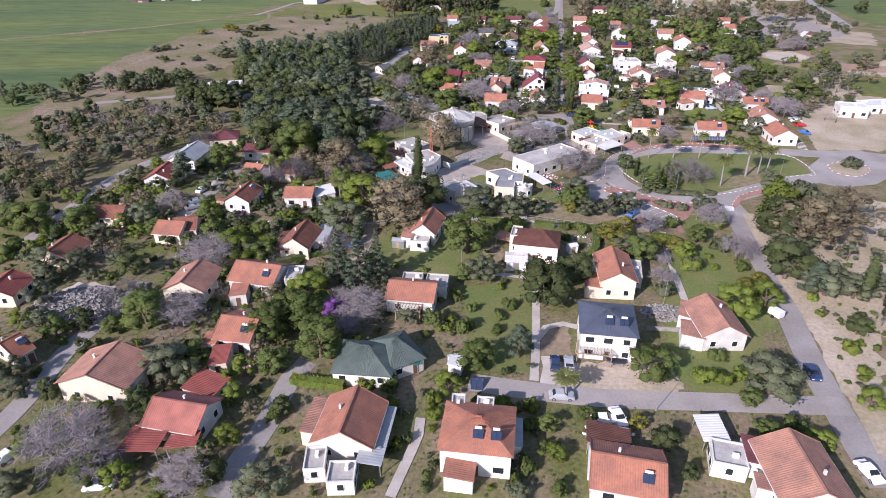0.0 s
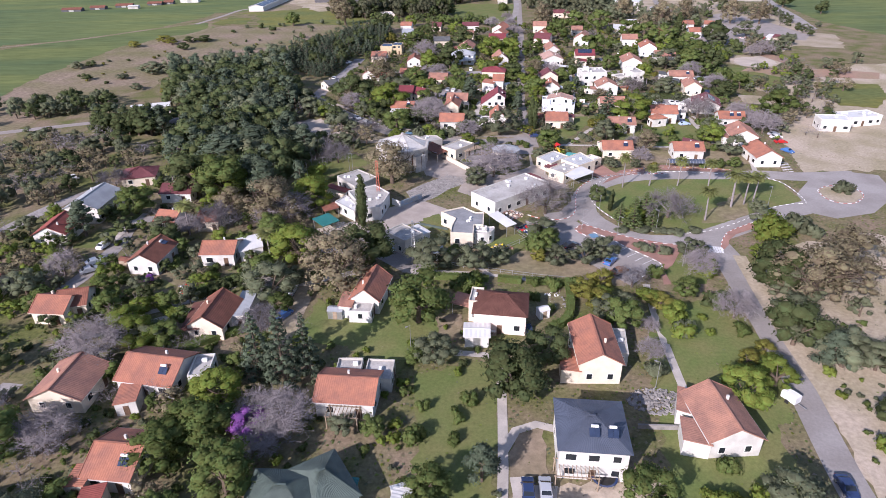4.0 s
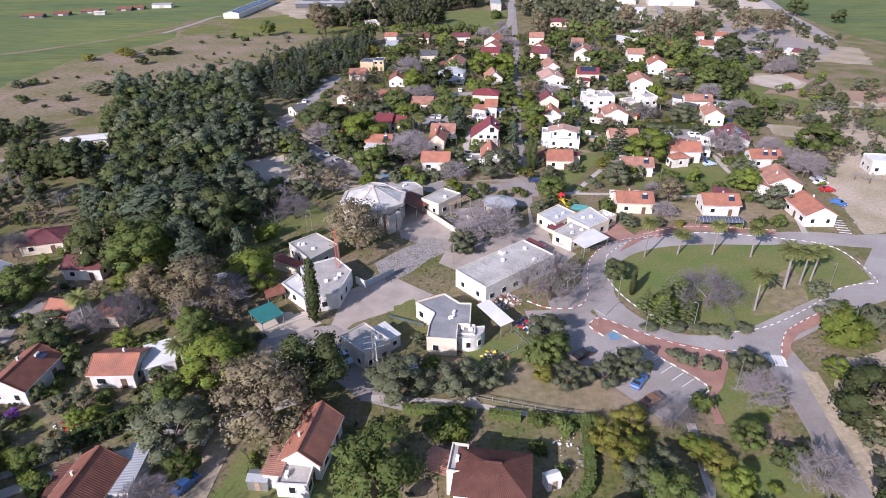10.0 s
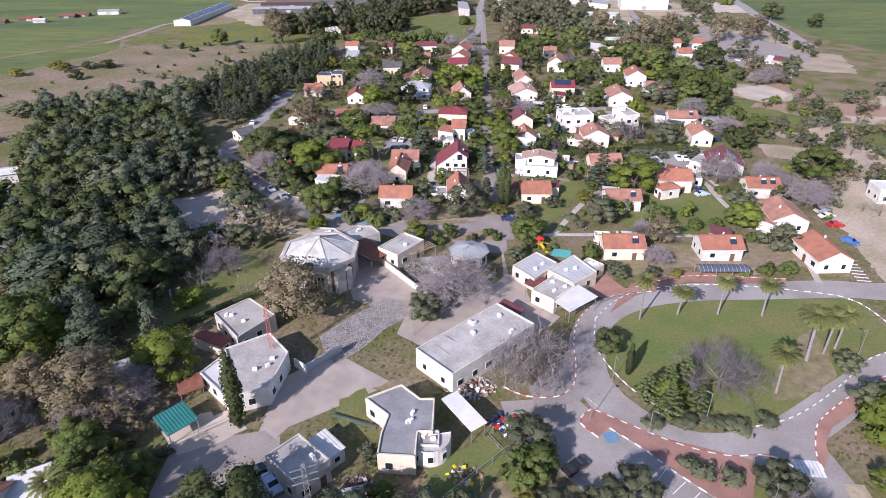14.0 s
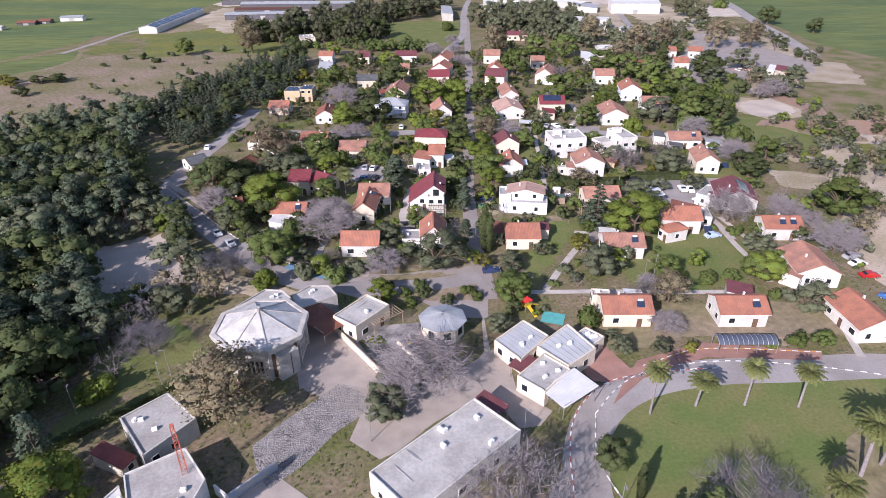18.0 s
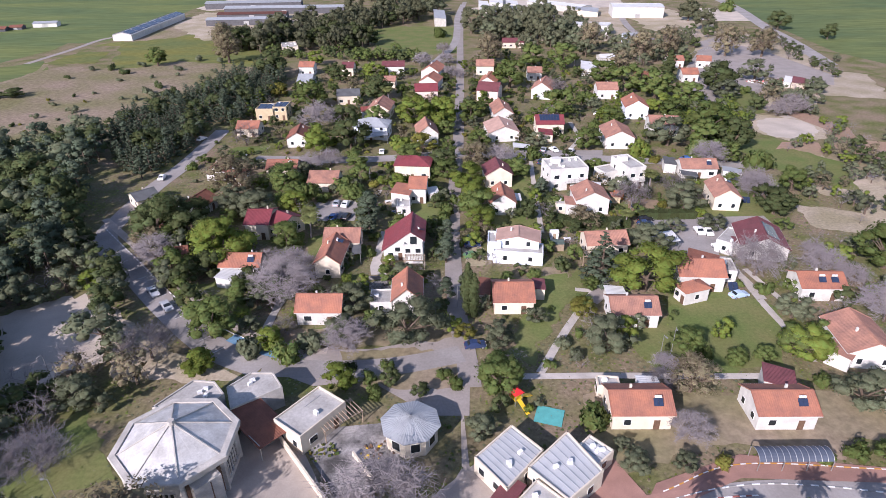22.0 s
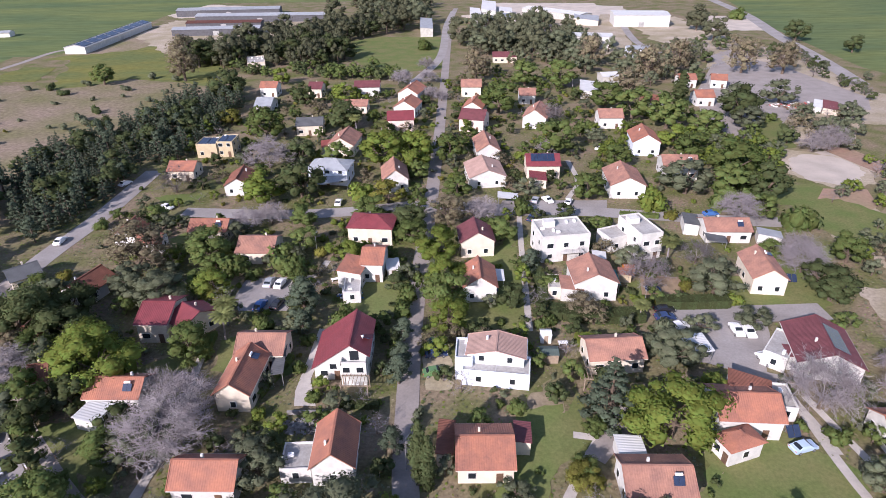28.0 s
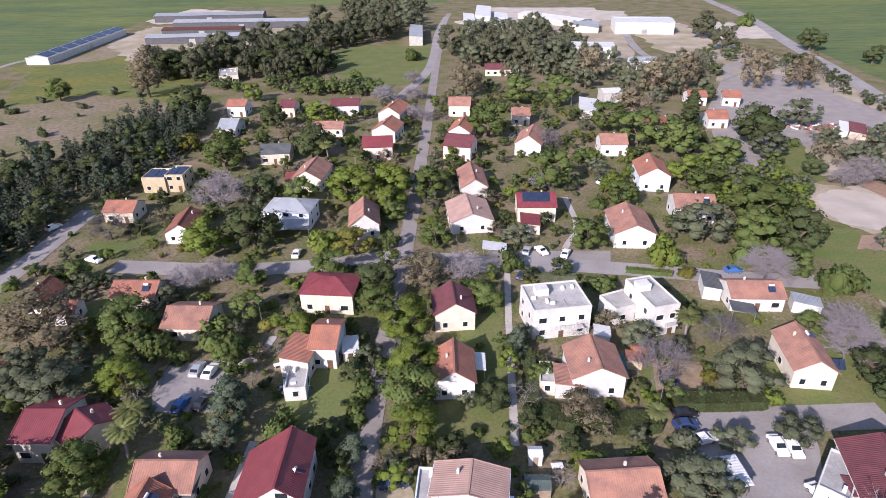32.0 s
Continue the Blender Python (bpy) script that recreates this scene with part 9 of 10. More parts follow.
plant('shrub_light', [(-8.8, 73.4, 2.2, 2.6), (-15.9, 75.2, 2.3, 2.7), (7.3, 76.2, 2.2, 2.6), (2.9, 76.8, 2.3, 2.7), (-8.8, 76.8, 2.3, 2.7), (-20.9, 79.3, 2.4, 2.8), (40.8, 85.9, 2.7, 3.1), (37.4, 86.5, 3.0, 3.5), (44.0, 87.1, 2.1, 2.5), (66.2, 89.4, 2.1, 2.5), (66.9, 96.2, 2.5, 3.0), (67.4, 113.7, 1.8, 2.1), (-111.7, 122.8, 3.4, 4.0), (45.3, 125.2, 3.5, 4.1), (50.7, 125.3, 1.4, 1.7), (45.6, 129.8, 3.6, 4.2), (51.2, 130.5, 1.5, 1.8), (5.6, 140.3, 3.6, 4.2), (58.0, 147.8, 3.5, 4.2), (79.2, 165.8, 6.6, 7.8)])
plant('shrub_light', [(-43.9, 208.5, 4.6, 5.4), (-22.2, 242.8, 3.7, 4.4), (-10.0, 247.7, 2.8, 3.3), (2.4, 271.7, 1.9, 2.3), (-15.2, 290.4, 1.6, 1.9), (-13.8, 292.3, 1.9, 2.2), (96.6, 299.6, 2.6, 3.0), (106.0, 306.6, 3.5, 4.2), (16.2, 325.7, 3.8, 4.5), (95.7, 346.9, 5.8, 6.8), (97.6, 355.3, 3.9, 4.6), (14.0, 358.6, 6.0, 7.1), (65.7, 390.6, 3.7, 4.4), (96.5, 392.7, 5.8, 6.9)])
plant('shrub_mid', [(6.3, 63.9, 2.3, 2.7), (6.8, 72.0, 2.2, 2.5), (48.5, 74.3, 2.7, 3.1), (-16.9, 79.3, 2.9, 3.4), (41.3, 92.3, 2.5, 2.9), (1.3, 96.7, 1.7, 2.0), (-5.2, 97.2, 3.0, 3.5), (2.1, 101.6, 1.7, 2.0), (-3.9, 104.1, 1.8, 2.1), (4.2, 105.7, 2.2, 2.6), (-116.2, 117.1, 4.9, 5.7), (57.0, 125.6, 2.4, 2.8), (-112.3, 127.6, 3.5, 4.1), (20.4, 132.8, 2.1, 2.4), (-87.8, 136.6, 3.6, 4.2), (17.8, 137.5, 2.1, 2.5), (3.1, 140.3, 3.6, 4.2), (22.7, 141.8, 2.8, 3.3), (27.5, 142.2, 2.2, 2.6), (18.8, 143.1, 2.2, 2.6)])
plant('shrub_mid', [(3.8, 143.3, 3.4, 4.0), (-73.5, 143.3, 2.3, 2.7), (-58.3, 143.6, 2.0, 2.4), (45.8, 147.0, 2.9, 3.4), (-55.3, 147.6, 2.4, 2.8), (-64.4, 149.8, 2.4, 2.8), (21.1, 159.4, 4.8, 5.7), (79.8, 214.5, 1.9, 2.2), (85.3, 215.1, 2.7, 3.2), (47.4, 224.6, 4.0, 4.7), (89.4, 231.3, 2.5, 2.9), (11.0, 232.6, 2.0, 2.3), (25.3, 234.4, 2.0, 2.4), (9.8, 237.2, 2.0, 2.4), (22.8, 237.4, 2.0, 2.4), (77.2, 237.9, 2.6, 3.0), (83.0, 239.4, 2.2, 2.6), (13.2, 239.8, 2.1, 2.4), (72.5, 240.8, 2.3, 2.7), (-5.6, 243.9, 3.9, 4.5)])
plant('shrub_mid', [(80.9, 248.6, 1.5, 1.7), (94.5, 260.8, 2.7, 3.2), (45.4, 270.5, 2.4, 2.9), (43.0, 272.1, 1.2, 1.5), (53.5, 274.3, 2.0, 2.4), (10.9, 275.2, 2.0, 2.4), (7.6, 283.3, 2.2, 2.5), (25.2, 286.8, 2.8, 3.2), (70.3, 288.3, 2.9, 3.4), (7.5, 291.4, 2.3, 2.7), (54.1, 294.1, 2.4, 2.8), (56.6, 295.1, 2.0, 2.4), (46.1, 295.2, 1.5, 1.8), (-1.9, 296.7, 3.6, 4.2), (14.6, 297.7, 4.0, 4.7), (26.1, 298.9, 3.2, 3.8), (69.1, 300.4, 1.9, 2.2), (25.9, 302.1, 2.1, 2.5), (27.2, 305.2, 3.5, 4.1), (30.8, 311.3, 3.6, 4.2)])
plant('shrub_mid', [(-8.6, 316.9, 2.9, 3.5), (27.0, 317.2, 2.7, 3.2), (5.1, 318.8, 2.4, 2.8), (-0.1, 319.0, 5.6, 6.6), (-13.8, 320.0, 5.6, 6.6), (14.5, 320.1, 3.3, 3.9), (72.5, 324.3, 2.6, 3.0), (-4.5, 325.4, 4.8, 5.7), (86.6, 329.2, 5.1, 6.1), (128.9, 333.1, 6.9, 8.1), (22.9, 333.4, 5.2, 6.1), (115.0, 345.6, 5.7, 6.7), (-54.9, 345.8, 2.8, 3.3), (59.3, 347.6, 4.6, 5.4), (89.0, 379.5, 3.6, 4.2), (94.4, 417.7, 5.3, 6.3), (170.5, 425.9, 3.9, 4.6), (37.8, 588.3, 7.3, 8.6), (284.5, 685.3, 9.2, 10.9)])
plant('pine', [(5.4, 89.5, 7.4, 4.4), (67.5, 114.6, 8.9, 5.3), (-95.1, 166.1, 10.2, 6.0), (-53.9, 188.5, 13.0, 8.5), (-74.4, 211.1, 13.0, 13.6), (-66.7, 220.5, 13.0, 14.0), (-51.3, 226.5, 11.4, 6.7), (-59.7, 238.2, 12.5, 7.3), (24.9, 262.6, 5.8, 3.4), (29.5, 263.0, 3.2, 1.9), (25.7, 278.6, 6.6, 3.9), (26.1, 282.4, 6.4, 3.8), (26.6, 291.0, 5.7, 3.4), (6.5, 294.6, 5.9, 3.5), (6.0, 300.3, 10.0, 5.9)])
plant('pine', [(55.4, 315.0, 6.5, 3.8)])
plant('fir', [(47.0, 171.5, 6.6, 4.2), (44.6, 175.6, 5.6, 3.8), (48.2, 175.6, 7.2, 4.6), (51.4, 177.2, 7.6, 5.2), (52.4, 172.6, 5.0, 3.6)])
plant('cypress', [(43.2, 181.5, 5.4, 1.2), (43.9, 183.3, 5.8, 1.2)])
plant('yellow', [(24.0, 73.6, 2.4, 2.7), (54.2, 116.4, 3.0, 3.8), (58.6, 119.6, 2.6, 3.6), (30.7, 133.6, 4.8, 5.6), (43.8, 135.2, 2.6, 5.6), (28.4, 138.6, 4.6, 5.2), (32.6, 141.7, 4.7, 5.2), (20.5, 153.9, 3.2, 3.6), (80.7, 169.8, 4.3, 4.8), (28.0, 248.5, 3.3, 3.7), (53.1, 254.2, 4.5, 5.0), (21.6, 357.0, 7.3, 8.2), (-43.7, 437.8, 7.1, 7.9)])
plant('brown', [(74.6, 136.5, 14.7, 14.0), (83.2, 139.9, 12.2, 11.6), (-24.5, 141.7, 14.7, 14.0), (89.9, 150.5, 11.0, 10.4), (-48.7, 174.6, 13.1, 12.4), (-61.6, 180.2, 7.6, 7.3), (-18.9, 201.7, 13.6, 13.0), (65.7, 230.9, 7.7, 7.3), (63.2, 298.6, 4.9, 6.0), (-34.9, 322.6, 13.8, 13.1), (38.1, 340.1, 9.4, 9.0), (126.4, 465.2, 14.1, 13.5), (145.8, 493.9, 18.2, 14.0), (61.3, 501.9, 18.2, 14.0), (219.3, 503.2, 17.8, 13.7), (165.2, 507.5, 18.2, 14.0), (200.2, 508.2, 18.2, 14.0), (-86.7, 515.9, 18.2, 14.0), (125.0, 528.7, 18.2, 14.0), (-97.8, 550.9, 18.2, 14.0)])
plant('gum', [(-75.0, 558.2, 18.2, 14.0), (103.2, 571.6, 18.2, 14.0), (80.1, 574.0, 18.2, 14.0), (-67.2, 589.6, 18.2, 14.0), (-76.1, 590.6, 18.2, 14.0), (224.4, 595.4, 18.2, 14.0), (96.3, 596.5, 18.2, 14.0), (60.5, 600.4, 18.2, 14.0), (-59.1, 600.8, 18.2, 14.0), (-36.4, 611.1, 18.2, 14.0), (-55.6, 626.8, 18.2, 14.0), (-24.0, 637.7, 18.2, 14.0), (231.9, 639.2, 18.2, 14.0), (12.0, 648.9, 18.2, 14.0), (24.2, 663.9, 18.2, 14.0), (-3.3, 685.0, 18.2, 14.0), (-30.3, 707.4, 18.2, 14.0)])
plant('palm', [(13.2, 79.2, 5.5, 4.0), (-43.9, 155.6, 7.5, 4.2), (-68.1, 166.8, 9.5, 4.2), (-81.9, 192.2, 9.5, 4.2), (-8.7, 293.7, 6.5, 4.2), (74.7, 295.2, 4.5, 3.2), (-9.5, 298.6, 6.5, 4.2), (89.1, 318.0, 6.5, 4.2), (17.4, 413.9, 7.5, 4.2), (7.8, 422.2, 7.5, 4.2), (106.2, 484.6, 7.5, 4.2)])
plant('palm', [(50.6, 198.4, 10.9, 3.7), (58.9, 199.8, 6.3, 4.2), (67.2, 199.5, 9.0, 3.8), (76.0, 198.6, 8.9, 4.0), (67.2, 175.8, 9.8, 4.2), (81.4, 186.0, 9.6, 4.4), (84.5, 187.5, 9.0, 4.0)])
plant('cypress', [(77.7, 114.4, 11.0, 2.6), (82.1, 112.2, 12.0, 2.8), (79.5, 108.6, 10.0, 2.4)])
plant('date_palm', [(77.2, 184.2, 10.6, 5.6)])
plant('spruce', [(60.4, 268.4, 12.5, 8.0), (-33.5, 112.0, 14.0, 5.6), (-28.6, 110.5, 15.5, 6.4), (-25.0, 112.6, 13.5, 5.0)])
plant('olive', [(-211.0, 367.6, 4.0, 7.5), (-162.6, 353.3, 6.5, 12.0), (-154.0, 356.0, 5.0, 8.0), (-154.7, 319.4, 3.5, 6.0), (-143.0, 352.0, 7.0, 9.0), (-172.8, 341.6, 3.0, 6.0)])
plant('dark', [(-190.5, 339.7, 3.6, 5.0), (-172.7, 420.1, 4.5, 7.0), (-169.4, 447.9, 4.5, 9.0), (-178.0, 446.0, 4.0, 8.0), (-206.0, 372.0, 3.5, 6.0)])
plant('yellow', [(-134.9, 311.0, 4.0, 8.5), (-196.2, 445.0, 5.0, 9.0), (-209.5, 430.4, 4.0, 8.0), (-188.0, 438.0, 4.5, 7.0)])
plant('shrub_olive', [(37.0, 114.0, 2.8, 3.4), (45.7, 125.3, 3.1, 3.7), (51.0, 157.8, 2.0, 3.2), (47.8, 159.5, 2.0, 3.3), (45.9, 160.9, 1.5, 2.4), (91.2, 167.0, 3.3, 3.9), (57.1, 168.1, 1.2, 4.1), (53.3, 169.2, 1.2, 4.1), (61.9, 169.3, 1.2, 3.4), (49.1, 169.4, 1.2, 4.1), (88.2, 169.5, 5.1, 6.0), (43.6, 169.9, 1.2, 3.4), (113.3, 194.1, 3.9, 4.6), (47.8, 241.0, 2.2, 2.6), (46.3, 244.6, 2.3, 2.6), (-13.0, 246.5, 3.9, 4.6), (-2.4, 246.9, 3.9, 4.6), (78.1, 290.8, 2.9, 3.5)])
plant('cypress', [(30.2, 255.4, 11.0, 2.1), (29.0, 256.5, 12.8, 2.5), (142.1, 445.3, 16.5, 5.6)])
plant('shrub_yellow', [(64.2, 214.5, 2.0, 2.3), (-15.6, 269.5, 1.7, 2.0), (88.5, 305.9, 2.2, 2.6), (-15.5, 307.3, 4.4, 5.1), (-52.2, 319.6, 2.8, 3.3), (5.9, 327.3, 2.6, 3.0), (98.8, 341.3, 2.9, 3.4)])
plant('shrub_dark', [(54.8, 135.5, 4.7, 5.5), (-53.4, 138.3, 2.7, 3.2), (-51.1, 139.2, 2.8, 3.2), (-49.3, 141.2, 2.8, 3.3), (-47.4, 143.2, 2.8, 3.3), (6.3, 240.6, 1.8, 2.1)])
plant("cypress", [(*(-23.4, 170.9), 15.5, 2.7)])
grove([(-150, 353), (-123, 372), (-97, 378), (-70, 292), (-55, 232), (-59, 206), (-80, 208), (-94, 210), (-99, 241), (-126, 291)], 175, ['pine', 'pine', 'dark', 'dark', 'olive'], 8.5, 13, 0.52, 1, 1.5)
grove([(-165, 247), (-131, 242), (-103, 228), (-112, 200), (-124, 175), (-122, 134), (-126, 127), (-180, 190)], 110, ['olive', 'barelight', 'brown', 'dark', 'olive'], 4.5, 8, 0.55, 2, 1.5)
grove([(-134, 246), (-103, 246), (-111, 264), (-142, 261)], 34, ['dark', 'pine', 'dark'], 7, 10, 0.5, 51, 1)
grove([(-177, 267), (-191, 288), (-162, 305), (-150, 285), (-168, 274)], 26, ['dark', 'olive'], 5, 8, 0.55, 52, 1)
grove([(-210, 240), (-235, 262), (-191, 290), (-177, 267)], 18, ['dark', 'olive'], 5, 8, 0.55, 53, 1)
grove([(-208, 300), (-212, 322), (-195, 458), (-130, 440), (-125, 320), (-170, 300)], 26, ['shrub_olive', 'shrub_dark', 'shrub_yellow'], 0.8, 1.8, 0.8, 3, 2, "garden_plants", "low shrubs scattered over a dry slope")
grove([(-75, 552), (-48, 537), (17, 531), (16, 505), (-31, 519), (-53, 521)], 40, ['mid', 'dark'], 4, 6, 0.62, 4, 1.5)
grove([(-30, 548), (19, 556), (24, 504), (-19, 513)], 16, ['mid'], 5, 7, 0.6, 5, 1)
grove([(127, 402), (152, 427), (163, 404), (141, 364), (127, 352), (119, 359)], 60, ['light', 'mid', 'olive'], 4, 6, 0.6, 6, 1.5)
grove([(73, 526), (106, 672), (148, 588), (156, 543), (219, 581), (169, 496), (130, 490), (109, 535)], 75, ['gum', 'gum', 'olive'], 7, 11, 0.5, 7, 2)
grove([(212, 551), (277, 575), (235, 490), (180, 476)], 25, ['olive', 'barelight', 'dark'], 4, 7, 0.8, 8, 2)
grove([(159, 342), (223, 376), (146, 264), (119, 238), (125, 265)], 30, ['brown', 'barelight', 'olive', 'dark'], 4, 7, 0.75, 9, 2)
grove([(80, 157), (109, 166), (74, 97), (70, 108)], 8, ['olive', 'barelight', 'brown'], 3, 5, 0.75, 10, 2, "garden_plants", "low shrubs and young trees filling the gardens")
grove([(-37, 310), (-63, 354), (-58, 406), (-26, 494), (29, 489), (71, 526), (103, 483), (144, 434), (111, 343), (74, 284), (49, 283), (17, 285), (0, 286)], 300, ['mid', 'mid', 'dark', 'olive', 'light', 'barelight', 'brown'], 3, 5.8, 0.74, 11, 0.8, "garden_plants", "low shrubs and young trees filling the gardens")
grove([(-44, 331), (27, 326), (78, 308), (140, 277), (112, 237), (58, 240), (26, 221), (-25, 254)], 80, ['mid', 'dark', 'olive', 'light', 'barelight'], 3, 5, 0.8, 12, 0.8, "garden_plants", "low shrubs and young trees filling the gardens")
grove([(-68, 52), (-126, 127), (-118, 181), (-71, 185), (-30, 168), (-25, 118), (-31, 82), (-34, 55)], 130, ['mid', 'dark', 'olive', 'light', 'barelight', 'brown'], 3, 5.5, 0.8, 13, 0.8, "garden_plants", "low shrubs and young trees filling the gardens")
grove([(-37, 310), (-63, 354), (-58, 406), (-26, 494), (29, 489), (71, 526), (103, 483), (144, 434), (124, 342), (82, 283), (49, 283), (17, 285), (0, 286)], 520, ['shrub_mid', 'shrub_dark', 'shrub_olive', 'shrub_light', 'shrub_yellow'], 0.8, 2.0, 0.7, 15, 0.3, "garden_plants", "low shrubs and young trees filling the gardens")
grove([(-44, 331), (27, 326), (78, 308), (140, 277), (112, 237), (58, 240), (26, 221), (-25, 254)], 90, ['shrub_mid', 'shrub_dark', 'shrub_olive', 'shrub_light'], 0.8, 1.7, 0.9, 16, 0.4, "garden_plants", "low shrubs and young trees filling the gardens")
grove([(-68, 52), (-126, 127), (-118, 181), (-71, 185), (-30, 168), (4, 151), (11, 59)], 320, ['shrub_mid', 'shrub_dark', 'shrub_olive', 'shrub_light'], 0.7, 1.7, 0.75, 17, 0.3, "garden_plants", "low shrubs and young trees filling the gardens")
grove([(-62, 100), (-133, 206), (-44, 187), (-9, 137), (-17, 100)], 40, ['shrub_mid', 'shrub_dark', 'shrub_olive'], 0.8, 1.7, 0.9, 18, 0.4, "garden_plants", "low shrubs and young trees filling the gardens")
grove([(-122, 572), (-95, 590), (-62, 600), (-45, 640), (-5, 690), (30, 680), (5, 650), (-12, 600), (-8, 550), (-50, 528), (-100, 555)], 110, ['gum', 'gum', 'gum', 'dark'], 10, 15, 0.5, 19, 2)
grove([(-27, 807), (55, 835), (42, 679), (3, 661)], 45, ['gum', 'gum', 'olive'], 11, 16, 0.45, 20, 2)
grove([(78, 728), (145, 668), (139, 558), (88, 550), (68, 565)], 70, ['gum', 'gum', 'olive'], 9, 14, 0.45, 21, 2)
grove([(147, 544), (233, 597), (248, 510), (183, 467), (137, 471)], 40, ['brown', 'olive', 'barelight', 'dark'], 5, 9, 0.7, 22, 2)
grove([(235, 496), (258, 492), (228, 446), (209, 458)], 26, ['olive', 'dark', 'barelight'], 3, 5, 0.7, 61, 1, "garden_plants", "scrub beside an open yard")
grove([(171, 432), (218, 441), (180, 388), (166, 399)], 30, ['olive', 'barelight', 'brown'], 4, 7, 0.75, 23, 2)
grove([(-133, 322), (-115, 321), (-84, 319), (-66, 294), (-72, 278), (-77, 270), (-78, 257), (-79, 241)], 40, ['pine', 'dark'], 9, 12, 0.5, 24, 1.5)
grove([(-91, 249), (-68, 252), (-55, 239), (-53, 224), (-67, 215)], 24, ['pine', 'dark', 'dark'], 9, 12, 0.5, 25, 1.5)
grove([(143, 343), (173, 326), (156, 278), (124, 232), (132, 265), (137, 301)], 30, ['olive', 'barelight', 'barelight', 'brown'], 3, 6, 0.75, 26, 1.5, "garden_plants", "low shrubs and young trees filling the gardens")
grove([(-101, 241), (-79, 270), (-62, 246), (-57, 222), (-70, 204)], 34, ['dark', 'pine', 'dark'], 9, 12, 0.5, 27, 1.2)
grove([(-52, 239), (-82, 281), (-63, 287), (-52, 279), (-45, 259), (-30, 238)], 26, ['dark', 'olive', 'barelight', 'brown'], 5, 9, 0.6, 28, 1.2)
grove([(-181, 430), (-155, 515), (-115, 544), (-74, 528), (-63, 472), (-95, 447), (-125, 383)], 30, ['shrub_olive', 'shrub_dark', 'shrub_olive'], 1.2, 4, 0.5, 29, 1, "garden_plants", "low shrubs and young trees filling the gardens")
grove([(65, 126), (82, 129), (80, 109), (56, 63), (60, 76), (62, 100)], 40, ['shrub_light', 'shrub_mid', 'shrub_olive'], 0.6, 1.4, 0.8, 31, 0.4, "garden_plants", "low shrubs and young trees filling the gardens")
grove([(-96, 374), (-105, 410), (-91, 423), (-84, 449), (-78, 477), (-63, 502), (-47, 475), (-45, 443), (-47, 420), (-51, 401), (-49, 385), (-54, 368), (-59, 357), (-59, 320)], 340, ['spruce', 'spruce', 'spruce', 'pine', 'dark'], 4.5, 9.5, 0.5, 32, 1.5)
grove([(-82, 314), (-61, 297), (-42, 275), (-22, 259), (-19, 249), (-36, 260), (-57, 276)], 22, ['mid', 'barelight', 'dark', 'olive'], 4, 7, 0.65, 33, 1)
grove([(-71, 269), (-55, 268), (-40, 251), (-34, 229), (-46, 229)], 16, ['dark', 'olive', 'barelight'], 5, 8, 0.6, 34, 1)
grove([(166, 385), (193, 370), (142, 298), (130, 299), (140, 332)], 30, ['olive', 'light', 'barelight'], 3, 5, 0.8, 35, 1, "garden_plants", "low shrubs and young trees filling the gardens")
grove([(-60, 128), (-99, 186), (-84, 208), (-46, 191), (-42, 149), (-44, 128)], 24, ['mid', 'light', 'olive'], 3, 5, 0.8, 36, 1, "garden_plants", "low shrubs and young trees filling the gardens")
grove([(-31, 258), (-59, 305), (-46, 308), (-25, 291), (-15, 270), (-15, 257)], 22, ['dark', 'mid', 'brown', 'olive'], 5, 8.5, 0.5, 37, 0.8)
grove([(-62, 100), (-82, 130), (-64, 137), (-42, 121), (-35, 100)], 12, ['olive', 'barelight', 'mid'], 3, 5, 0.55, 38, 0.8)
grove([(-66, 193), (-92, 227), (-67, 226), (-51, 210), (-44, 192)], 18, ['dark', 'pine', 'dark'], 10, 13, 0.5, 40, 1.2)
grove([(-59, 225), (-47, 233), (-38, 224), (-40, 212), (-50, 213)], 10, ['dark', 'olive', 'barelight'], 6, 9, 0.5, 41, 1.2)


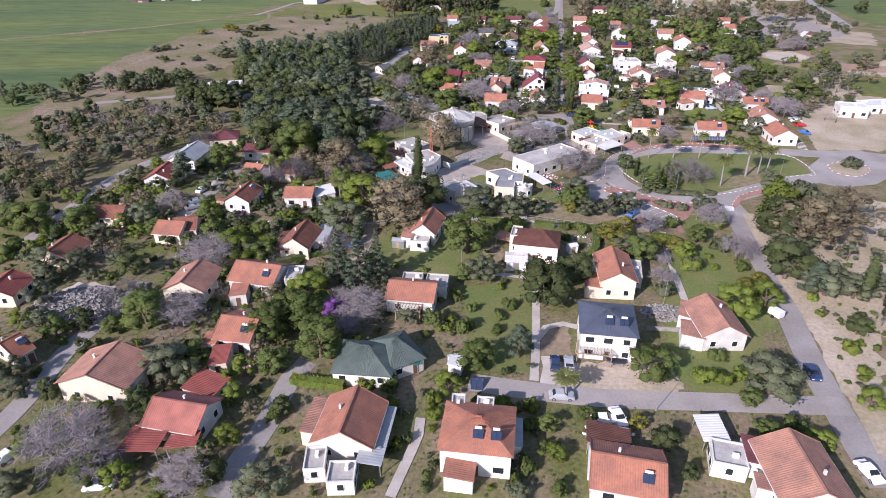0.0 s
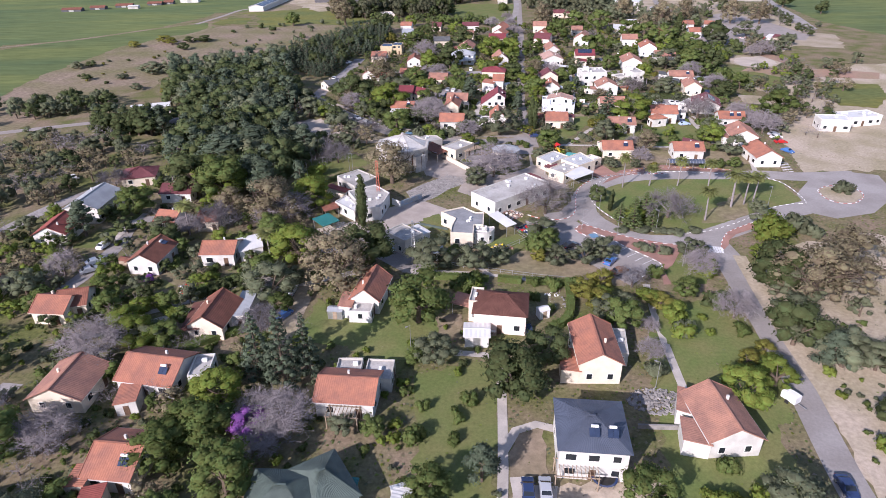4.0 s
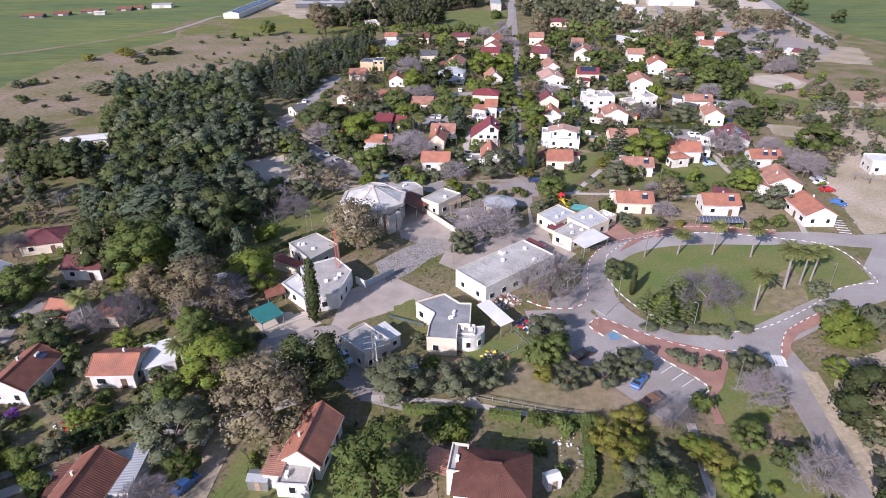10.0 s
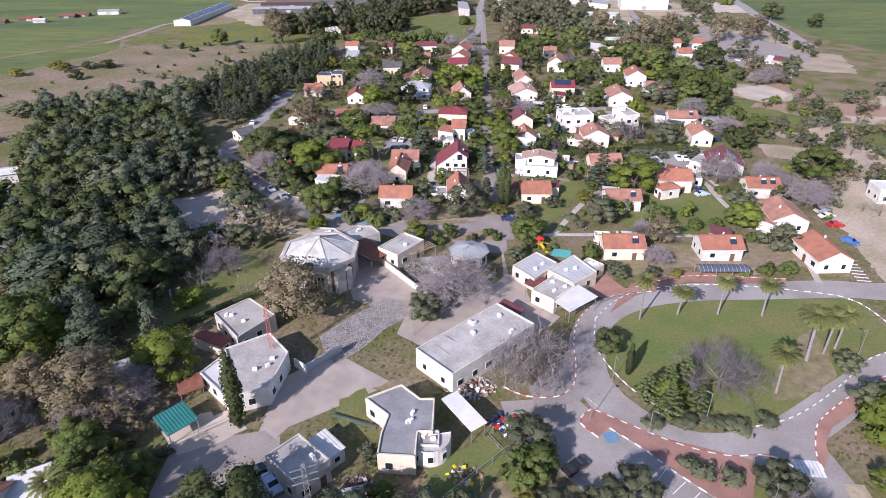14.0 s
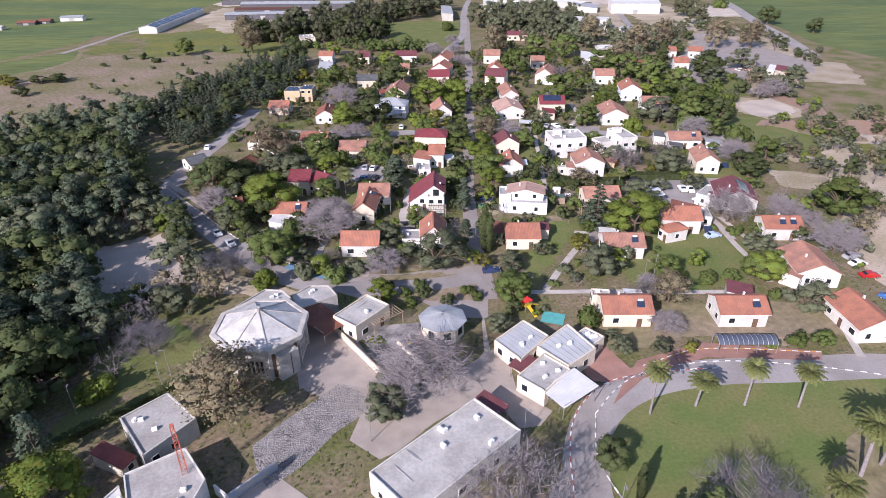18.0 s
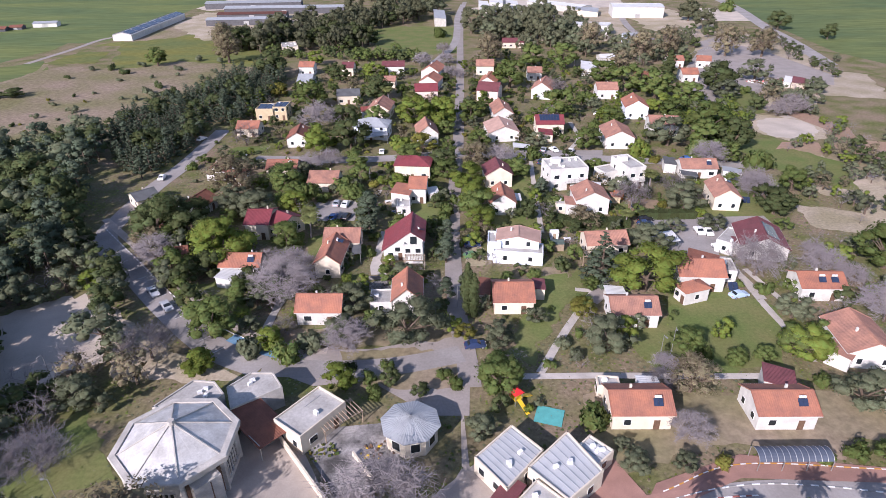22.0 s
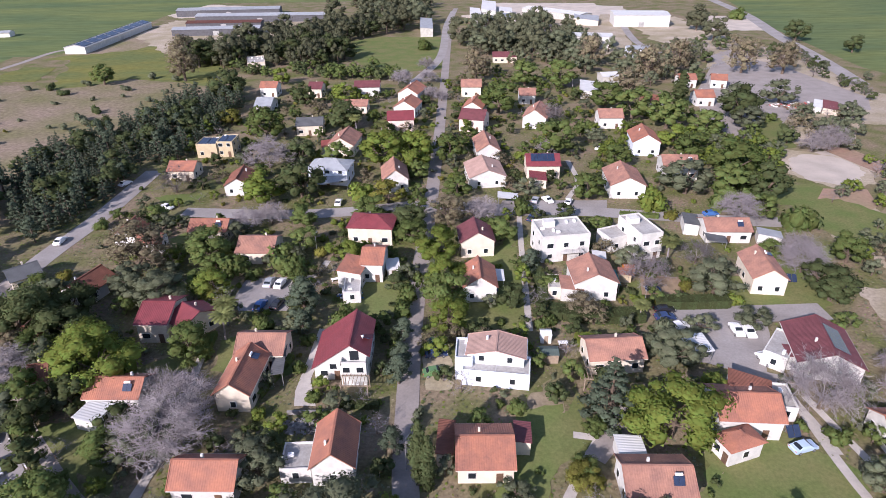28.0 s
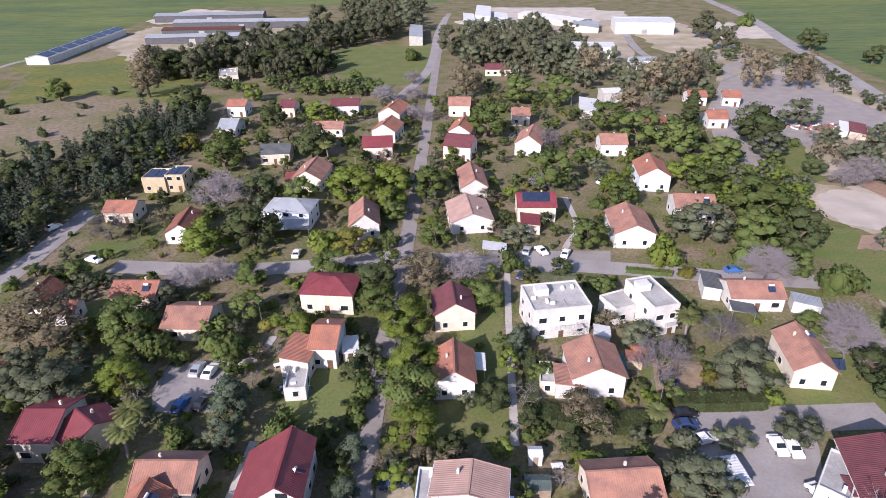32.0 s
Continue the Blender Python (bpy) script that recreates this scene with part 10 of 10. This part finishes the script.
# ---- tufts of weeds on the open ground ----
def tufts(x0, x1, y0, y1, count, seed):
    rng = np.random.default_rng(seed)
    q = np.stack([rng.uniform(x0, x1, count), rng.uniform(y0, y1, count)], 1)
    keep = np.ones(count, bool)
    for hx, hy, rot, L, W in FOOT:
        d = q - (hx, hy)
        c, s = math.cos(radians(rot)), math.sin(radians(rot))
        keep &= ~((np.abs(d @ (c, s)) < L / 2 + 0.2) & (np.abs(d @ (-s, c)) < W / 2 + 0.2))
    for line, width, _ in LINES:
        for p in line:
            keep &= ((q - (p.x, p.y)) ** 2).sum(1) > (width / 2 + 0.4) ** 2
    mown = np.zeros(count, bool)
    for n, poly, _ in PATCH:
        hit = np.zeros(count, bool)
        for (ax, ay), (bx, by) in zip(poly, poly[1:] + poly[:1]):
            if ay != by:
                hit ^= ((ay > q[:, 1]) != (by > q[:, 1])) & (q[:, 0] < (bx - ax) * (q[:, 1] - ay) / (by - ay) + ax)
        if n in ("lawn_grass", "bare_soil", "weedy_ground", "meadow_weeds", "field_grass"):
            mown |= hit
        else:
            keep &= ~hit
    keep &= ~mown | (rng.random(count) < 0.1)
    q, small = q[keep], mown[keep]
    n = len(q)
    h = rng.uniform(0.05, 0.2, n) * np.where(small, 0.6, 1)
    V = np.zeros((n, 3, 3, 3))
    for k in range(3):
        a = rng.uniform(0, 6.28, n)
        w = rng.uniform(0.15, 0.4, n)
        dx, dy = np.cos(a) * w, np.sin(a) * w
        V[:, k, 0] = np.stack([q[:, 0] - dx, q[:, 1] - dy, np.zeros(n)], 1)
        V[:, k, 1] = np.stack([q[:, 0] + dx, q[:, 1] + dy, np.zeros(n)], 1)
        V[:, k, 2] = np.stack([q[:, 0] - dy * 0.8, q[:, 1] + dx * 0.8, h], 1)
    me = bpy.data.meshes.new("weeds")
    me.from_pydata(V.reshape(-1, 3).tolist(), [], np.arange(9 * n).reshape(-1, 3).tolist(), shade_flat=False)
    set_normals(me, np.tile((0.0, 0.0, 1.0), (9 * n, 1)))
    mats = [LEAF["mid"], LEAF["olive"], LEAF["brown"], LEAF["light"], dirt]
    for m in mats:
        me.materials.append(m)
    me.polygons.foreach_set("material_index", np.repeat(rng.choice(5, n, p=(0.25, 0.25, 0.15, 0.2, 0.15)), 3))
    tagged(new("weeds", me), "tufts of weeds and dry grass on open ground", "weeds", "", "stuff")


tufts(-110, 130, 50, 230, 34000, 1)
tufts(-80, 140, 230, 420, 34000, 2)
